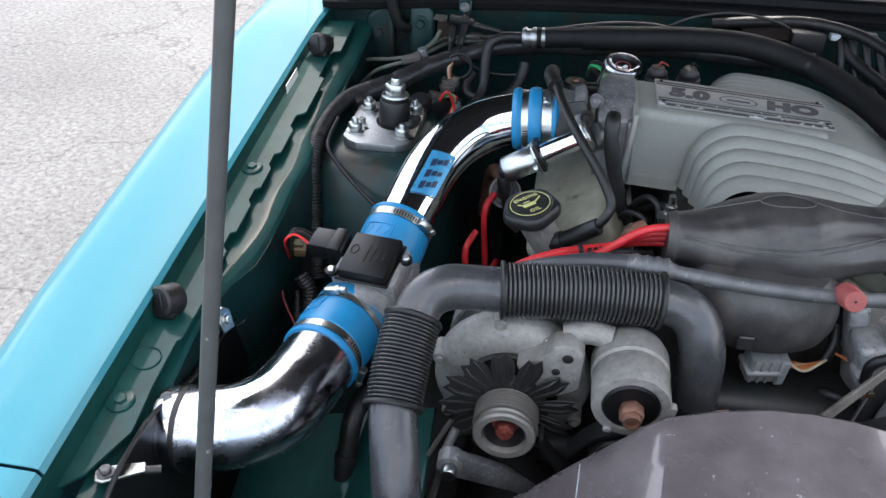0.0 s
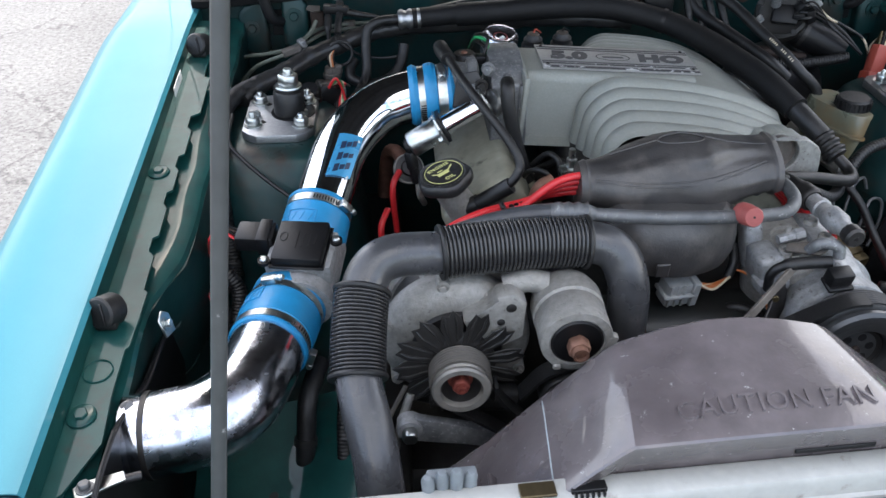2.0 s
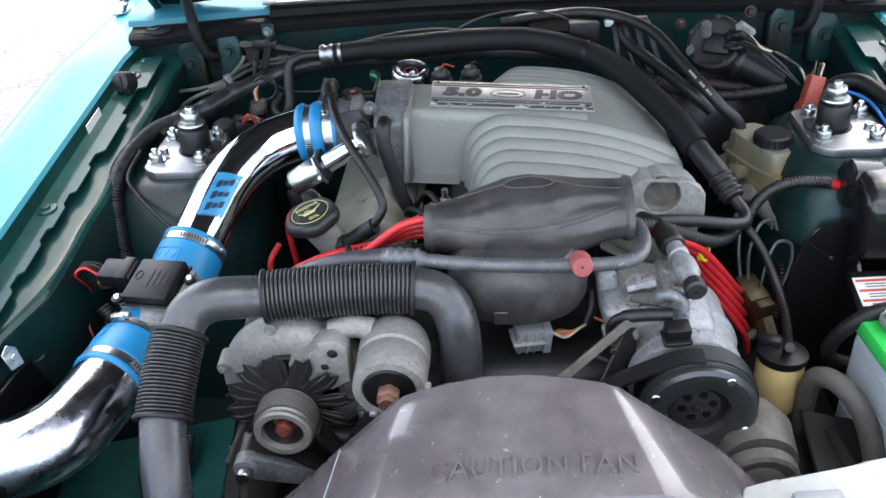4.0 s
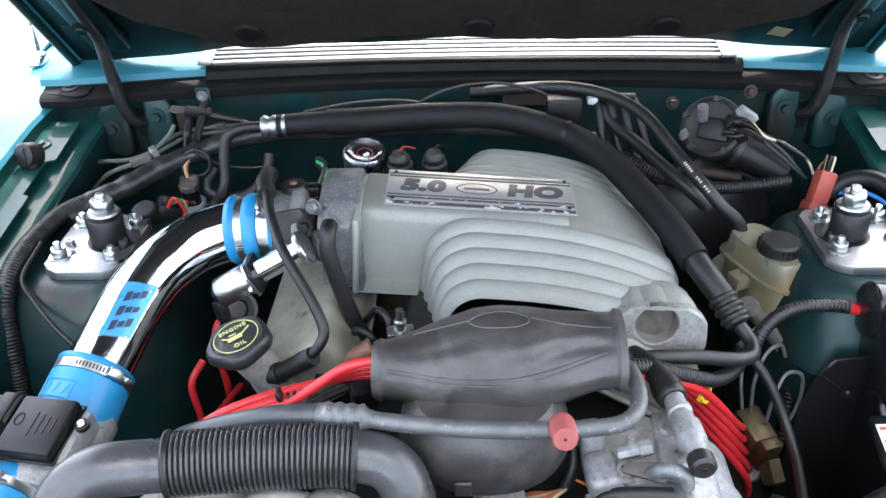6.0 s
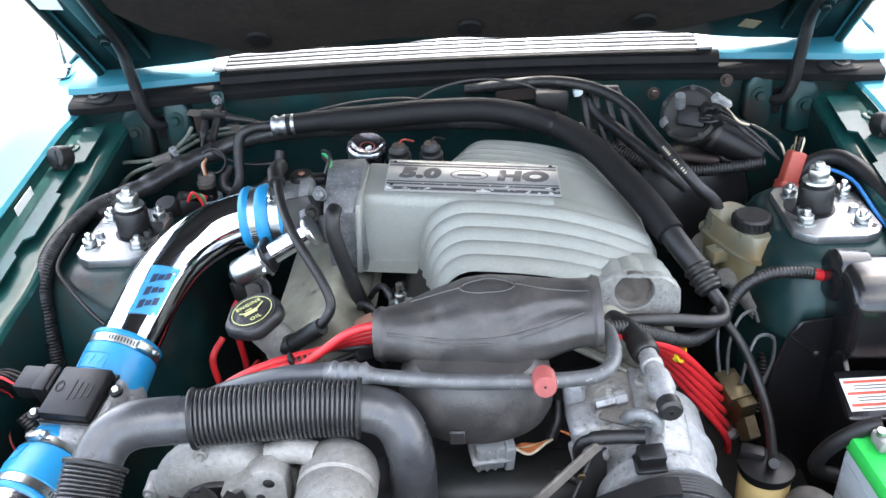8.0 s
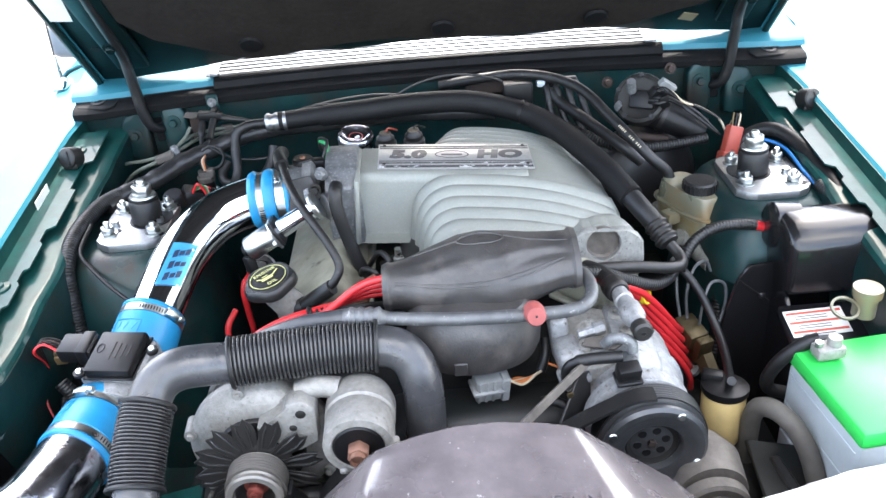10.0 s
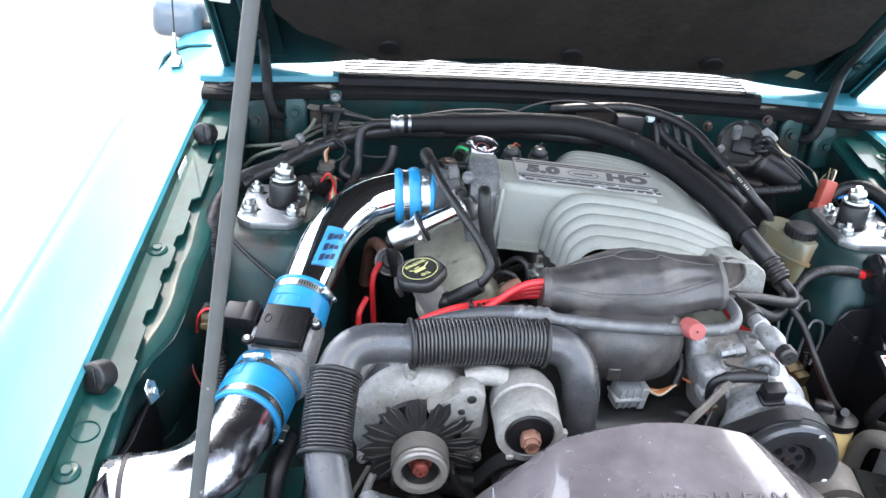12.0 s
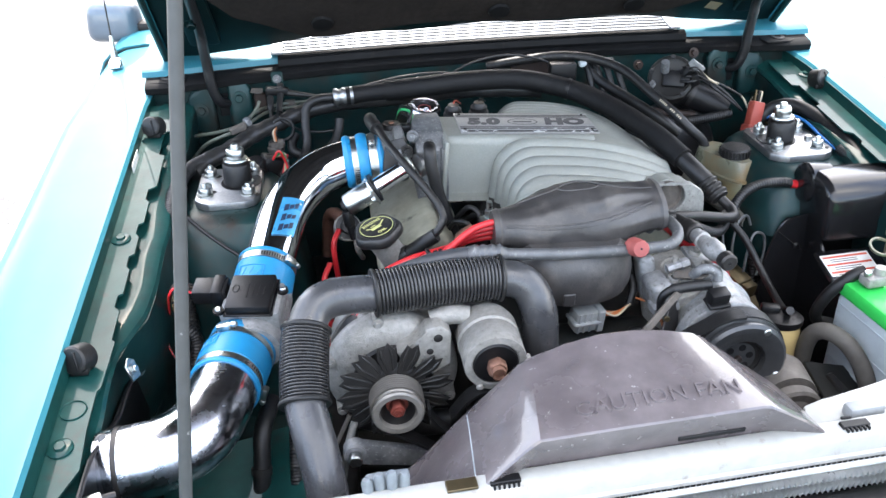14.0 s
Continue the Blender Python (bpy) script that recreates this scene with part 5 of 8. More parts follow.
part("timing_cover", box(0.3, 0.1, 0.3, pose(0.02, -0.37, 0.58), 0.03, 3), GRIME_SHADE, lower)
part("water_neck", lathe([(0.024, 0), (0.024, 0.036), (0.027, 0.04), (0.027, 0.046), (0.024, 0.05)], 28, pose(-0.063, -0.445, 0.70)), STEEL_DARK, lower)


def rocker(side):
    t = thing("valve_cover", "olive-grey painted valve cover", "engine part", (side * 0.21, -0.08, 0.75), "valve covers")
    m = pose(side * 0.215, -0.02, 0.79, 0, side * 32, 0)
    part("cover", box(0.135, 0.40, 0.07, m, 0.014, 3, (0.9, 0.97)), VALVE, t)
    part("lip", box(0.15, 0.42, 0.008, m @ pose(0, 0, -0.036), 0.003, 1), VALVE, t)
    for y in (-0.14, 0, 0.14):
        part("cover_bolt", hexagon(0.006, 0.008, m @ pose(-0.07 * 1, y, -0.03), 0.01), STEEL_DARK, t)
    part("cover_bracket", prism([(-0.03, -0.015), (0.03, -0.015), (0.03, 0.0), (0.015, 0.015), (-0.015, 0.01), (-0.03, 0.01)], 0.003, m @ pose(0.02, 0.07, 0.037), 0.001, 1), CAST, t, "small bent steel tab")
    return m


rm = rocker(-1)
rocker(1)

# oil filler
cap_at = Vector((-0.277, -0.225, 0.862))
tilt = Vector((-0.18, -0.10, 0.98)).normalized()
filler = thing("oil_filler", "cast oil filler neck with a black printed cap", "engine part", (-0.245, -0.24, 0.77))
part("neck", sweep([Vector((-0.228, -0.205, 0.755)), Vector((-0.243, -0.212, 0.79)), cap_at - tilt * 0.018], lambda s, t: 0.026 - 0.004 * s / t, 24), CAST, filler)
cm = along(cap_at - tilt * 0.018, tilt, (0, 1, 0.2))
cap_bm = lathe([(0, 0.006), (0.030, 0.004), (0.037, 0.006), (0.039, 0.010), (0.0385, 0.019), (0.0355, 0.0228), (0.031, 0.0236), (0.0295, 0.0226), (0, 0.025)], 60)
for v in cap_bm.verts:
    r_ = math.hypot(v.co.x, v.co.y)
    if r_ > 0.034:      # five shallow finger lobes round the rim
        k_ = 1.0 + 0.045 * math.cos(5 * math.atan2(v.co.y, v.co.x))
        v.co.x, v.co.y = v.co.x * k_, v.co.y * k_
cap_bm.transform(cm)
fcap = part("filler_cap", cap_bm, TAPE, filler, "black lobed oil cap")
cmt = cm @ pose(0, 0, 0.0252, 0, 0, 32)
part("print_ring", lathe([(0.0265, 0), (0.0265, 0.0005), (0.0275, 0.0005), (0.0275, 0)], 44, cmt, False), INK_YELLOW, fcap)
part("print_word", letters("ENGINE", 0.0088, cmt @ pose(0, 0.0145, 0.0003), 0.0002, 0, 1.15, 0.0002), INK_YELLOW, fcap)
part("print_word", letters("OIL", 0.0088, cmt @ pose(0, -0.0165, 0.0003), 0.0002, 0, 1.15, 0.0002), INK_YELLOW, fcap)
part("oil_can_mark", merge(box(0.018, 0.007, 0.0004, cmt @ pose(-0.002, -0.002, 0.0003)), box(0.016, 0.0022, 0.0004, cmt @ pose(0.012, 0.003, 0.0003, 0, 0, 35)), box(0.009, 0.002, 0.0004, cmt @ pose(-0.003, 0.005, 0.0003)), box(0.008, 0.002, 0.0004, cmt @ pose(-0.013, 0.003, 0.0003, 0, 0, -40))), INK_YELLOW, fcap)
breather = thing("breather_hose", "black breather hose from the oil filler neck", "hose", (-0.22, -0.24, 0.83))
part("elbow", hose([(-0.25, -0.225, 0.808), (-0.234, -0.232, 0.817), (-0.205, -0.241, 0.840), (-0.185, -0.245, 0.855)], 0.0115, 14), RUBBER, breather)
part("line", hose([(-0.198, -0.243, 0.846), (-0.180, -0.243, 0.864), (-0.172, -0.232, 0.882), (-0.187, -0.209, 0.908), (-0.222, -0.165, 0.944), (-0.245, -0.115, 0.962), (-0.258, -0.07, 0.971), (-0.268, -0.04, 0.975)], 0.0065, 12), RUBBER, breather)
part("line_end", sweep([Vector((-0.260, -0.065, 0.971)), Vector((-0.268, -0.035, 0.974)), Vector((-0.268, -0.005, 0.967))], 0.0115, 14), RUBBER, breather)
part("band", lathe([(0.0122, -0.004), (0.0135, -0.004), (0.0135, 0.004), (0.0122, 0.004)], 20, along((-0.232, -0.233, 0.8185), (1, -0.25, 0.65)), False), STEEL_DARK, breather)
hose2 = thing("spacer_hose", "black coolant hose hanging from the spacer", "hose", (-0.176, -0.12, 0.94))
part("tube", hose([(-0.176, -0.106, 0.949), (-0.177, -0.124, 0.944), (-0.176, -0.132, 0.92), (-0.165, -0.135, 0.87), (-0.15, -0.14, 0.82), (-0.135, -0.13, 0.78)], 0.0105, 14), RUBBER, hose2)

# chrome idle valve
iv = thing("idle_air_valve", "chrome cylindrical idle air valve with its plug", "valve", (-0.28, -0.11, 0.87))
d = Vector((0.115, 0.012, 0.062)).normalized()
a0 = Vector((-0.322, -0.128, 0.862))
im = along(a0, d)
part("canister", lathe([(0, 0), (0.0175, 0), (0.0195, 0.003), (0.0195, 0.048), (0.018, 0.05), (0, 0.05)], 32, im), ZINC, iv, "dulled zinc solenoid can")
part("collar", prism([(-0.026, -0.018), (0.018, -0.024), (0.027, -0.006), (0.027, 0.018), (-0.012, 0.024), (-0.026, 0.012)], 0.004, im @ pose(0, 0, 0.050), 0.0015, 2), ZINC, iv)
part("collar_gasket", prism([(-0.024, -0.016), (0.017, -0.022), (0.025, -0.006), (0.025, 0.017), (-0.011, 0.022), (-0.024, 0.011)], 0.006, im @ pose(0, 0, 0.054), 0.001, 1), PLASTIC, iv)
part("barrel", lathe([(0, 0.058), (0.0148, 0.058), (0.0148, 0.128), (0, 0.128)], 32, im), CHROME, iv)
part("end_flange", lathe([(0.0148, 0.124), (0.021, 0.124), (0.022, 0.1255), (0.022, 0.131), (0.0205, 0.1325), (0, 0.1325)], 32, im), ZINC, iv, "bright flange ring on the spacer")
part("end_cap", lathe([(0, -0.008), (0.010, -0.008), (0.0125, -0.004), (0.0125, 0)], 20, im, False), PLASTIC, iv)
for q_ in range(2):
    part("collar_screw", hexagon(0.0045, 0.005, im @ pose(0.019 - 0.038 * q_, 0.01 - 0.018 * q_, 0.049) @ pose(0, 0, 0, 180), 0.0065), ZINC, iv)
part("iv_plug", box(0.016, 0.014, 0.028, along(a0 + Vector((0.001, -0.012, -0.018)), (0.15, -0.1, -0.9)) @ pose(0, 0, 0), 0.003, 2), PLASTIC, iv, "black wiring plug")
part("plug_boot", sweep([a0 + Vector((0.003, -0.013, -0.03)), a0 + Vector((0.008, -0.014, -0.055))], 0.0075, 14), PLASTIC, iv)
part("iv_lead", hose([a0 + Vector((0.01, -0.012, -0.05)), a0 + Vector((0.012, -0.01, -0.08)), a0 + Vector((0.02, 0.03, -0.12))], 0.005, 10), CAST, iv)
tv = thing("thermactor_valve", "steel check valve below the intake pipe", "valve", (-0.33, -0.05, 0.77))
vm = along((-0.325, -0.06, 0.785), (0.1, -0.75, 0.55))
part("valve_can", lathe([(0, 0.02), (0.012, 0.02), (0.014, 0.012), (0.022, 0.010), (0.022, -0.006), (0.02, -0.012), (0.014, -0.03), (0, -0.03)], 30, vm), STEEL_DARK, tv)
part("can_rim", lathe([(0.0215, 0.006), (0.0245, 0.005), (0.0255, 0.001), (0.0245, -0.003), (0.0215, -0.004)], 30, vm, False), CAST, tv, "pale crimped rim")
part("valve_pipe", hose([(-0.33, -0.02, 0.775), (-0.345, 0.03, 0.77), (-0.36, 0.07, 0.74), (-0.37, 0.07, 0.66)], 0.012, 12), RUST, tv, "rusty steel pipe")


# ---------- distributor under its rubber cover ----------
boot = thing("distributor_cover", "dusty black moulded rubber distributor cover", "engine cover", (0.02, -0.33, 0.8))
SEC = [(-0.106, -0.308, 0.889, 0.030, 0.028), (-0.098, -0.308, 0.889, 0.034, 0.031), (-0.094, -0.307, 0.889, 0.032, 0.029), (-0.07, -0.305, 0.889, 0.037, 0.032), (-0.035, -0.301, 0.889, 0.05, 0.039), (0.0, -0.298, 0.889, 0.06, 0.053), (0.03, -0.297, 0.889, 0.063, 0.057),
       (0.06, -0.297, 0.891, 0.06, 0.051), (0.095, -0.294, 0.895, 0.052, 0.0365), (0.13, -0.291, 0.899, 0.045, 0.028), (0.15, -0.29, 0.901, 0.043, 0.026), (0.154, -0.29, 0.901, 0.047, 0.029), (0.162, -0.29, 0.901, 0.045, 0.027)]
line = curve_points([Vector((s[0], 0, 0)) for s in SEC], 6)
xs_, cols = [p.x for p in line], list(zip(*SEC))
rows = []
for x in xs_:
    cy, cz, ry, rz = (float(np.interp(x, cols[0], cols[k])) for k in (1, 2, 3, 4))
    row = []
    for i in range(73):
        a = 2 * math.pi * i / 72
        c, s = math.cos(a), math.sin(a)
        crease = 1 + (0.05 * noise.noise(Vector((x * 14, c * 1.3, s * 1.3))) + 0.025 * noise.noise(Vector((x * 30 + 7, c * 3, s * 3)))) * min(1.0, (x + 0.09) * 30)
        dg = math.degrees(a)
        fold = max(0.0, min(1.0, (x - 0.005) / 0.05)) * max(0.0, min(1.0, (0.158 - x) / 0.03))
        bend = 10 * math.sin(x * 40)
        crease += fold * (0.05 * math.exp(-((dg - 98 - bend) / 7) ** 2) - 0.07 * math.exp(-((dg - 113 - bend) / 8) ** 2) + 0.03 * math.exp(-((dg - 150) / 12) ** 2))
        crease += 0.05 * max(0.0, 1 - abs(x + 0.03) / 0.05) * (math.exp(-((dg - 112) / 8) ** 2) - math.exp(-((dg - 96) / 7) ** 2))
        yy, zz = c * ry * crease, s * rz * crease * (1.0 if s > 0 else 1.25)
        tl = radians(20)
        row.append(Vector((x, cy + yy * math.cos(tl) - zz * math.sin(tl), cz + yy * math.sin(tl) + zz * math.cos(tl))))
    rows.append(row)
bm = sheet(rows)
bmesh.ops.remove_doubles(bm, verts=bm.verts, dist=0.0001)
bmesh.ops.holes_fill(bm, edges=[e for e in bm.edges if e.is_boundary])
part("cover", bm, BOOT, boot, sharp=60)


def on_boot(x, deg, lift=0.0):
    cy, cz, ry, rz = (float(np.interp(x, cols[0], cols[k])) for k in (1, 2, 3, 4))
    a, tl = radians(deg), radians(20)
    yy, zz = math.cos(a) * (ry + lift), math.sin(a) * (rz + lift) * (1.0 if math.sin(a) > 0 else 1.25)
    return Vector((x, cy + yy * math.cos(tl) - zz * math.sin(tl), cz + yy * math.sin(tl) + zz * math.cos(tl)))


for dg in (121, 127):
    part("moulded_rib", sweep([on_boot(-0.088 + 0.228 * i / 24, dg - 8 * (i / 24) ** 2 + 16 * math.sin(math.pi * i / 24), -0.0004) for i in range(25)], 0.0013, 6), BOOT, boot)
part("moulded_rib", sweep([on_boot(0.062 + 0.085 * i / 14, 64 + 10 * i / 14, -0.0004) for i in range(15)], 0.0012, 6), BOOT, boot)
part("moulded_rib", sweep([on_boot(-0.003 - 0.06 * i / 14, 66 - 14 * i / 14, -0.0004) for i in range(15)], 0.0012, 6), BOOT, boot)
oval = [on_boot(0.029 + 0.031 * math.cos(2 * math.pi * i / 28), 69 + 13 * math.sin(2 * math.pi * i / 28), 0.0002) for i in range(29)]
part("oval_mark", sweep(oval, 0.0012, 6), BOOT, boot)
part("lower_skirt", lathe([(0.0, -0.052), (0.07, -0.052), (0.084, -0.046), (0.0905, -0.03), (0.0915, -0.01), (0.087, 0.018), (0.07, 0.034), (0.0, 0.04)], 44, pose(0.012, -0.342, 0.845, 0, 0, 0) @ Matrix.Diagonal((1.0, 0.72, 1, 1))), BOOT, boot)
part("clip_tab", box(0.018, 0.004, 0.022, pose(-0.01, -0.408, 0.815, 8), 0.0015, 1), BOOT, boot)

# ---------- ignition leads ----------
leads = thing("ignition_leads", "bright red ignition leads fanning from the distributor", "wiring", (-0.1, -0.31, 0.89))
for k in range(4):
    o = (k - 1.5) * 0.011
    part("lead", hose([(-0.09, -0.308 + o * 0.4, 0.892 - o), (-0.135, -0.308 + o * 0.6, 0.885 - o * 0.9), (-0.18, -0.315 + o, 0.866 - o * 0.5), (-0.235, -0.342 + o, 0.858 + o * 0.2), (-0.285, -0.36 + o, 0.842 + o * 0.3), (-0.325, -0.37 + o, 0.805 + o * 0.4), (-0.345, -0.33 + o * 3, 0.74), (-0.33, -0.2 + o * 6, 0.68)], 0.0052, 12), RED, leads)
part("lead_separator", box(0.006, 0.016, 0.03, pose(-0.205, -0.328, 0.862, 0, -15, 10), 0.002, 1), PLASTIC, leads)
for k in range(4):
    part("print_mark", lathe([(0.0053, -0.0018), (0.0055, -0.0018), (0.0055, 0.0018), (0.0053, 0.0018)], 14, along((-0.196 + 0.007 * k, -0.333 + 0.002 * k, 0.8715 + 0.0006 * k), (1, 0.3, 0.1)), False), PLASTIC, leads)
for x, y, top in ((-0.352, -0.105, 0.79), (-0.372, -0.17, 0.76)):
    part("rear_lead", hose([(x, y, 0.60), (x + 0.004, y, 0.68), (x, y + 0.004, top - 0.02), (x + 0.012, y + 0.03, top)], 0.005, 12), RED, leads)
for k in range(5):
    part("far_lead", hose([(0.165, -0.285 + 0.012 * k, 0.862 - 0.004 * k), (0.205, -0.272 + 0.012 * k, 0.845 - 0.006 * k), (0.27, -0.245 + 0.006 * k, 0.80 - 0.014 * k), (0.34, -0.20 - 0.006 * k, 0.70 - 0.012 * k), (0.385 - 0.006 * k, -0.13 - 0.022 * k, 0.628 - 0.004 * k), (0.392 - 0.006 * k, -0.12 - 0.022 * k, 0.58)], 0.0052, 12), RED, leads)
sepr = thing("lead_bracket", "grey plastic ignition lead separator", "bracket", (0.39, -0.13, 0.62))
for k in range(4):
    part("grey_clip", lathe([(0.0, 0), (0.013, 0), (0.013, 0.008), (0, 0.008)], 16, along((0.388 - 0.006 * k, -0.125 - 0.024 * k, 0.622 - 0.003 * k), (0.6, 0.3, -0.7))), PLASTIC_GREY, sepr)
part("yellow_clip", lathe([(0.0105, -0.004), (0.014, -0.004), (0.014, 0.004), (0.0105, 0.004), (0.0105, -0.004)], 24, along((0.275, -0.235, 0.79), (0.7, -0.5, 0.3)), False), YELLOW_CLIP, sepr, "bright yellow clip ring")

# ---------- air-conditioning line ----------
acl = thing("refrigerant_line", "dull aluminium refrigerant line with a rubber section", "pipe", (-0.1, -0.387, 0.89))
part("rubber_section", hose([(-0.345, -0.30, 0.76), (-0.325, -0.335, 0.81), (-0.285, -0.36, 0.848), (-0.23, -0.374, 0.876), (-0.19, -0.379, 0.888), (-0.145, -0.381, 0.892)], 0.0125, 16), HOSE_GREY, acl, "grey rubber hose section")
crm = along((-0.155, -0.3808, 0.8915), (1, -0.1, 0.0))
part("crimp", lathe([(0.0128, 0)] + [(0.0128 + (0.0022 if k % 2 else 0.0), 0.004 + 0.006 * k) for k in range(8)] + [(0.0105, 0.05), (0.0088, 0.056), (0.0, 0.056)], 28, crm), ALU_DULL, acl)
part("metal_line", hose([(-0.11, -0.385, 0.891), (-0.06, -0.391, 0.8885), (0.0, -0.395, 0.886), (0.08, -0.392, 0.882), (0.14, -0.38, 0.876), (0.163, -0.366, 0.877), (0.172, -0.345, 0.881), (0.172, -0.31, 0.879), (0.168, -0.28, 0.868), (0.16, -0.262, 0.84)], 0.0088, 16), ALU_DULL, acl)
rf = thing("service_cap", "faded red plastic service port cap", "cap", (0.087, -0.41, 0.895))
fm = along((0.088, -0.388, 0.885), (0.0, -0.85, 0.35))
part("cap", lathe([(0, 0.036), (0.0115, 0.036), (0.013, 0.033), (0.013, 0.018), (0.0138, 0.016), (0.0138, 0.0), (0.0, 0.0)], 12, fm), RED_FADED, rf)
part("vent_hole", lathe([(0, 0.0005), (0.0016, 0.0005), (0.0016, 0), (0, 0)], 10, fm @ pose(0, 0, 0.0361)), PLASTIC, rf)

# ---------- upper coolant hose with its ribbed sleeves ----------
HZ = [(-0.366, -0.70, 0.62), (-0.372, -0.675, 0.685), (-0.377, -0.645, 0.74), (-0.384, -0.617, 0.772), (-0.391, -0.59, 0.789), (-0.396, -0.563, 0.805), (-0.394, -0.523, 0.833), (-0.389, -0.486, 0.859), (-0.377, -0.463, 0.877), (-0.355, -0.450, 0.884), (-0.325, -0.440, 0.880), (-0.295, -0.431, 0.874), (-0.207, -0.42, 0.873), (-0.115, -0.413, 0.868), (-0.078, -0.418, 0.855), (-0.062, -0.432, 0.822), (-0.06, -0.442, 0.775), (-0.062, -0.445, 0.735)]
line = even(curve_points(HZ, 10), 0.0011)
ch = thing("coolant_hose", "black coolant hose with two ribbed sleeves", "hose", HZ[4])
part("hose", sweep(line[::6], 0.0262, 28), HOSE_BLACK, ch, "smooth grey-black rubber hose")
fine = even(curve_points(HZ, 90), 0.00055)
for a, b in (((-0.396, -0.567, 0.803), (-0.3885, -0.484, 0.860)), ((-0.295, -0.431, 0.874), (-0.115, -0.413, 0.868))):
    ia, ib = (min(range(len(fine)), key=lambda i: (fine[i] - Vector(q)).length) for q in (a, b))
    pitch = 0.0044 if a[1] < -0.5 else 0.0052
    seg = fine[ia:ib + 1]
    arr = np.array([tuple(p) for p in seg])
    u = np.linspace(-1, 1, len(arr))
    seg = even([Vector(p) for p in np.stack([np.polyval(np.polyfit(u, arr[:, c], 3), u) for c in range(3)], 1)], pitch / 12)
    part("ribbed_sleeve", sweep(seg, ribbed(0.0325, pitch, 0.0034), 32, span=18), SLEEVE, ch, "shiny black ribbed sleeve")
    for q, r_ in ((seg[0], seg[6]), (seg[-1], seg[-7])):
        part("sleeve_lip", lathe([(0.0268, -0.002), (0.0335, -0.002), (0.0345, 0.0), (0.0335, 0.003), (0.0268, 0.003)], 32, along(q, r_ - q), False), RUBBER, ch)
part("wire_clip", lathe([(0.0268, -0.0012), (0.0285, -0.0012), (0.0285, 0.0012), (0.0268, 0.0012)], 32, along((-0.061, -0.4445, 0.748), (0, -0.1, -1)), False), STEEL_DARK, ch)
part("wire_clip", lathe([(0.0268, -0.0012), (0.0285, -0.0012), (0.0285, 0.0012), (0.0268, 0.0012)], 32, along((-0.061, -0.4445, 0.74), (0, -0.1, -1)), False), RUST, ch)
part("clip_ear", box(0.02, 0.004, 0.008, pose(-0.03, -0.455, 0.745, 0, 0, 20), 0.001, 1), RUST, ch)

# ---------- alternator ----------
AX = Vector((-0.277, 0, 0.740))
alt = thing("alternator", "weathered aluminium alternator with a black fan and rusty nut", "alternator", (-0.277, -0.45, 0.65))


def ym(x, y, z):
    return along((x, y, z), (0, -1, 0))


front = [(0.0, 0.0), (0.05, 0.0), (0.075, -0.004), (0.09, -0.01), (0.096, -0.02), (0.096, -0.036), (0.092, -0.042)]
part("front_housing", lathe(front, 48, ym(AX.x, -0.452, AX.z)), CAST, alt)
part("stator_band", lathe([(0.084, 0), (0.084, -0.045)], 48, ym(AX.x, -0.418, AX.z)), STEEL_DARK, alt, "dark laminated stator band")
part("rear_housing", lathe([(0.088, 0), (0.088, -0.03), (0.08, -0.05), (0.05, -0.058), (0.0, -0.058)], 48, ym(AX.x, -0.374, AX.z)), CAST, alt)
for ang in (100, 160, 215, 330):
    a = radians(ang)
    part("through_bolt", merge(lathe([(0, 0), (0.008, 0), (0.0095, -0.03), (0, -0.03)], 14, ym(AX.x + 0.094 * math.cos(a), -0.446, AX.z + 0.094 * math.sin(a))), hexagon(0.005, 0.004, ym(AX.x + 0.094 * math.cos(a), -0.447, AX.z + 0.094 * math.sin(a)))), CAST, alt)
part("fan_hub", lathe([(0, 0.003), (0.034, 0.003), (0.042, 0.0), (0.046, -0.002), (0.046, -0.004), (0, -0.004)], 36, ym(AX.x, -0.479, AX.z)), BLACK_METAL, alt)
blade = [(-0.008, 0.028), (0.008, 0.028), (0.0145, 0.058), (0.0135, 0.068), (0.005, 0.0835), (-0.001, 0.074), (-0.0105, 0.0805), (-0.0145, 0.062)]
# Added dark disc that imitates the shade seen between the blades.
part("vent_shadow", lathe([(0.0, 0.0), (0.056, 0.0), (0.058, -0.003), (0.058, -0.01), (0, -0.01)], 44, ym(AX.x, -0.4575, AX.z)), STEEL_DARK, alt, "dark disc standing in for shade behind the fan blades")
for k in range(12):
    a = 360 * k / 12 + 8
    m = ym(AX.x, -0.478, AX.z) @ pose(0, 0, 0, 0, 0, a)
    bl = part("fan_blade", prism(blade, 0.0016, m @ pose(0, 0, 0.002, 0, 12, 0), 0.0004, 1), BLACK_METAL, alt)
    part("blade_rib", merge(sweep([m @ Vector((-0.004, 0.036, 0.003)), m @ Vector((-0.007, 0.064, 0.007)), m @ Vector((-0.007, 0.076, 0.003))], 0.0019, 8), sweep([m @ Vector((0.004, 0.036, 0.002)), m @ Vector((0.007, 0.062, 0.004)), m @ Vector((0.0055, 0.077, 0.001))], 0.0017, 8)), BLACK_METAL, bl)
pul = [(0.0, -0.013), (0.0243, -0.013), (0.0248, 0.006), (0.0265, 0.0125), (0.0335, 0.013), (0.036, 0.011), (0.036, 0.007)]
for k in range(6):
    pul += [(0.0345, 0.005 - 0.0048 * k), (0.032, 0.0028 - 0.0048 * k)]
pul += [(0.036, -0.026), (0.036, -0.03), (0.0, -0.03)]
pw = part("pulley", lathe(pul, 44, ym(AX.x, -0.514, AX.z - 0.004)), PULLEY, alt, "grey ribbed alternator pulley")
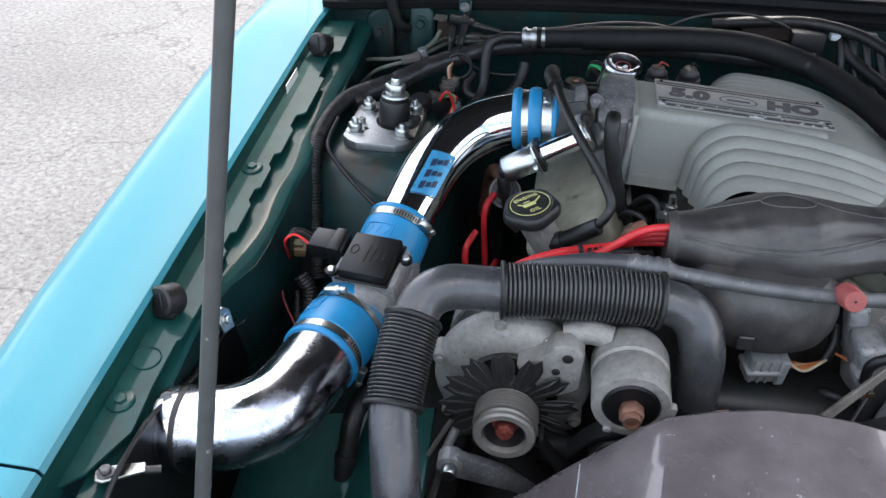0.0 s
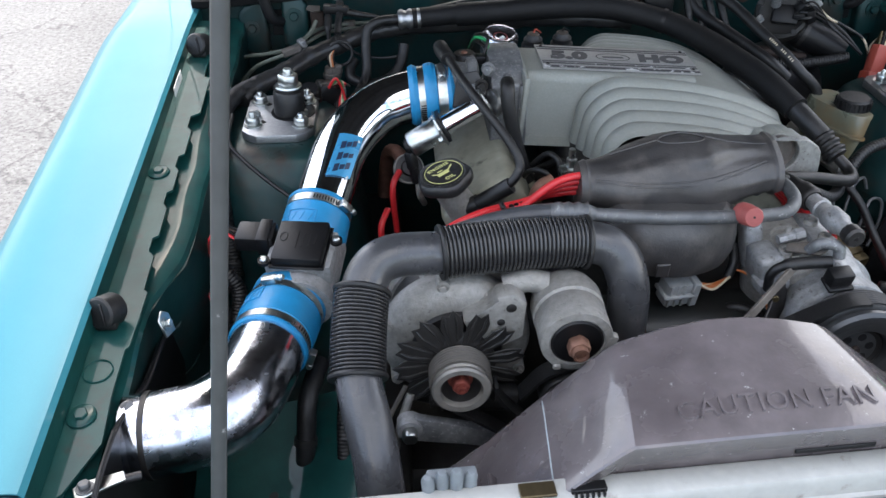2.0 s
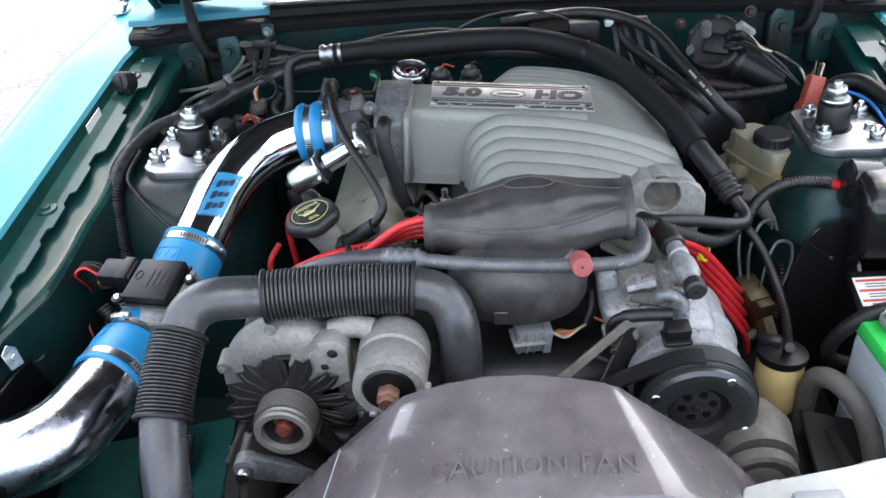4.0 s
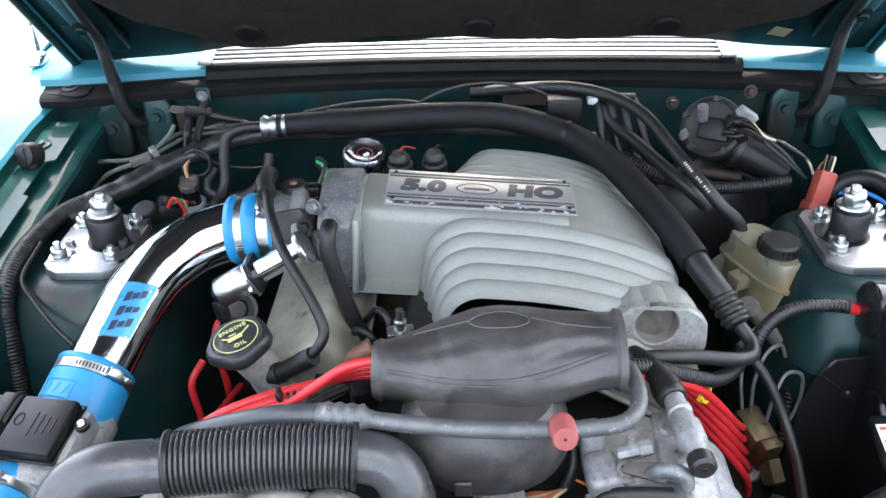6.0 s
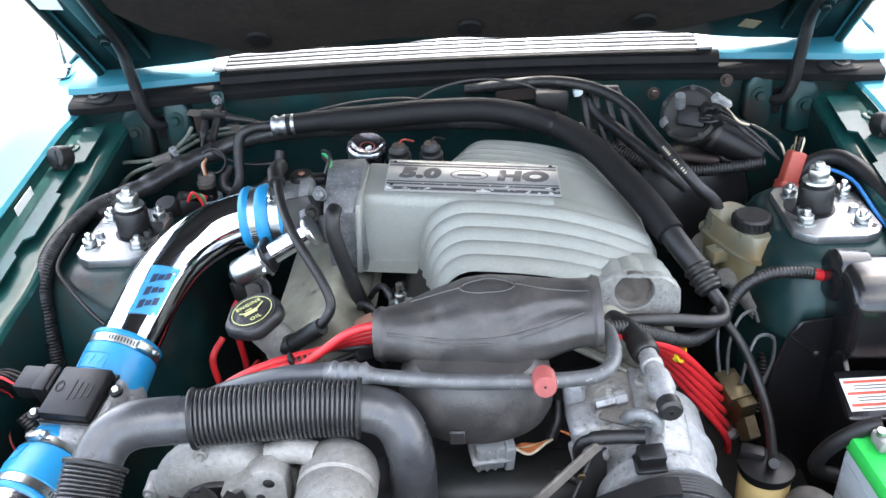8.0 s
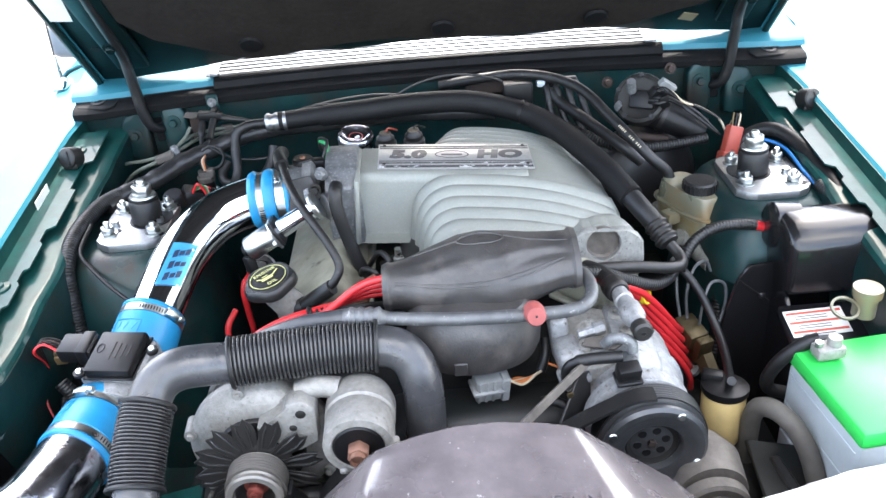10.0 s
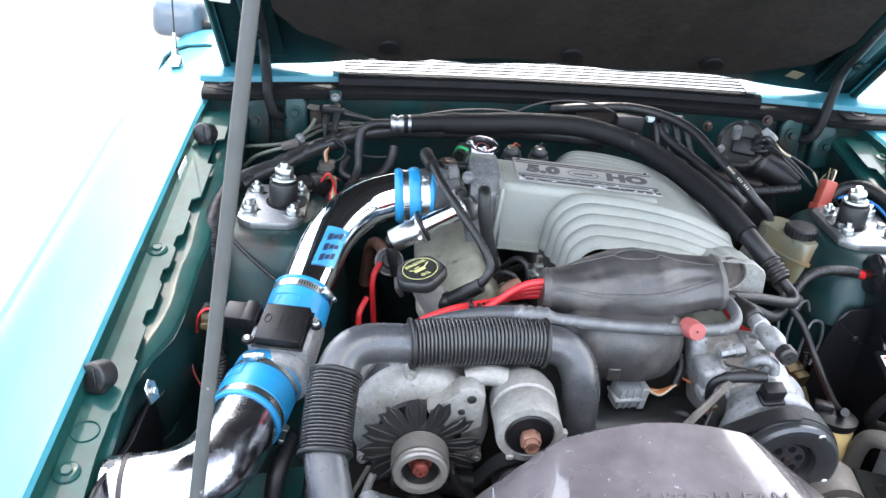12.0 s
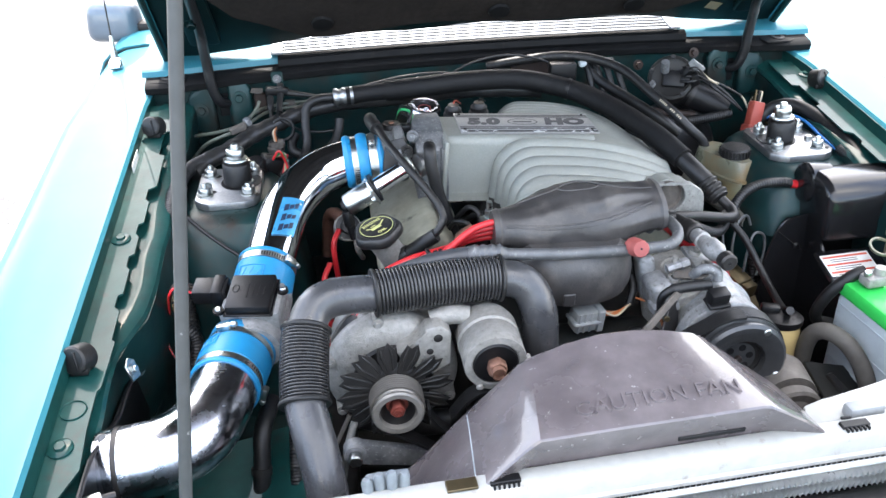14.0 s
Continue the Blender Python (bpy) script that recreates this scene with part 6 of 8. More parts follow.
wrap = [(0.0352, 0.003)] + [(0.0385 - 0.0012 * (k % 2), 0.003 - 0.00225 * k) for k in range(13)] + [(0.0352, -0.024)]
part("belt_wrap", lathe(wrap, 44, ym(AX.x, -0.512, AX.z - 0.004), False), HOSE_DUSTY, pw, "dusty brown belt wrapped on the pulley")
# Dish in dark steel colour, imitating the deep shadow inside the tan pulley.
part("shaded_pulley_dish", lathe([(0.0, -0.0105), (0.0165, -0.0105), (0.0195, -0.008), (0.0242, 0.0055)], 36, ym(AX.x, -0.514, AX.z - 0.004), False), STEEL_DARK, pw)
part("pulley_nut", hexagon(0.0115, 0.016, ym(AX.x, -0.504, AX.z - 0.004) @ pose(0, 0, 0, 0, 0, 10), 0.0155), RUST_RED, pw, "red rusted nut")
part("shaft_tip", lathe([(0, 0.0), (0.006, 0.0), (0.006, 0.014), (0.0035, 0.014), (0.003, 0.010), (0, 0.010)], 18, ym(AX.x, -0.512, AX.z - 0.004)), RUST_RED, pw)
ear = prism([(-0.03, -0.05), (0.0, -0.055), (0.026, -0.04), (0.028, 0.012), (0.012, 0.026), (-0.008, 0.022), (-0.016, 0.004), (-0.05, -0.012)], 0.03, ym(-0.222, -0.444, 0.812), 0.004, 2)
ea = part("mounting_ear", ear, CAST, alt)
part("ear_hole", lathe([(0.0, 0.0006), (0.0052, 0.0006), (0.0065, 0), (0, 0)], 18, ym(-0.213, -0.4745, 0.818), False), STEEL_DARK, ea)
part("ear_hole", lathe([(0.0, 0.0006), (0.004, 0.0006), (0.005, 0), (0, 0)], 18, ym(-0.225, -0.4745, 0.797), False), STEEL_DARK, ea)
part("lower_brace", prism([(-0.018, -0.014), (0.0, -0.02), (0.12, -0.045), (0.12, -0.015), (0.01, 0.016), (-0.012, 0.012)], 0.014, ym(-0.341, -0.497, 0.660), 0.004, 2), CAST_DARK, alt, "dark lower bracket arm")
lo = thing("pivot_bolt", "long zinc bolt through the alternator bracket", "bolt", (-0.342, -0.53, 0.675))
part("bolt_head", hexagon(0.0105, 0.014, ym(-0.341, -0.515, 0.660), 0.0), ZINC, lo)
part("bolt_collar", lathe([(0, 0), (0.0155, 0), (0.0165, -0.004), (0.0165, -0.02), (0, -0.02)], 24, ym(-0.341, -0.515, 0.660)), CAST_BRIGHT, lo)
for q, (p0, p1) in enumerate((((-0.344, -0.48, 0.705), (-0.382, -0.50, 0.625)), ((-0.338, -0.48, 0.693), (-0.356, -0.49, 0.63)))):
    t = thing("dipstick_tube", "thin pale metal tube beside the alternator", "pipe", p1, "dipstick tubes")
    part("tube", hose([p0, ((p0[0] + p1[0]) / 2 - 0.002, p0[1] - 0.01, (p0[2] + p1[2]) / 2), p1, (p1[0] - 0.02, p1[1], p1[2] - 0.1)], 0.0032 if q == 0 else 0.0058, 10), HOSE_DUSTY if q == 0 else CAST, t)
brk = thing("accessory_bracket", "cast aluminium accessory bracket arm", "bracket", (-0.22, -0.4, 0.75))
part("arm", prism([(-0.10, -0.055), (-0.05, 0.01), (0.0, 0.03), (0.06, 0.048), (0.115, 0.05), (0.13, 0.02), (0.12, -0.02), (0.05, -0.03), (0.02, -0.05)], 0.03, ym(-0.245, -0.372, 0.835), 0.006, 2), CAST, brk)
part("arm_bolt", hexagon(0.006, 0.005, ym(-0.188, -0.425, 0.843), 0.009), CAST, brk)
part("bridge", sweep(curve_points([(-0.218, -0.44, 0.826), (-0.19, -0.44, 0.833), (-0.165, -0.444, 0.83)], 6), 0.0145, 14), CAST, brk)
part("lower_arm", hose([(-0.335, -0.45, 0.68), (-0.27, -0.45, 0.655), (-0.2, -0.44, 0.64)], 0.02, 12), STEEL_DARK, brk)
# dark strut from the bolt downwards, and the hidden drive below
drive = thing("crank_pulley", "dark crank pulley below the fan shroud", "pulley", (0.0, -0.5, 0.55))
part("wheel", lathe([(0, 0.02), (0.07, 0.02), (0.08, 0.015), (0.08, -0.02), (0, -0.02)], 40, ym(0.0, -0.49, 0.56)), STEEL_DARK, drive)


def belt(pts, width, name_label):
    t = thing("drive_belt", name_label, "belt", pts[0], "drive belts")
    rows = []
    for p in even(curve_points(pts, 8), 0.006):
        rows.append([p + Vector((0, -width / 2, 0)), p + Vector((0, width / 2, 0))])
    part("band", sheet(rows, 0.004), RUBBER, t)


belt([(-0.236, -0.512, 0.735), (-0.235, -0.512, 0.722), (-0.215, -0.512, 0.69), (-0.15, -0.512, 0.62), (-0.07, -0.512, 0.545)], 0.024, "black ribbed drive belt off the alternator")
belt([(-0.314, -0.512, 0.72), (-0.29, -0.512, 0.70), (-0.23, -0.512, 0.655), (-0.1, -0.512, 0.54)], 0.024, "black ribbed drive belt off the alternator")

# tensioner
ten = thing("belt_tensioner", "grey cast belt tensioner drum with a rusty bolt", "tensioner", (-0.141, -0.47, 0.76))
TX, TZ = -0.141, 0.80
part("drum", lathe([(0.0, 0.0), (0.0315, 0.0), (0.0335, 0.002), (0.0425, 0.001), (0.0435, -0.002), (0.0435, -0.044), (0.0415, -0.047), (0.0445, -0.05), (0.0445, -0.076), (0.04, -0.09), (0, -0.09)], 48, ym(TX, -0.520, TZ)), CAST, ten)
part("drum_face", lathe([(0.0, 0.0025), (0.029, 0.0025), (0.0315, 0.0005)], 40, ym(TX, -0.520, TZ), False), PLASTIC, ten, "black recessed drum face")
tbolt = part("tensioner_bolt", hexagon(0.0142, 0.016, ym(TX, -0.522, TZ) @ pose(0, 0, 0, 0, 0, 20), 0.0), RUST, ten, "rusty hexagon bolt")
part("bolt_socket", lathe([(0.0095, 0.0), (0.0095, 0.008), (0.0075, 0.008), (0.007, 0.003), (0, 0.003)], 24, ym(TX, -0.538, TZ), False), RUST, tbolt)
part("stop_tab", box(0.014, 0.012, 0.02, pose(TX + 0.041, -0.516, TZ - 0.004, 0, 12, 0), 0.003, 2), CAST, ten)
part("drum_lug", box(0.01, 0.006, 0.008, pose(TX - 0.022, -0.5215, TZ - 0.036), 0.002, 1), CAST, ten)
belt([(-0.2, -0.50, 0.70), (-0.17, -0.50, 0.735), (-0.13, -0.50, 0.745), (-0.09, -0.50, 0.73)], 0.026, "black ribbed drive belt on the idler")
idl = thing("idler_pulley", "dark smooth idler pulley under the tensioner", "pulley", (-0.15, -0.5, 0.69))
part("wheel", lathe([(0, 0.01), (0.025, 0.01), (0.03, 0.014), (0.036, 0.014), (0.038, 0.01), (0.038, -0.014), (0, -0.014)], 36, ym(-0.14, -0.50, 0.70)), STEEL_DARK, idl)

# ---------- compressor ----------
comp = thing("compressor", "bright cast air-conditioning compressor with a black clutch pulley", "compressor", (0.212, -0.45, 0.72))
CX, CZ, CY = 0.2225, 0.7405, -0.5025     # clutch axis, and the plane of its face
part("clutch_pulley", lathe([(0.029, -0.012), (0.031, -0.001), (0.033, 0.0005), (0.0415, 0.0015), (0.044, 0.004), (0.0525, 0.0045), (0.0565, 0.001), (0.0565, -0.004), (0.0535, -0.006), (0.0535, -0.009), (0.0585, -0.011), (0.0585, -0.014), (0.0565, -0.016), (0.0585, -0.018), (0.0565, -0.020), (0.0585, -0.022), (0.0585, -0.040), (0.054, -0.046), (0.024, -0.046)], 52, ym(CX, CY, CZ) @ Matrix.Diagonal((1.2, 1.2, 1, 1))), CLUTCH, comp, "worn grey clutch pulley")
part("belt_wrap", lathe([(0.0625, -0.013)] + [(0.0655 - 0.0012 * (k % 2), -0.0135 - 0.0022 * k) for k in range(13)] + [(0.0625, -0.0415)], 52, ym(CX, CY, CZ) @ Matrix.Diagonal((1.1, 1.1, 1, 1)), False), RUBBER, comp, "black ribbed belt round the pulley")
part("clutch_plate", lathe([(0, -0.0125), (0.022, -0.0125), (0.027, -0.009), (0.031, -0.011)], 40, ym(CX, CY, CZ) @ Matrix.Diagonal((1.2, 1.2, 1, 1)), False), STEEL_DARK, comp)
for k in range(4):
    a = radians(60 + 92 * k)
    part("clutch_rivet", lathe([(0, 0.0025), (0.0045, 0.002), (0.0056, 0)], 16, ym(CX + 0.0605 * math.cos(a), CY - 0.0042, CZ + 0.0605 * math.sin(a)), False), ZINC, comp)
for k in range(6):
    a = radians(60 * k + 12)
    part("clutch_hole", lathe([(0, 0.0006), (0.0042, 0.0006), (0.0046, 0), (0, 0)], 14, ym(CX + 0.0185 * math.cos(a), CY + 0.0122, CZ + 0.0185 * math.sin(a)) @ Matrix.Diagonal((1.3, 1.3, 1, 1)), False), PLASTIC, comp)
part("clutch_nut", hexagon(0.006, 0.006, ym(CX, CY + 0.0125, CZ), 0.0), RUST_DARK, comp)
part("clutch_coil", lathe([(0.047, 0), (0.05, -0.002), (0.05, -0.022), (0.046, -0.026)], 44, ym(CX - 0.006, CY + 0.046, CZ + 0.002) @ Matrix.Diagonal((1.42, 1.42, 1, 1))), CAST_BRIGHT, comp, "worn bright clutch coil")
part("front_head", lathe([(0.05, 0.0), (0.057, -0.006), (0.059, -0.05), (0.063, -0.054), (0.063, -0.062), (0.059, -0.066), (0.059, -0.13), (0.05, -0.145), (0, -0.145)], 48, ym(CX - 0.002, CY + 0.066, CZ) @ Matrix.Diagonal((1.14, 1.14, 0.9, 1))), CAST_BRIGHT, comp)
hd = along((0.176, -0.352, 0.785), (-0.22, -0.12, 1))
part("rear_head", lathe([(0.055, -0.08), (0.055, 0.016), (0.053, 0.021), (0.046, 0.024), (0.045, 0.036), (0.04, 0.041), (0.018, 0.043), (0.016, 0.04), (0, 0.04)], 48, hd), CAST, comp, "round dull cast rear head")
part("body_web", box(0.05, 0.075, 0.06, pose(0.224, -0.392, 0.789, 6, 18, 0), 0.014, 3), CAST_BRIGHT, comp, "cast web over the body")
mh = part("manifold_block", merge(box(0.034, 0.085, 0.016, pose(0.207, -0.362, 0.828, 3, 8, 0), 0.005, 2), box(0.036, 0.05, 0.046, pose(0.137, -0.382, 0.80, 0, -10, 6), 0.009, 3), box(0.026, 0.03, 0.065, pose(0.129, -0.345, 0.807, -12, -6, 6), 0.007, 3)), CAST_BRIGHT, comp, "bright cast hose manifold")
part("block_step", box(0.042, 0.03, 0.016, pose(0.139, -0.402, 0.785, 0, -10, 6), 0.004, 2), CAST_BRIGHT, mh)
part("discharge_tube", lathe([(0.0, 0), (0.0115, 0), (0.0115, 0.018), (0.0135, 0.02), (0.0135, 0.028), (0.0115, 0.03), (0.0125, 0.042), (0.0155, 0.048), (0.0155, 0.07), (0.0115, 0.078), (0.0105, 0.098), (0, 0.098)], 24, along((0.215, -0.316, 0.855), (0.07, -0.98, 0.07))), CAST_BRIGHT, mh, "bright stepped discharge tube")
cap_m = along((0.2215, -0.41, 0.8625), (0.05, -0.98, 0.05))
tc_ = part("tube_cap", lathe([(0, 0.017), (0.0105, 0.017), (0.0135, 0.014), (0.0135, 0.0), (0, 0)], 12, cap_m), STEEL_DARK, mh, "dark knurled valve cap")
part("cap_dimple", lathe([(0, 0.0176), (0.0025, 0.0176), (0.003, 0.017)], 12, cap_m, False), PLASTIC, tc_)
part("pressure_switch", lathe([(0, 0.036), (0.0085, 0.036), (0.0085, 0.024), (0.0065, 0.022), (0.0065, 0), (0, 0)], 6, along((0.148, -0.378, 0.834), (0.95, 0.15, 0.14))), CAST_BRIGHT, mh)
part("switch_nipple", lathe([(0, 0.012), (0.0035, 0.012), (0.004, 0), (0, 0)], 12, pose(0.163, -0.37, 0.838)), CAST, mh)
for x, y, z in ((0.204, -0.346, 0.836), (0.209, -0.382, 0.834), (0.155, -0.390, 0.820)):
    part("socket_bolt", lathe([(0, 0.003), (0.0042, 0.003), (0.0046, 0.0075), (0.0082, 0.0075), (0.0092, 0.006), (0.0092, 0), (0.0125, -0.001), (0.0125, -0.003), (0, -0.003)], 22, pose(x, y, z, 4, 4, 0)), CAST, mh)
part("hose_end", hose([(0.213, -0.31, 0.855), (0.208, -0.29, 0.856), (0.198, -0.262, 0.853), (0.186, -0.235, 0.845)], 0.0135, 14), RUBBER, comp, "black hose end")
part("ferrule", lathe([(0.0165, -0.012), (0.0175, -0.004), (0.0165, 0.0), (0.0175, 0.004), (0.0165, 0.012), (0.0145, 0.014)], 16, along((0.212, -0.306, 0.855), (0.2, -0.95, 0))), STEEL_DARK, comp)
part("cable_bracket", prism([(-0.03, -0.006), (0.012, -0.010), (0.022, 0.0), (0.016, 0.012), (-0.006, 0.010), (-0.028, 0.006)], 0.0045, pose(0.18, -0.404, 0.834, 18, -6, -20), 0.0015, 2), RUST_TAN, comp, "grimy bracket plate")
part("cable_clamp", sweep(curve_points([(0.178, -0.405, 0.834), (0.184, -0.412, 0.848), (0.197, -0.416, 0.851), (0.209, -0.418, 0.845), (0.211, -0.42, 0.832)], 5), 0.0075, 12), CAST_DARK, comp, "dark round cable clamp")
part("coil_plug", merge(box(0.03, 0.02, 0.026, pose(0.198, -0.452, 0.824, 14, 0, 6), 0.003, 2), box(0.034, 0.024, 0.006, pose(0.198, -0.453, 0.816, 14, 0, 6), 0.0015, 1)), PLASTIC, comp, "black clutch coil plug")
part("coil_lead", hose([(0.126, -0.424, 0.79), (0.124, -0.427, 0.815), (0.136, -0.429, 0.829), (0.165, -0.43, 0.833), (0.195, -0.432, 0.834)], lambda s, t: 0.0062 + 0.0018 * (s > 0.45 * t), 12), RUBBER, comp)
br = thing("brace_bar", "flat grimy steel brace bar beside the compressor", "bracket", (0.1, -0.46, 0.79))
b0, b1 = Vector((0.157, -0.424, 0.829)), Vector((0.056, -0.512, 0.804))
part("bar", box(0.005, 0.012, (b1 - b0).length, along((b0 + b1) / 2, b1 - b0) @ pose(0, 0, 0, 0, 0, 20), 0.0012, 1), RUST_TAN, br)
part("plate", prism([(-0.05, -0.05), (0.04, -0.045), (0.05, 0.02), (0.03, 0.03)], 0.004, Matrix.Translation((0.122, -0.442, 0.775)) @ Euler((radians(80), 0, radians(42))).to_matrix().to_4x4(), 0.001, 1), STEEL_DARK, br)
part("bar_bolt", hexagon(0.005, 0.004, ym(0.126, -0.447, 0.793), 0.0), BRASS, br)
belt([(0.225, -0.482, 0.8135), (0.2, -0.482, 0.812), (0.17, -0.482, 0.8), (0.12, -0.482, 0.772), (0.05, -0.482, 0.725)], 0.024, "black ribbed drive belt off the compressor")
pump = thing("steering_pump", "dusty brown power steering pump below the compressor", "pump", (0.27, -0.53, 0.68))
part("pump_wheel", lathe([(0, 0.01), (0.02, 0.01), (0.03, 0.004), (0.042, 0.006), (0.047, 0.003), (0.047, -0.012), (0, -0.012)], 44, ym(0.292, -0.545, 0.668)), RUST_TAN, pump)
part("pump_body", lathe([(0.046, 0), (0.052, -0.05), (0.04, -0.08), (0, -0.08)], 36, ym(0.295, -0.525, 0.675)), RUST_TAN, pump)

# ---------- fan shroud ----------
sh = thing("fan_shroud", "faded brown-grey plastic fan shroud with raised lettering", "fan shroud", (0, -0.65, 0.72))
REAR = [(-0.310, 0.655), (-0.293, 0.668), (-0.25, 0.7095), (-0.20, 0.765), (-0.16, 0.806), (-0.126, 0.841), (-0.112, 0.851), (-0.066, 0.868), (-0.02, 0.8775), (0.02, 0.8785), (0.06, 0.874), (0.098, 0.8655), (0.114, 0.8585), (0.147, 0.831), (0.185, 0.80), (0.225, 0.768), (0.265, 0.722), (0.29, 0.69)]
FRONT = [(-0.33, 0.655), (-0.305, 0.675), (-0.258, 0.724), (-0.212, 0.773), (-0.172, 0.812), (-0.143, 0.839), (-0.130, 0.8478), (-0.07, 0.8485), (-0.02, 0.849), (0.02, 0.849), (0.08, 0.849), (0.137, 0.849), (0.147, 0.8468), (0.17, 0.833), (0.197, 0.816), (0.222, 0.797), (0.255, 0.76), (0.285, 0.715)]
rows = []
for i, ((xr, zr), (xf, zf)) in enumerate(zip(REAR, FRONT)):
    row = [Vector((xr, -0.575, zr - 0.03)), Vector((xr, -0.578, zr - 0.004)), Vector((xr, -0.584, zr))]
    for k in range(1, 8):
        u = k / 8
        row.append(Vector((xr + (xf - xr) * u, -0.584 - 0.137 * u + 0.045 * (xf + xr) / 2 * u, zr + (zf - zr) * u + 0.0015 * math.sin(math.pi * u))))
    yf = -0.721 + 0.045 * xf
    row += [Vector((xf, yf + 0.002, zf)), Vector((xf, yf, zf - 0.0006)), Vector((xf, yf - 0.0018, zf - 0.003)), Vector((xf, yf + 0.008, zf - 0.028)), Vector((xf, yf + 0.018, min(zf - 0.05, 0.796))), Vector((xf, yf + 0.0185, min(zf - 0.055, 0.765)))]
    rows.append(row)
part("shroud_shell", sheet(rows, 0.003), SHROUD, sh, sharp=24)

def on_shroud(x, y):
    """Height of the shroud's top at a place in plan."""
    u = (y + 0.584) / (-0.137 + 0.045 * x)
    xs = [r[0] + (f[0] - r[0]) * u for r, f in zip(REAR, FRONT)]
    zs = [r[1] + (f[1] - r[1]) * u for r, f in zip(REAR, FRONT)]
    return float(np.interp(x, xs, zs)) + 0.0015 * math.sin(math.pi * u)


words = letters("CAUTION FAN", 0.031, Matrix.Diagonal((0.93, 1, 1, 1)), 0.0028, 0.0, 1.06, 0.0)
for v in words.verts:
    x, y = 0.020 + v.co.x, -0.689 + v.co.y * 0.95 + 0.045 * v.co.x
    v.co = Vector((x, y, on_shroud(x, y) + v.co.z + 0.0003))
bmesh.ops.triangulate(words, faces=words.faces[:])
part("lettering", words, SHROUD, sh, "raised moulded lettering", sharp=20)
for x in (-0.272, -0.252):
    part("stiffener", box(0.004, 0.05, 0.02, pose(x, -0.672, 0.722, 0, -40, 0), 0.0015, 1), SHROUD, sh)
part("mould_seam", sweep([Vector((x, y, on_shroud(x, y) + 0.0003)) for x, y in ((-0.192, -0.588), (-0.194, -0.62), (-0.197, -0.66), (-0.2, -0.7), (-0.201, -0.72))], 0.0008, 6), CASE, sh)
part("front_slot", box(0.085, 0.003, 0.006, pose(0.085, -0.7035, 0.803, 0, 0, 2.6), 0.001, 1), PLASTIC, sh, "dark slot in the front edge")
# red fan glimpsed below
fan = thing("cooling_fan", "red cooling fan behind the shroud", "fan", (-0.02, -0.6, 0.55))
for k in range(5):
    a = 72 * k + 40
    part("blade", box(0.07, 0.15, 0.004, ym(0.0, -0.60, 0.56) @ pose(0, 0, 0, 0, 0, a) @ pose(0, 0.12, 0, 0, 25, 0), 0.001, 1), RED, fan)
part("hub", lathe([(0, 0.02), (0.05, 0.02), (0.06, 0.01), (0.06, -0.02), (0, -0.02)], 32, ym(0, -0.60, 0.56)), STEEL_DARK, fan)

# sensor connector in the valley
gc = thing("harness_connector", "grey harness connector with orange wires", "connector", (0.035, -0.37, 0.74))
gm_ = pose(0.026, -0.372, 0.757, 6, 4, 12)
shell_ = part("connector_shell", box(0.044, 0.028, 0.036, gm_ @ pose(0.002, 0, -0.001), 0.003, 2), PLASTIC_GREY, gc)
part("shell_flange", box(0.05, 0.034, 0.007, gm_ @ pose(0, -0.002, -0.001), 0.002, 1), PLASTIC_GREY, shell_)
part("end_collar", box(0.012, 0.034, 0.04, gm_ @ pose(0.021, -0.001, 0), 0.002, 1), PLASTIC_GREY, shell_)
for q in range(3):
    part("ridge", box(0.004, 0.004, 0.036, gm_ @ pose(-0.016 + 0.01 * q, -0.0145, 0), 0.001, 1), PLASTIC_GREY, shell_)
for k in range(7):
    s0 = gm_ @ Vector((0.026, -0.012 + 0.004 * k, 0.014 - 0.005 * k))
    part("connector_wire", hose([s0, s0 + Vector((0.018, -0.004, -0.006 + 0.003 * k)), s0 + Vector((0.038, 0.004, 0.004)), (0.105, -0.36, 0.765)], 0.0017, 7), COPPER if k % 4 else WIRE_PALE, gc)
part("taped_tail", hose([(0.10, -0.362, 0.765), (0.108, -0.352, 0.785), (0.11, -0.335, 0.80)], 0.007, 10), RUBBER, gc)
for k in range(2):
    part("loose_wire", hose([(0.11, -0.358, 0.775), (0.128, -0.365, 0.768), (0.142, -0.382, 0.752 + 0.006 * k), (0.147, -0.40, 0.735)], 0.0016, 7), COPPER, gc)
part("lower_hose", hose([(0.09, -0.37, 0.71), (0.11, -0.385, 0.73), (0.14, -0.40, 0.72), (0.15, -0.41, 0.68)], 0.008, 10), RUBBER, gc)

# bits in the gap in front of the plenum
tvv = thing("fuel_valve", "small steel fuel valve stem before the plenum", "valve", (-0.085, -0.20, 0.83))
part("stem", lathe([(0.006, -0.03), (0.006, 0.0), (0.013, 0.001), (0.013, 0.006), (0.008, 0.008), (0.008, 0.02), (0.005, 0.022), (0.005, 0.036), (0, 0.036)], 12, pose(-0.088, -0.185, 0.84)), ZINC, tvv)
part("stem_collar", box(0.034, 0.018, 0.01, pose(-0.088, -0.185, 0.842, 10, 0, 10), 0.003, 2), ZINC, tvv)
mess = thing("vacuum_lines", "tangle of small black vacuum lines under the plenum", "hose", (-0.13, -0.16, 0.82))
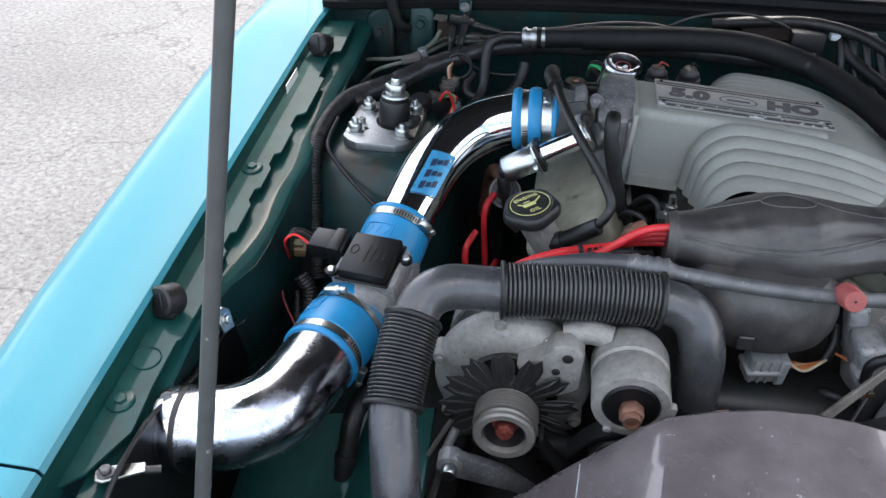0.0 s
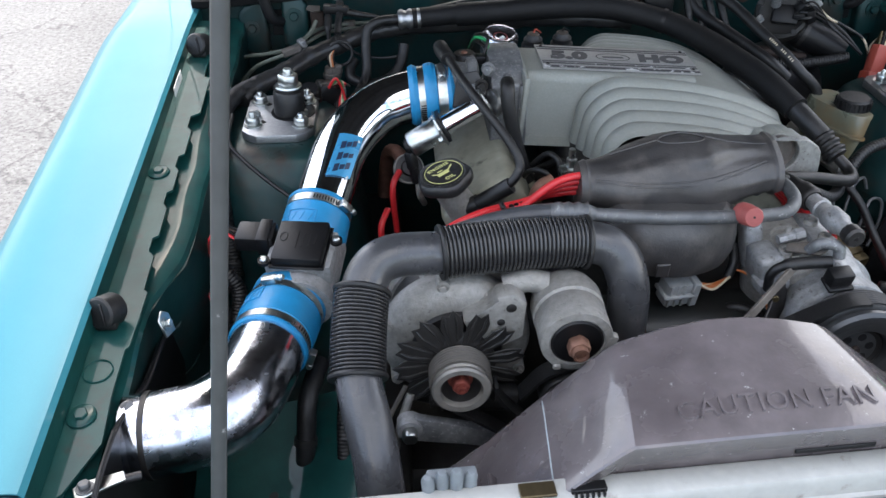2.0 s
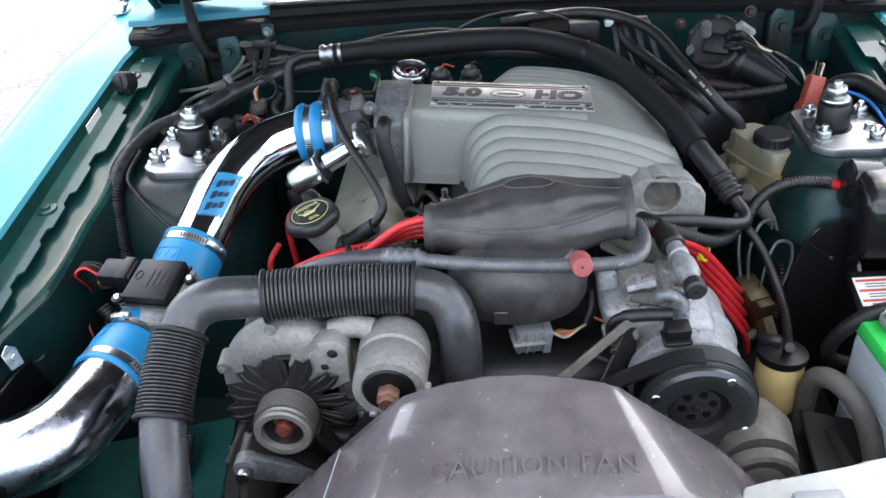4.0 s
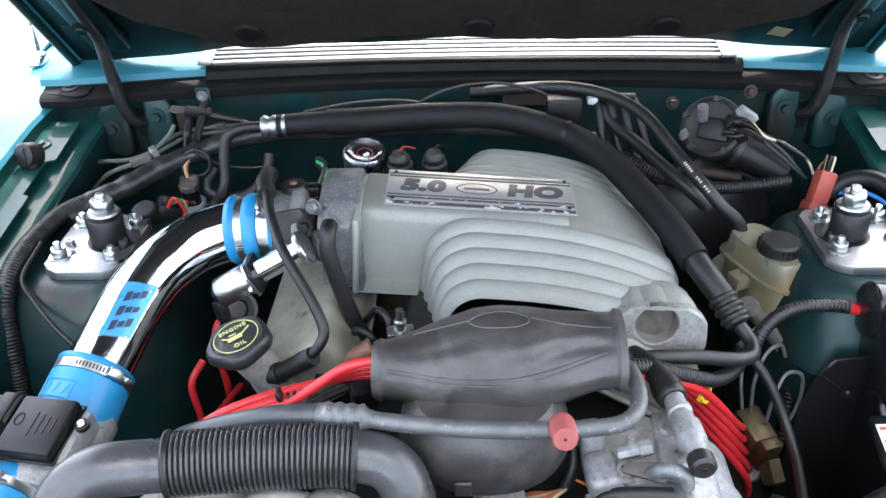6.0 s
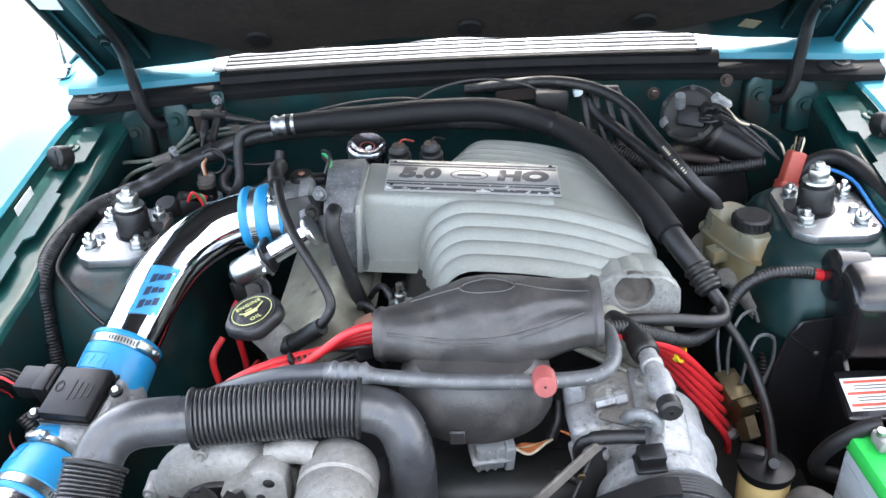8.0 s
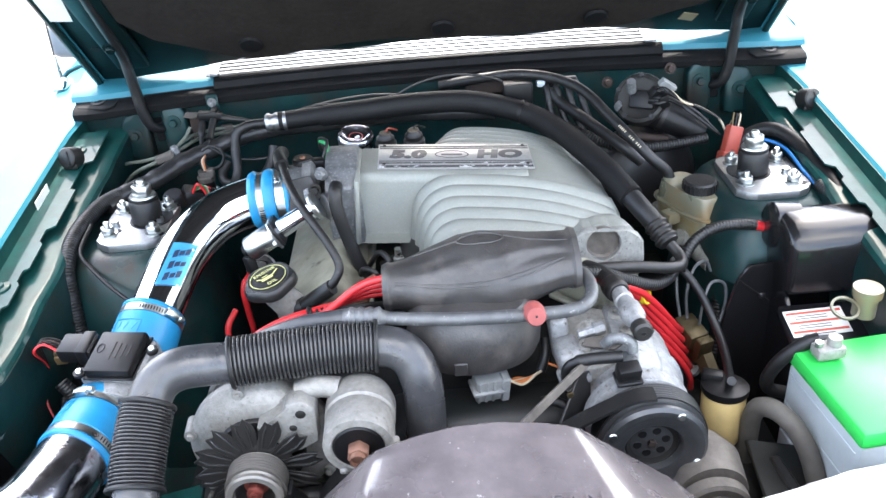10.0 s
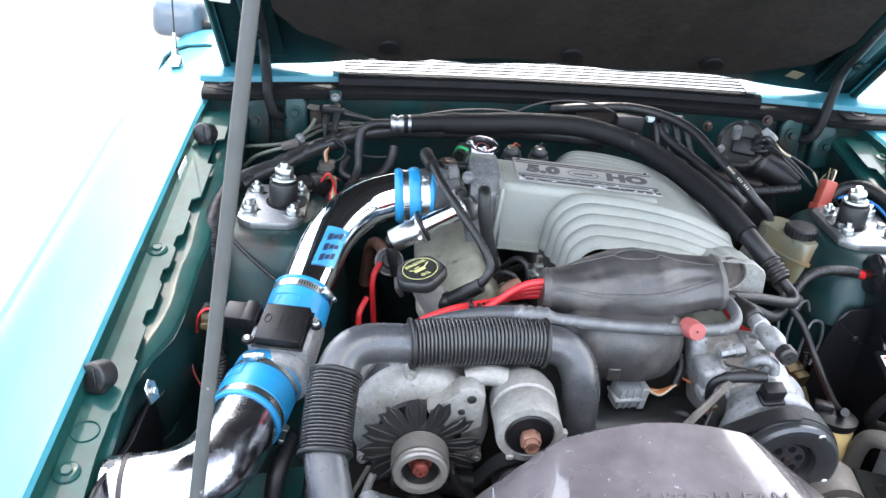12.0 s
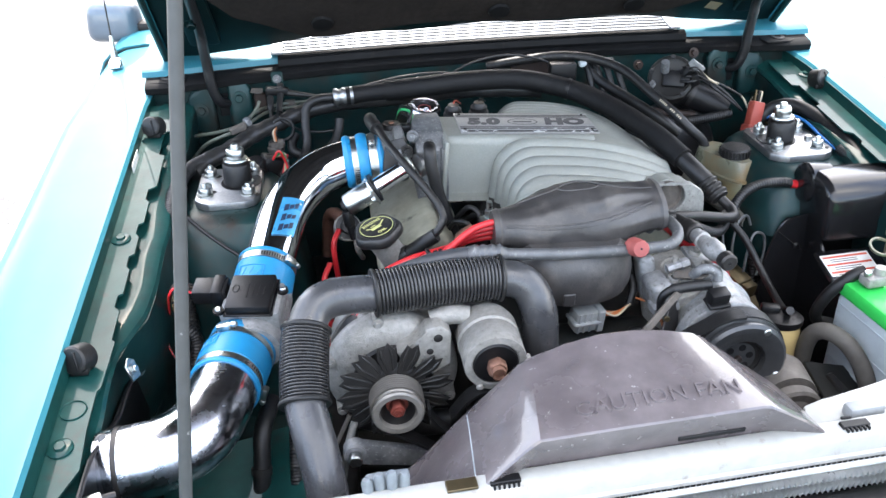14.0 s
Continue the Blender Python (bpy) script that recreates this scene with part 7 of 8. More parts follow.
for pts, r in (([(-0.155, -0.14, 0.80), (-0.145, -0.17, 0.835), (-0.125, -0.19, 0.84), (-0.115, -0.185, 0.81)], 0.004), ([(-0.14, -0.12, 0.81), (-0.12, -0.15, 0.85), (-0.105, -0.17, 0.85), (-0.10, -0.18, 0.82)], 0.0045), ([(-0.19, -0.22, 0.80), (-0.16, -0.235, 0.81), (-0.13, -0.24, 0.815), (-0.11, -0.22, 0.80)], 0.005), ([(-0.12, -0.10, 0.80), (-0.09, -0.13, 0.825), (-0.07, -0.16, 0.80)], 0.006), ([(-0.24, -0.33, 0.80), (-0.19, -0.29, 0.815), (-0.14, -0.26, 0.82), (-0.1, -0.25, 0.80)], 0.005)):
    part("line", hose(pts, r, 10), RUBBER, mess)
part("rubber_elbow", hose([(-0.15, -0.22, 0.80), (-0.14, -0.225, 0.835), (-0.12, -0.22, 0.845)], 0.011, 12), RUST, mess, "rust-stained elbow")
part("injector_plug", box(0.03, 0.022, 0.03, pose(-0.125, -0.275, 0.822, 10, 0, 20), 0.005, 2), PLASTIC, mess)


# ---------- along the firewall ----------
def line_thing(name, label, pts, r, material, group="", ribs=None, n=14, category="hose", part_name="tube"):
    t = thing(name, label, category, pts[0], group)
    if ribs:
        part(part_name, sweep(even(curve_points(pts, 10), ribs[0] / 4), ribbed(r, ribs[0], ribs[1]), n), material, t)
    else:
        part(part_name, hose(pts, r, n), material, t)
    return t


hh = thing("suction_hose", "thick black foam-sleeved hose across the firewall", "hose", (0.0, 0.22, 0.94))
part("foam_sleeve", hose([(-0.225, 0.222, 0.94), (-0.16, 0.215, 0.945), (-0.06, 0.222, 0.948), (0.05, 0.225, 0.943), (0.146, 0.198, 0.925), (0.203, 0.13, 0.912), (0.236, 0.05, 0.904), (0.263, -0.02, 0.893), (0.287, -0.08, 0.875)], 0.0205, 22), FOAM, hh, "matt black foam sleeve")
part("rubber_end", hose([(0.275, -0.052, 0.885), (0.30, -0.10, 0.863), (0.316, -0.125, 0.848)], 0.0165, 18), RUBBER, hh)
part("rubber_start", hose([(-0.305, 0.219, 0.936), (-0.25, 0.222, 0.939), (-0.21, 0.221, 0.941)], 0.0175, 18), FOAM, hh)
m = along((-0.332, 0.217, 0.9355), (1, 0.05, 0.03))
part("silver_crimp", lathe([(0.0, 0)] + [(0.0148 + (0.0028 if k % 4 in (1, 2) else 0.0), 0.002 + 0.0038 * k) for k in range(13)] + [(0.0, 0.049)], 26, m), MILLED, hh, "bright crimped ferrule")
part("zip_tie", lathe([(0.0207, -0.003), (0.0222, -0.003), (0.0222, 0.003), (0.0207, 0.003)], 28, along((0.146, 0.198, 0.925), (0.9, -0.4, -0.15)), False), PLASTIC, hh)
part("grey_crimp", lathe([(0.0, 0)] + [(0.0165 + (0.003 if k % 4 in (1, 2) else 0.0), 0.002 + 0.0033 * k) for k in range(13)] + [(0.0, 0.045)], 26, along((0.314, -0.122, 0.849), (0.42, -0.8, -0.5))), STEEL_DARK, hh, "dull crimped ferrule")
part("metal_pipe", hose([(0.332, -0.158, 0.828), (0.342, -0.178, 0.818), (0.337, -0.20, 0.816), (0.313, -0.214, 0.822), (0.26, -0.226, 0.836), (0.2, -0.242, 0.848), (0.15, -0.254, 0.853)], 0.0088, 16), STEEL_DARK, hh, "bent dull metal pipe")
part("return_bend", hose([(-0.33, 0.217, 0.936), (-0.362, 0.21, 0.936), (-0.384, 0.202, 0.925), (-0.39, 0.19, 0.895), (-0.39, 0.172, 0.86), (-0.398, 0.145, 0.842), (-0.405, 0.11, 0.845)], 0.0088, 14), RUBBER, hh, "black metal bend")
line_thing("heater_pipe", "black bent heater pipe beside the firewall", [(-0.412, 0.205, 0.868), (-0.421, 0.19, 0.855), (-0.416, 0.175, 0.843), (-0.39, 0.165, 0.838), (-0.36, 0.168, 0.84), (-0.338, 0.18, 0.852), (-0.326, 0.198, 0.872), (-0.322, 0.21, 0.892)], 0.0095, RUBBER, "heater pipes")
line_thing("conduit_hose", "black ribbed conduit beside the manifold", [(0.155, -0.285, 0.872), (0.20, -0.270, 0.858), (0.245, -0.252, 0.830), (0.29, -0.228, 0.803), (0.325, -0.192, 0.792), (0.345, -0.15, 0.79)], 0.0095, RUBBER, "", (0.005, 0.0014))
# main loom along the firewall and down the wing
loom = thing("main_loom", "thick taped black wiring loom along the firewall", "wiring", (-0.5, 0.17, 0.87))
part("trunk", hose([(-0.60, 0.06, 0.862), (-0.575, 0.10, 0.868), (-0.53, 0.14, 0.875), (-0.49, 0.18, 0.885), (-0.44, 0.215, 0.893), (-0.38, 0.24, 0.905), (-0.31, 0.25, 0.912), (-0.2, 0.25, 0.915), (-0.05, 0.25, 0.92), (0.1, 0.25, 0.91)], lambda s, t: 0.0165 + 0.0015 * math.sin(s * 160) * math.sin(s * 47), 16, 10), TAPE, loom, "wrinkled taped loom trunk")
part("wing_branch", sweep(even(curve_points([(-0.555, 0.12, 0.87), (-0.595, 0.075, 0.872), (-0.612, 0.02, 0.872), (-0.618, -0.06, 0.868), (-0.617, -0.115, 0.845), (-0.612, -0.14, 0.80), (-0.608, -0.16, 0.74), (-0.60, -0.19, 0.68)], 10), 0.0012), ribbed(0.0135, 0.005, 0.0015), 14), RUBBER, loom, "ribbed conduit branch")
line_thing("bonnet_cable", "thin black cable across the strut tower", [(-0.60, -0.02, 0.872), (-0.598, -0.09, 0.862), (-0.575, -0.12, 0.845), (-0.535, -0.155, 0.825), (-0.488, -0.185, 0.80), (-0.475, -0.2, 0.78)], 0.0032, RUBBER, n=10, category="cable")
for pts in ([(-0.627, 0.225, 0.81), (-0.625, 0.235, 0.85), (-0.616, 0.236, 0.867), (-0.57, 0.215, 0.880), (-0.53, 0.192, 0.896), (-0.505, 0.20, 0.905), (-0.486, 0.225, 0.918), (-0.478, 0.24, 0.93)], [(-0.622, 0.20, 0.832), (-0.59, 0.20, 0.862), (-0.55, 0.19, 0.882), (-0.52, 0.186, 0.893), (-0.49, 0.215, 0.902), (-0.46, 0.255, 0.903), (-0.40, 0.28, 0.90), (-0.3, 0.285, 0.897)], [(-0.515, 0.192, 0.897), (-0.49, 0.225, 0.911), (-0.462, 0.265, 0.909), (-0.40, 0.29, 0.906), (-0.3, 0.293, 0.904)]):
    line_thing("brake_line", "thin grey-green coated metal line on the firewall", pts, 0.0036, LINE, "firewall lines", n=8, category="pipe")
blk = thing("line_block", "small dusty brown junction block on the metal lines", "fitting", (-0.521, 0.185, 0.897))
part("block", box(0.034, 0.016, 0.013, pose(-0.521, 0.186, 0.896, 0, -14, 12), 0.002, 1), RUST_TAN, blk)
part("block_clip", box(0.012, 0.018, 0.015, pose(-0.503, 0.198, 0.904, 0, -14, 30), 0.002, 1), CAST_DARK, blk)
tabs = thing("firewall_tab", "rusty brown steel tab folded off the firewall", "bracket", (-0.481, 0.30, 0.9))
part("tab_plate", box(0.024, 0.010, 0.045, pose(-0.481, 0.30, 0.905), 0.002, 1), RUST_DARK, tabs)
part("tab_ear", prism([(-0.018, -0.006), (0.0, -0.011), (0.016, -0.008), (0.018, 0.01), (-0.012, 0.01)], 0.002, pose(-0.486, 0.287, 0.936, 30, 8, 10) @ Matrix.Diagonal((0.75, 0.75, 1, 1)), 0.0006, 1), RUST_TAN, tabs, "bent rusty ear")
part("tab_block", box(0.022, 0.012, 0.032, pose(-0.421, 0.287, 0.897), 0.002, 1), RUST_TAN, tabs)
sen = thing("pressure_sensor", "black cylindrical sensor with a pale collar", "sensor", (-0.453, 0.183, 0.79))
sp_ = pose(-0.453, 0.183, 0.831)
part("sensor_body", lathe([(0.0, -0.05), (0.0195, -0.05), (0.0205, -0.02), (0.0145, -0.017), (0.0145, 0.014), (0, 0.014)], 28, sp_), PLASTIC, sen)
part("collar", lathe([(0.0206, -0.022), (0.0222, -0.022), (0.0222, -0.010), (0.0212, -0.008), (0.0145, -0.012)], 28, sp_, False), CASE, sen, "pale plastic collar")
part("sensor_plug", merge(lathe([(0.0, 0.013), (0.016, 0.013), (0.017, 0.016), (0.017, 0.022), (0.014, 0.024), (0.013, 0.034), (0, 0.034)], 8, sp_), box(0.014, 0.012, 0.018, sp_ @ pose(0.012, -0.004, 0.03), 0.003, 1)), RUST_TAN, sen, "dusty grey-brown plug")
for k in range(4):
    part("sensor_wire", hose([(-0.456 + 0.003 * k, 0.182, 0.862), (-0.458 + 0.003 * k, 0.186, 0.882), (-0.452 + 0.002 * k, 0.194, 0.892), (-0.456, 0.21, 0.905), (-0.457, 0.24, 0.92)], 0.0017, 7), WIRE_PALE if k == 1 else COPPER if k == 2 else PLASTIC, sen)
part("wire_sleeve", hose([(-0.455, 0.204, 0.90), (-0.457, 0.23, 0.917), (-0.457, 0.255, 0.932)], lambda s, t: 0.004 + 0.003 * (s > 0.5 * t), 10), RUBBER, sen)
ring = [(-0.436 + 0.021 * math.cos(radians(a)), 0.192 + 0.004 * math.sin(radians(a)), 0.886 + 0.021 * math.sin(radians(a))) for a in range(100, 470, 30)]
part("wire_loop", hose([(-0.436, 0.255, 0.935), (-0.439, 0.235, 0.92), (-0.441, 0.205, 0.908)] + ring + [(-0.405, 0.2, 0.88), (-0.37, 0.21, 0.868), (-0.335, 0.215, 0.868), (-0.315, 0.22, 0.88)], 0.0028, 9), RUBBER, sen)
part("loop_sleeve", hose([(-0.436, 0.258, 0.936), (-0.439, 0.238, 0.922), (-0.44, 0.216, 0.912)], 0.0065, 10), RUBBER, sen)
clipb = thing("firewall_clip", "black wiring clip screwed to the firewall", "clip", (-0.442, 0.298, 0.94))
part("clip_plate", box(0.024, 0.006, 0.046, pose(-0.442, 0.298, 0.948), 0.003, 1), BAY_DARK, clipb)
part("clip_body", merge(box(0.046, 0.018, 0.016, pose(-0.443, 0.268, 0.940, 0, 6, 0), 0.003, 2), box(0.014, 0.03, 0.026, pose(-0.436, 0.275, 0.938), 0.004, 2)), PLASTIC, clipb)
part("clip_screw", hexagon(0.006, 0.005, along((-0.442, 0.294, 0.957), (0, -1, 0)), 0.009), CAST_DARK, clipb)
part("clip_stalk", hose([(-0.425, 0.266, 0.936), (-0.40, 0.262, 0.932), (-0.372, 0.258, 0.928), (-0.35, 0.25, 0.922)], lambda s, t: 0.0068 - 0.0045 * s / t, 10), RUBBER, clipb)
rel = thing("tower_plug", "black round plug and coloured wires behind the strut tower", "connector", (-0.475, 0.09, 0.84))
part("plug_cap", lathe([(0, 0.012), (0.016, 0.012), (0.019, 0.008), (0.019, -0.016), (0, -0.016)], 24, along((-0.485, 0.075, 0.862), (-0.1, -0.3, 1))), PLASTIC, rel)
part("plug_socket", box(0.04, 0.04, 0.04, pose(-0.46, 0.10, 0.85, 0, 20, 20), 0.008, 2), PLASTIC, rel)
for k, mt in enumerate((RED, WIRE_GREEN, WIRE_PALE, RED, PLASTIC, PLASTIC)):
    part("plug_wire", hose([(-0.455, 0.085 + 0.006 * k, 0.865), (-0.44 + 0.004 * k, 0.08 + 0.005 * k, 0.885 - 0.005 * k), (-0.43, 0.085 + 0.004 * k, 0.86), (-0.425 - 0.004 * k, 0.075, 0.83), (-0.42, 0.06 - 0.01 * k, 0.80)], 0.0024, 7), mt, rel)
# aerial-like thin cable loops above the firewall hose
for pts in ([(-0.10, 0.262, 0.945), (-0.04, 0.268, 0.972), (0.03, 0.27, 0.982), (0.10, 0.268, 0.97), (0.15, 0.262, 0.945)], [(-0.27, 0.262, 0.94), (-0.19, 0.268, 0.952), (-0.11, 0.268, 0.955), (-0.05, 0.262, 0.945)]):
    line_thing("thin_cable", "thin black cable arching before the firewall", pts, 0.0026, RUBBER, "thin cables", n=8, category="cable")
vac = thing("vacuum_box", "small black box bolted to the firewall", "box", (0.145, 0.27, 0.93))
part("box", box(0.055, 0.03, 0.045, pose(0.145, 0.245, 0.944), 0.004, 2), PLASTIC, vac)
part("strap", box(0.12, 0.035, 0.004, pose(0.11, 0.318, 0.94, 75), 0.002, 1), RUST_DARK, vac)
HT = [(0.0, 0.32, 0.945), (0.08, 0.295, 0.962), (0.15, 0.272, 0.972), (0.214, 0.245, 0.968), (0.262, 0.2, 0.955), (0.3, 0.13, 0.925), (0.33, 0.08, 0.90), (0.355, 0.06, 0.875), (0.385, 0.055, 0.845), (0.395, 0.05, 0.80)]
line_thing("vacuum_hose", "black vacuum hose curving to the brake servo", HT, 0.0095, RUBBER, "servo hoses")
line_thing("heater_hose", "black heater hose beside the firewall", [(0.205, 0.25, 0.945), (0.225, 0.225, 0.925), (0.255, 0.19, 0.91), (0.285, 0.15, 0.895), (0.32, 0.11, 0.875), (0.35, 0.10, 0.85)], 0.0105, RUBBER, "servo hoses")
line_thing("ribbed_loom", "black ribbed loom towards the brake servo", [(0.19, 0.24, 0.90), (0.25, 0.19, 0.88), (0.30, 0.16, 0.865), (0.36, 0.15, 0.855), (0.43, 0.155, 0.855), (0.485, 0.16, 0.86)], 0.0105, RUBBER, "", (0.005, 0.0015))
for k in range(4):
    line_thing("vacuum_stub", "short black vacuum stub from the tree", [(0.195 + 0.02 * k, 0.258, 0.955), (0.2 + 0.02 * k, 0.24, 0.945), (0.205 + 0.022 * k, 0.215, 0.905), (0.22 + 0.022 * k, 0.19, 0.87)], 0.0068, RUBBER, "vacuum stubs", n=10)
tree = thing("vacuum_tree", "pale plastic vacuum manifold on the firewall", "fitting", (0.215, 0.26, 0.955))
part("manifold", box(0.07, 0.014, 0.014, pose(0.225, 0.262, 0.957), 0.004, 2), PLASTIC, tree)
part("pale_end", box(0.016, 0.02, 0.012, pose(0.19, 0.255, 0.958), 0.003, 2), CASE, tree)
# wiper motor
wm = thing("wiper_motor", "dirty wiper motor with a pale plug on the firewall", "motor", (0.37, 0.25, 0.92))
wmm = along((0.372, 0.215, 0.925), (-0.35, -0.75, 0.5))
part("gear_case", lathe([(0, 0.010), (0.036, 0.010), (0.040, 0.013), (0.046, 0.010), (0.049, 0.0), (0.049, -0.02), (0.03, -0.03), (0, -0.03)], 36, wmm), GRIME_SHADE, wm)
for q in range(5):
    part("case_screw", hexagon(0.0045, 0.004, wmm @ Matrix.Rotation(radians(72 * q + 20), 4, "Z") @ pose(0.042, 0, 0.011), 0.006), RUBBER, wm)
part("case_lug", sweep([Vector((0.352, 0.205, 0.945)), Vector((0.348, 0.196, 0.968))], 0.0085, 16), CAST_DARK, wm, "pale cast lug")
part("case_corner", box(0.008, 0.016, 0.016, pose(0.328, 0.207, 0.918, 20, 30, 10), 0.003, 2), CAST_DARK, wm, "pale chipped casting corner")
part("cover_plate", merge(box(0.046, 0.034, 0.014, wmm @ pose(0.006, -0.004, 0.017), 0.004, 2), box(0.02, 0.03, 0.022, wmm @ pose(0.03, 0.006, 0.018), 0.003, 2)), PLASTIC, wm, "black switch cover")
part("pale_plug", box(0.034, 0.013, 0.015, pose(0.415, 0.195, 0.955, 20, 35, 10), 0.002, 2), PLASTIC_GREY, wm, "pale wiring plug")
part("plug_latch", box(0.022, 0.005, 0.006, pose(0.413, 0.187, 0.962, 20, 35, 10), 0.001, 1), PLASTIC_GREY, wm)
part("black_plug", merge(box(0.024, 0.016, 0.018, pose(0.392, 0.182, 0.948, 30, 20, 25), 0.002, 2), box(0.016, 0.014, 0.026, pose(0.404, 0.174, 0.934, 10, -20, 5), 0.002, 2)), PLASTIC, wm, "black wiring plugs")
for q in range(3):
    part("loose_wire", hose([(0.385 + 0.006 * q, 0.186 - 0.003 * q, 0.948 - 0.004 * q), (0.40 + 0.005 * q, 0.168, 0.962 - 0.009 * q), (0.425 + 0.004 * q, 0.175 - 0.004 * q, 0.942 - 0.006 * q), (0.442, 0.168 + 0.004 * q, 0.918 + 0.004 * q), (0.462 + 0.004 * q, 0.165, 0.902)], 0.0017, 7), PLASTIC if q != 2 else STEEL_DARK, wm)
part("motor_can", sweep([Vector((0.385, 0.22, 0.905)), Vector((0.43, 0.205, 0.885)), Vector((0.485, 0.19, 0.86))], lambda s, t: 0.031 - 0.004 * s / t, 24), PLASTIC, wm, "glossy black motor can")
part("can_band", lathe([(0.0312, -0.004), (0.0325, -0.004), (0.0325, 0.004), (0.0312, 0.004)], 28, along((0.415, 0.2105, 0.8925), (0.045, -0.015, -0.02)), False), STEEL_DARK, wm)
for q in range(2):
    part("switch_wire", hose([wmm @ Vector((0.02, -0.01 + 0.007 * q, 0.026)), wmm @ Vector((0.04, -0.012 + 0.01 * q, 0.036)), (0.43, 0.18 - 0.005 * q, 0.93 - 0.004 * q), (0.47, 0.165 - 0.004 * q, 0.905 - 0.008 * q), (0.505, 0.15, 0.868)], 0.0028, 8), RUBBER, wm)
part("lug_bolt", hexagon(0.007, 0.008, along((0.325, 0.29, 0.935), (0, -1, 0.2)), 0.011), RUST_DARK, wm)
part("lug_bolt", hexagon(0.007, 0.008, along((0.445, 0.285, 0.955), (0, -1, 0.2)), 0.011), RUST_DARK, wm)
for k in range(4):
    part("motor_wire", hose([(0.405 + 0.006 * k, 0.19, 0.945), (0.44, 0.18 - 0.004 * k, 0.93), (0.475, 0.175 + 0.003 * k, 0.912), (0.505, 0.16, 0.895), (0.515, 0.145, 0.872)], 0.0022, 7), PLASTIC if k < 3 else WIRE_PALE, wm)
part("vacuum_pipe", sweep([Vector((0.33, 0.2, 0.862)), Vector((0.42, 0.19, 0.85))], 0.0085, 12), RUST_DARK, wm, "rust-brown pipe")
rc = thing("red_connector", "brick-red wiring connector beside the brake servo", "connector", (0.51, 0.115, 0.85))
rm_ = along((0.503, 0.10, 0.83), (0.25, 0.3, 0.9), (0, 1, 0.2)) @ Matrix.Diagonal((1.0, 1.0, 1.25, 1))
part("shell", merge(box(0.026, 0.022, 0.045, rm_ @ pose(0, 0, 0.035), 0.003, 2), box(0.032, 0.028, 0.022, rm_ @ pose(0, 0, 0.008), 0.003, 2), box(0.018, 0.018, 0.03, rm_ @ pose(0, 0, -0.014), 0.003, 2)), RED_BROWN, rc)
for k in range(3):
    part("connector_wire", hose([rm_ @ Vector((-0.006 + 0.006 * k, 0, 0.056)), rm_ @ Vector((-0.006 + 0.006 * k, 0.004, 0.075)), (0.53, 0.15 + 0.01 * k, 0.87), (0.545, 0.1, 0.85)], 0.0018, 7), (BRASS, PLASTIC, WIRE_PALE)[k], rc)

# worn white print along the servo hose
hl = even(curve_points(HT, 10), 0.004)
k0 = min(range(len(hl)), key=lambda i: (hl[i] - Vector((0.33, 0.08, 0.90))).length)
prt = thing("hose_print", "worn white print on the vacuum hose", "marking", hl[k0])
for k in range(-9, 5):
    if k in (-4, -3, 1):
        continue
    p0, p1 = hl[k0 + k], hl[k0 + k + 1]
    q = along(p0, p1 - p0)
    up_ = Vector((-0.35, -0.75, 0.55)).normalized()
    tang = (p1 - p0).normalized()
    up_ = (up_ - tang * up_.dot(tang)).normalized()
    qm = Matrix((tang, up_.cross(tang), up_)).transposed().to_4x4()
    qm.translation = p0 + up_ * 0.0096
    part("print_bar", box(0.0022, 0.004, 0.0005, qm), WIRE_PALE, prt)

# ---------- brakes ----------
res = thing("brake_reservoir", "yellowed brake fluid reservoir with a ribbed black cap", "reservoir", (0.415, 0.01, 0.76))
RM = pose(0.416, 0.012, 0.8, 0, 0, 24)


def tub(w, l, z0, z1, k0=1.0, k1=1.0, n=36, e=0.55):
    rings = []
    bm = bmesh.new()
    for z, k in ((z0, k0), (z0 + (z1 - z0) * 0.15, (k0 + k1) / 2 + 0.02), (z1 - (z1 - z0) * 0.15, k1 + 0.01), (z1, k1 * 0.96)):
        ring = []
        for i in range(n):
            a = 2 * math.pi * i / n
            c, s = math.cos(a), math.sin(a)
            ring.append(bm.verts.new((w * k * math.copysign(abs(c) ** e, c), l * k * math.copysign(abs(s) ** e, s), z)))
        rings.append(ring)
    for a, b in zip(rings, rings[1:]):
        for i in range(n):
            bm.faces.new((a[i], a[(i + 1) % n], b[(i + 1) % n], b[i]))
    bm.faces.new(rings[0][::-1])
    bm.faces.new(rings[-1])
    return bm


for nm, args in (("lower_tank", (0.034, 0.066, -0.045, 0.003, 0.86, 0.95)), ("seam_rim", (0.0385, 0.0705, 0.002, 0.008)), ("upper_tank", (0.034, 0.066, 0.007, 0.04, 1.0, 0.9))):
    bm = tub(*args)
    bm.transform(RM)
    part(nm, bm, RES_AMBER if nm == "lower_tank" else RESERVOIR, res)
capm = RM @ pose(0.0, -0.018, 0.04)
rcap = part("reservoir_cap", lathe([(0, 0.018), (0.024, 0.018), (0.027, 0.015), (0.028, 0.0), (0, 0.0)], 40, capm), RUBBER, res, "ribbed black screw cap")
for k in range(24):
    a = 2 * math.pi * k / 24
    part("cap_rib", box(0.003, 0.002, 0.012, capm @ pose(0.0281 * math.cos(a), 0.0281 * math.sin(a), 0.008, 0, 0, math.degrees(a)), 0), RUBBER, rcap)
mcy = thing("master_cylinder", "dull cast brake master cylinder under its reservoir", "brake part", (0.42, -0.03, 0.73))
part("cylinder", sweep([Vector((0.38, 0.09, 0.755)), Vector((0.425, -0.05, 0.742)), Vector((0.435, -0.085, 0.738))], 0.021, 24), CAST, mcy)
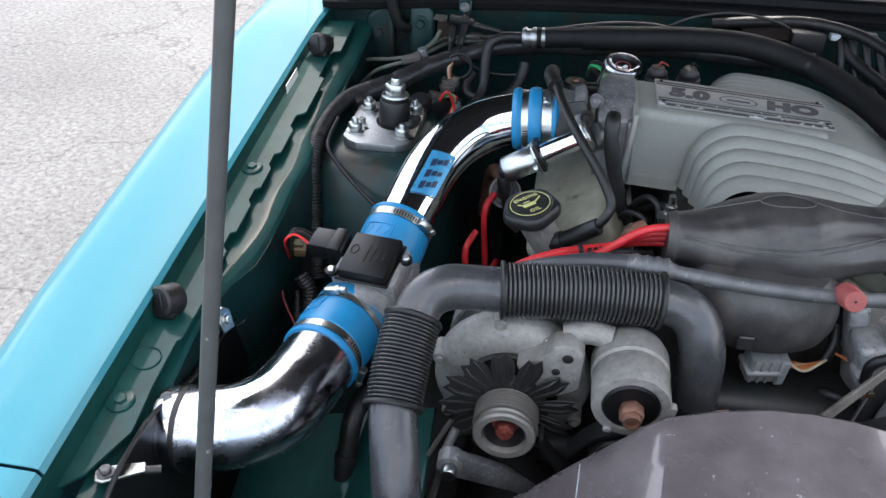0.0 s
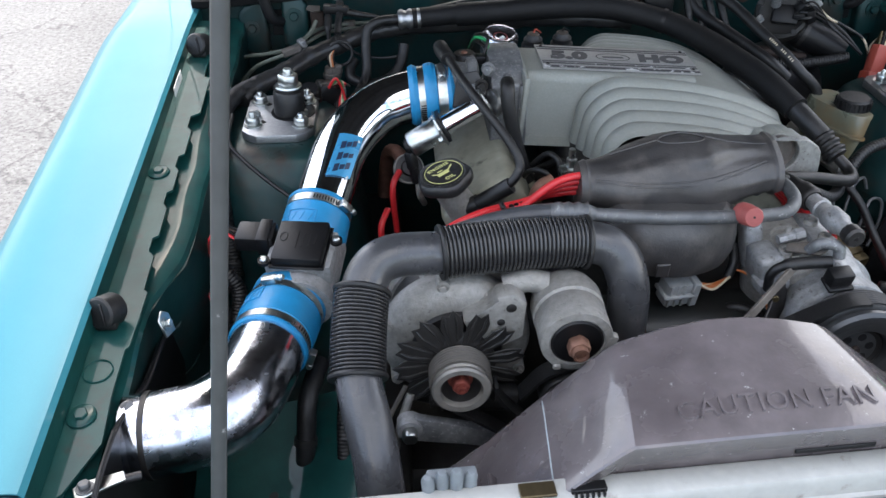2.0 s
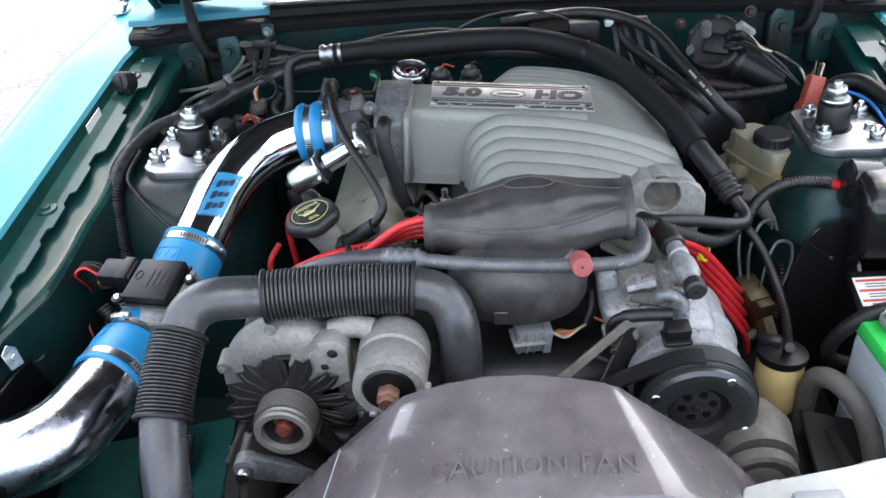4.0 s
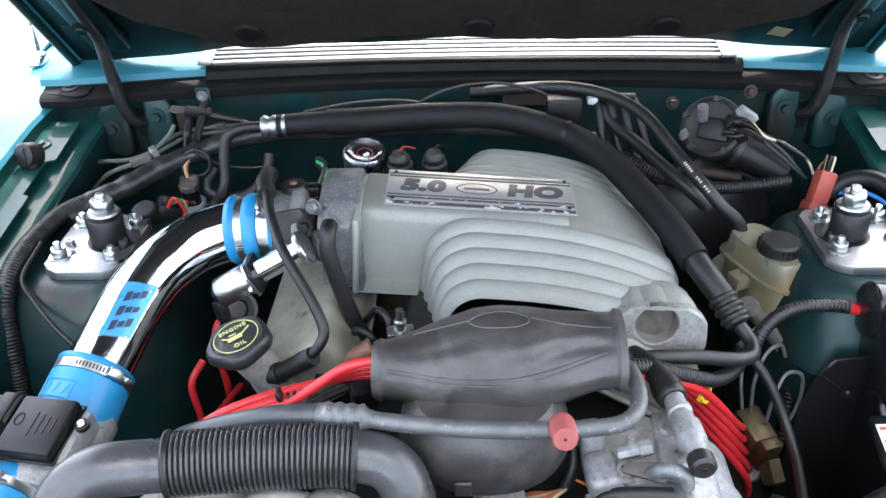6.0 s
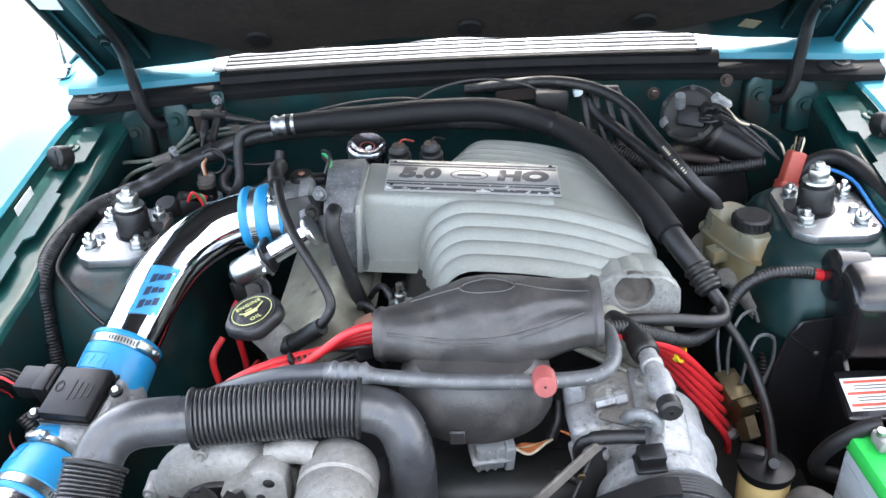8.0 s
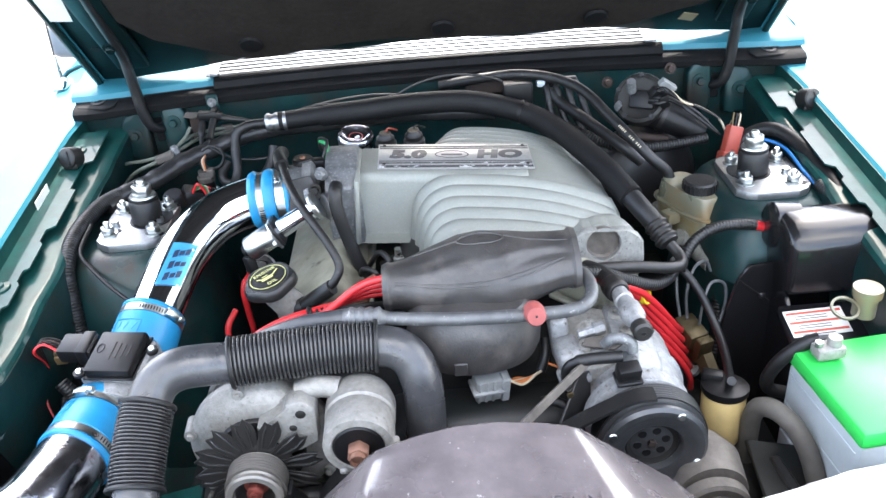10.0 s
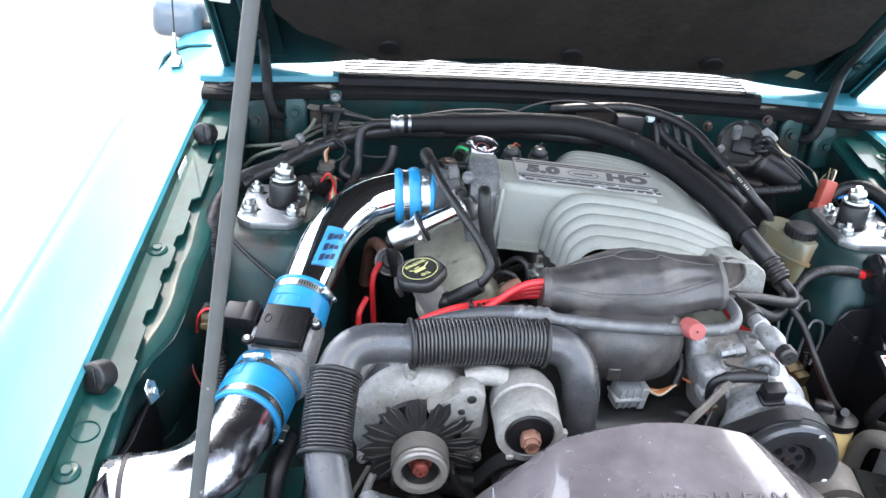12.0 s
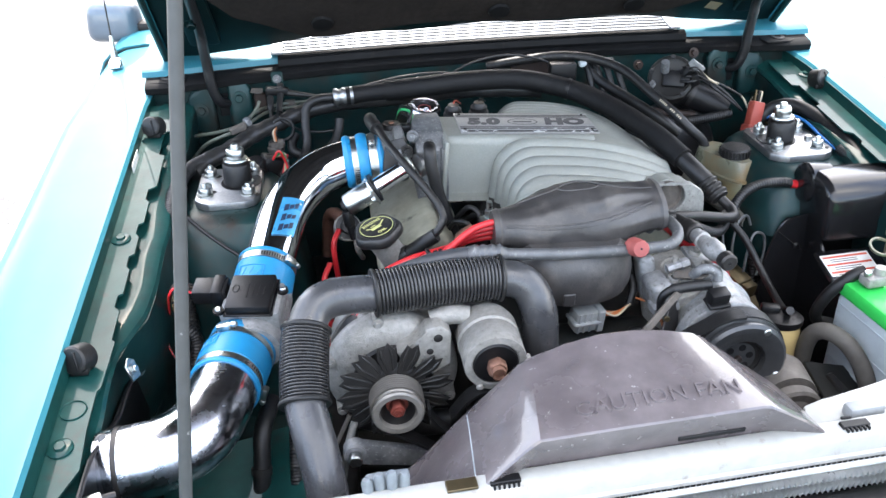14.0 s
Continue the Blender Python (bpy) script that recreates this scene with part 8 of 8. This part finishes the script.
part("end_nut", lathe([(0.018, 0), (0.018, 0.012), (0.0, 0.012)], 8, along((0.435, -0.085, 0.738), (0.25, -0.95, -0.1))), CAST, mcy)
part("side_boss", sweep([Vector((0.405, -0.02, 0.752)), Vector((0.385, -0.03, 0.765))], 0.014, 14), CAST, mcy)
part("level_plug", box(0.03, 0.026, 0.022, pose(0.378, -0.005, 0.792, 0, 0, 24), 0.004, 2), RESERVOIR, mcy, "pale level sensor plug")
servo = thing("brake_servo", "black brake servo drum against the firewall", "brake part", (0.4, 0.2, 0.76))
part("drum", lathe([(0, 0.02), (0.05, 0.02), (0.09, 0.0), (0.105, -0.02), (0.105, -0.05), (0.09, -0.08), (0, -0.08)], 40, along((0.39, 0.2, 0.76), (0.1, -1, 0.1))), BLACK_PAINT, servo)
pv = thing("proportioning_valve", "tarnished brass proportioning valve with steel lines", "brake part", (0.38, -0.19, 0.66))
part("valve_body", merge(box(0.035, 0.05, 0.03, pose(0.368, -0.18, 0.675, 15, 0, 20), 0.004, 2), box(0.028, 0.028, 0.05, pose(0.38, -0.2, 0.655, 10, 0, 20), 0.004, 2), lathe([(0.016, 0), (0.016, 0.03), (0.01, 0.034), (0, 0.034)], 6, along((0.385, -0.205, 0.645), (0.2, -0.6, -0.7)))), BRASS, pv)
for k, pts in enumerate(([(0.365, -0.17, 0.69), (0.362, -0.165, 0.74), (0.375, -0.15, 0.775), (0.40, -0.13, 0.775), (0.41, -0.13, 0.755)], [(0.38, -0.185, 0.69), (0.385, -0.18, 0.73), (0.40, -0.165, 0.755), (0.425, -0.155, 0.745), (0.428, -0.16, 0.71), (0.415, -0.17, 0.67)], [(0.355, -0.165, 0.69), (0.35, -0.15, 0.74), (0.36, -0.12, 0.78), (0.40, -0.07, 0.765)])):
    part("steel_line", hose(pts, 0.0025, 8), ALU_DULL, pv)
line_thing("battery_lead", "black ribbed conduit with a bare red end", [(0.345, -0.175, 0.79), (0.36, -0.155, 0.812), (0.385, -0.138, 0.828), (0.42, -0.128, 0.836), (0.46, -0.124, 0.834), (0.476, -0.124, 0.831)], 0.0092, RUBBER, "", (0.005, 0.0013), category="wiring", part_name="conduit")
rt = thing("red_cable_end", "short red cable end poking from its conduit", "wiring", (0.485, -0.123, 0.828))
part("sleeve", hose([(0.474, -0.124, 0.8315), (0.488, -0.123, 0.827), (0.503, -0.121, 0.821)], 0.0078, 14), RED, rt)
line_thing("washer_hose", "dusty grey rubber hose down to the bottle", [(0.335, -0.155, 0.80), (0.352, -0.17, 0.785), (0.372, -0.19, 0.76), (0.39, -0.22, 0.72), (0.392, -0.27, 0.70), (0.375, -0.34, 0.71), (0.362, -0.38, 0.735)], 0.0064, RUBBER)
line_thing("lower_loom", "black ribbed loom below the master cylinder", [(0.43, -0.09, 0.73), (0.434, -0.11, 0.69), (0.432, -0.13, 0.64), (0.425, -0.15, 0.60)], 0.0115, RUBBER, "", (0.006, 0.0016))

# ---------- far wing: shield, battery, bottles ----------
shield = thing("heat_shield", "glossy black plastic shield box beside the battery", "shield", (0.55, -0.2, 0.6))
part("shield_box", prism([(-0.065, 0.0), (0.06, 0.0), (0.052, 0.085), (0.035, 0.108), (-0.03, 0.112), (-0.062, 0.09)], 0.165, Matrix(((0, 0, 1, 0.494), (1, 0, 0, -0.165), (0, 1, 0, 0.758), (0, 0, 0, 1))), 0.014, 3), SHIELD, shield)
part("shield_end", lathe([(0, 0.004), (0.03, 0.004), (0.036, 0.0), (0.036, -0.04), (0, -0.04)], 28, along((0.494, -0.138, 0.838), (-1, 0, 0.1))), SHIELD, shield)
part("shield_wall", prism([(-0.40, 0.42), (-0.09, 0.42), (-0.085, 0.765), (-0.12, 0.785), (-0.20, 0.785), (-0.235, 0.755), (-0.26, 0.732), (-0.32, 0.712), (-0.40, 0.70)], 0.006, Matrix(((0, 0, 1, 0.497), (1, 0, 0, 0.02), (0, 1, 0, 0), (0, 0, 0, 1))), 0.002, 1), SHIELD, shield, "tall black side wall")
part("front_wall", prism([(0.415, 0.42), (0.66, 0.42), (0.66, 0.78), (0.52, 0.79), (0.455, 0.785), (0.44, 0.762), (0.425, 0.70)], 0.006, Matrix(((1, 0, 0, 0), (0, 0, -1, -0.165), (0, 1, 0, 0), (0, 0, 0, 1))), 0.002, 1), SHIELD, shield, "black wall before the strut tower")
part("wall_seam", sweep([Vector((0.443, -0.172, 0.759)), Vector((0.467, -0.172, 0.739)), Vector((0.494, -0.172, 0.717))], 0.0011, 6), STEEL_DARK, shield)
part("seam_rivet", lathe([(0, 0.003), (0.004, 0.002), (0.006, 0)], 14, along((0.482, -0.1712, 0.727), (0, -1, 0)), False), STEEL_DARK, shield)
part("front_ledge", box(0.20, 0.075, 0.012, pose(0.58, -0.262, 0.7305, 18), 0.006, 2), SHIELD, shield)
lab = part("warning_label", box(0.09, 0.048, 0.001, pose(0.53, -0.264, 0.7368, 18, 0, 3)), PAPER, shield, "white warning label with red bands")
LBM = pose(0.53, -0.264, 0.7375, 18, 0, 3)
for y, w, mt in ((0.018, 0.004, INK_RED), (0.001, 0.004, INK_RED), (-0.016, 0.004, INK_RED)):
    part("label_band", box(0.084, w, 0.0006, LBM @ pose(0, y, 0)), mt, lab)
for y in (0.012, 0.0075, -0.005, -0.0095, -0.0215):
    part("label_line", box(0.05, 0.0014, 0.0006, LBM @ pose(-0.006, y, 0)), INK_DARK, lab)
batt = thing("battery", "pale grey car battery with a bright green lid", "battery", (0.56, -0.46, 0.5))
BM_ = pose(0.565, -0.452, 0.0, 0, 0, 6)
part("case", box(0.235, 0.175, 0.2, BM_ @ pose(0, 0, 0.66), 0.008, 2), CASE, batt)
lid = part("lid", box(0.238, 0.178, 0.026, BM_ @ pose(0, 0, 0.771), 0.006, 2), GREEN, batt, "bright green plastic lid")
part("lid_panel", box(0.08, 0.05, 0.002, BM_ @ pose(0.02, -0.02, 0.785)), PAPER, lid, "white panel on the lid")
for k in range(3):
    part("case_rib", box(0.002, 0.16, 0.004, BM_ @ pose(-0.1185, 0, 0.745 - 0.05 * k), 0.001, 1), CASE, batt)
term = part("terminal_clamp", merge(box(0.04, 0.026, 0.018, BM_ @ pose(-0.085, 0.055, 0.797), 0.005, 2), lathe([(0, 0.012), (0.009, 0.012), (0.01, 0), (0, 0)], 20, BM_ @ pose(-0.078, 0.055, 0.805))), CAST, batt, "grey lead terminal clamp")
part("clamp_bolt", hexagon(0.006, 0.008, BM_ @ pose(-0.1, 0.055, 0.8055)), ZINC, term)
line_thing("earth_cable", "thick black battery cable off its clamp", [(0.472, -0.385, 0.80), (0.452, -0.382, 0.79), (0.428, -0.375, 0.76), (0.42, -0.362, 0.72), (0.43, -0.352, 0.692), (0.455, -0.35, 0.68), (0.48, -0.35, 0.67)], 0.0095, RUBBER, category="wiring", part_name="cable")
vent_t = thing("battery_vent", "pale translucent filler neck beyond the battery", "filler", (0.55, -0.34, 0.79))
part("neck", lathe([(0.016, 0), (0.016, 0.03), (0.02, 0.032), (0.02, 0.045), (0, 0.047)], 24, pose(0.56, -0.325, 0.79)), RESERVOIR, vent_t)
part("ring", lathe([(0.016, -0.002), (0.0195, -0.002), (0.0195, 0.002), (0.016, 0.002), (0.016, -0.002)], 24, pose(0.527, -0.335, 0.81, 20), False), RESERVOIR, vent_t)
bot = thing("washer_bottle", "yellowed plastic washer bottle with a black cap", "bottle", (0.357, -0.372, 0.625))
bo = along((0.357, -0.372, 0.625), (0.04, 0.1, 0.99))
part("bottle", lathe([(0, 0), (0.026, 0), (0.029, 0.006), (0.031, 0.07), (0.028, 0.082), (0, 0.084)], 28, bo), YELLOW, bot)
part("bottle_cap", lathe([(0.031, 0.078), (0.033, 0.082), (0.033, 0.09), (0.02, 0.094), (0, 0.094)], 28, bo), PLASTIC, bot)
part("cap_clip", box(0.03, 0.02, 0.016, bo @ pose(0.018, -0.01, 0.095), 0.004, 2), PLASTIC, bot)
line_thing("reservoir_hose", "thick dusty brown rubber hose beside the battery", [(0.392, -0.39, 0.60), (0.390, -0.395, 0.65), (0.3885, -0.40, 0.685), (0.391, -0.412, 0.712), (0.403, -0.432, 0.724), (0.420, -0.455, 0.715), (0.434, -0.478, 0.69), (0.442, -0.505, 0.65), (0.446, -0.53, 0.61)], 0.0135, HOSE_DUSTY)
line_thing("dipstick_tube", "thin black tube beside the pump", [(0.31, -0.45, 0.70), (0.33, -0.50, 0.67), (0.35, -0.56, 0.63), (0.36, -0.6, 0.60)], 0.0045, RUBBER, n=8)
tray = thing("battery_tray", "grimy dark battery tray edge", "tray", (0.42, -0.5, 0.6))
part("tray_edge", box(0.016, 0.12, 0.03, pose(0.415, -0.505, 0.635, 10, 0, 12), 0.003, 1), STEEL_DARK, tray)
part("tray_floor", box(0.26, 0.24, 0.02, pose(0.56, -0.46, 0.55), 0.004, 1), STEEL_DARK, tray)
end_cap = thing("support_end", "off-white painted end panel of the radiator support", "car part", (0.35, -0.66, 0.74))
part("end_panel", prism([(0.215, -0.70), (0.5, -0.70), (0.5, -0.585), (0.42, -0.598), (0.365, -0.61), (0.33, -0.627), (0.27, -0.633), (0.236, -0.644)], 0.012, pose(0, 0, 0.765), 0.004, 2), CREAM, end_cap)
part("end_bracket", box(0.05, 0.02, 0.02, pose(0.30, -0.672, 0.785, 0, 0, 4), 0.005, 2), PLASTIC_GREY, end_cap)
# wiring along the far wing
wl_ = thing("far_wing_loom", "black loom and blue wire along the far wing", "wiring", (0.58, 0.1, 0.86))
part("loom", hose([(0.53, 0.12, 0.86), (0.555, 0.115, 0.885), (0.585, 0.09, 0.895), (0.61, 0.03, 0.885), (0.618, -0.05, 0.87), (0.62, -0.15, 0.85), (0.62, -0.3, 0.82)], 0.0125, 14), RUBBER, wl_)
part("blue_wire", hose([(0.54, 0.11, 0.865), (0.56, 0.09, 0.88), (0.585, 0.05, 0.878), (0.592, -0.02, 0.865), (0.6, -0.08, 0.855)], 0.0028, 8), WIRE_BLUE, wl_)
part("tail_conduit", sweep(even(curve_points([(0.6, -0.06, 0.862), (0.606, -0.1, 0.855), (0.61, -0.16, 0.845)], 10), 0.0014), ribbed(0.0105, 0.005, 0.0014), 12), RUBBER, wl_)
# chassis rails, cross member and lower dark parts
for s in (-1, 1):
    t = thing("frame_rail", "grimy lower frame rail coloured near-black for deep shade", "car part", (s * 0.36, -0.3, 0.45), "frame rails")
    # Rails and far panel are coloured near-black to imitate the unlit depth.
    part("rail", box(0.12, 1.1, 0.1, pose(s * 0.40, -0.22, 0.47), 0.012, 2), GRIME_SHADE, t)
    pm = pose(s * 0.49, -0.62, 0.60, 10, s * 14, 0)
    panel_ = part("inner_panel", box(0.26, 0.40, 0.006, pm, 0.002, 1), BAY if s < 0 else GRIME_SHADE, t)
    for hx_, hy_ in ((-0.05, -0.10), (0.03, -0.06), (0.07, 0.03), (-0.02, 0.06), (0.09, -0.12), (-0.08, 0.0)):
        part("drain_hole", lathe([(0, 0.0036), (0.006, 0.0036), (0.006, 0.003), (0, 0.003)], 16, pm @ pose(hx_, hy_, 0)), PLASTIC, panel_)
# Added plate, not a known part: closes the bay below and darkens its depth.
under = thing("bay_floor", "dark plate added below the engine for floor shadow", "panel", (0, -0.2, 0.25))
part("tray", box(1.3, 1.2, 0.02, pose(0, -0.2, 0.25), 0.004, 1), STEEL_DARK, under)
part("cross_member", box(0.9, 0.1, 0.1, pose(0, -0.3, 0.35), 0.02, 2), STEEL_DARK, under)
wheel = thing("front_wheel", "black road wheel under the wing", "wheel", (-0.7, 0.0, 0.0), "wheels")
for s, wy in ((-1, 0.0), (1, 0.0), (-1, 2.55), (1, 2.55)):
    t = wheel if (s, wy) == (-1, 0.0) else thing("front_wheel" if wy < 1 else "rear_wheel", "black road wheel under the wing", "wheel", (s * 0.7, wy, 0.0), "wheels")
    part("tyre", lathe([(0.2, -0.1), (0.29, -0.1), (0.315, -0.07), (0.315, 0.07), (0.29, 0.1), (0.2, 0.1)], 40, along((s * 0.70, wy, 0.315), (s, 0, 0)), False), RUBBER, t)
    part("rim", lathe([(0.2, -0.09), (0.19, 0.06), (0.06, 0.08), (0, 0.08)], 32, along((s * 0.70, wy, 0.315), (s, 0, 0)), False), CAST, t)
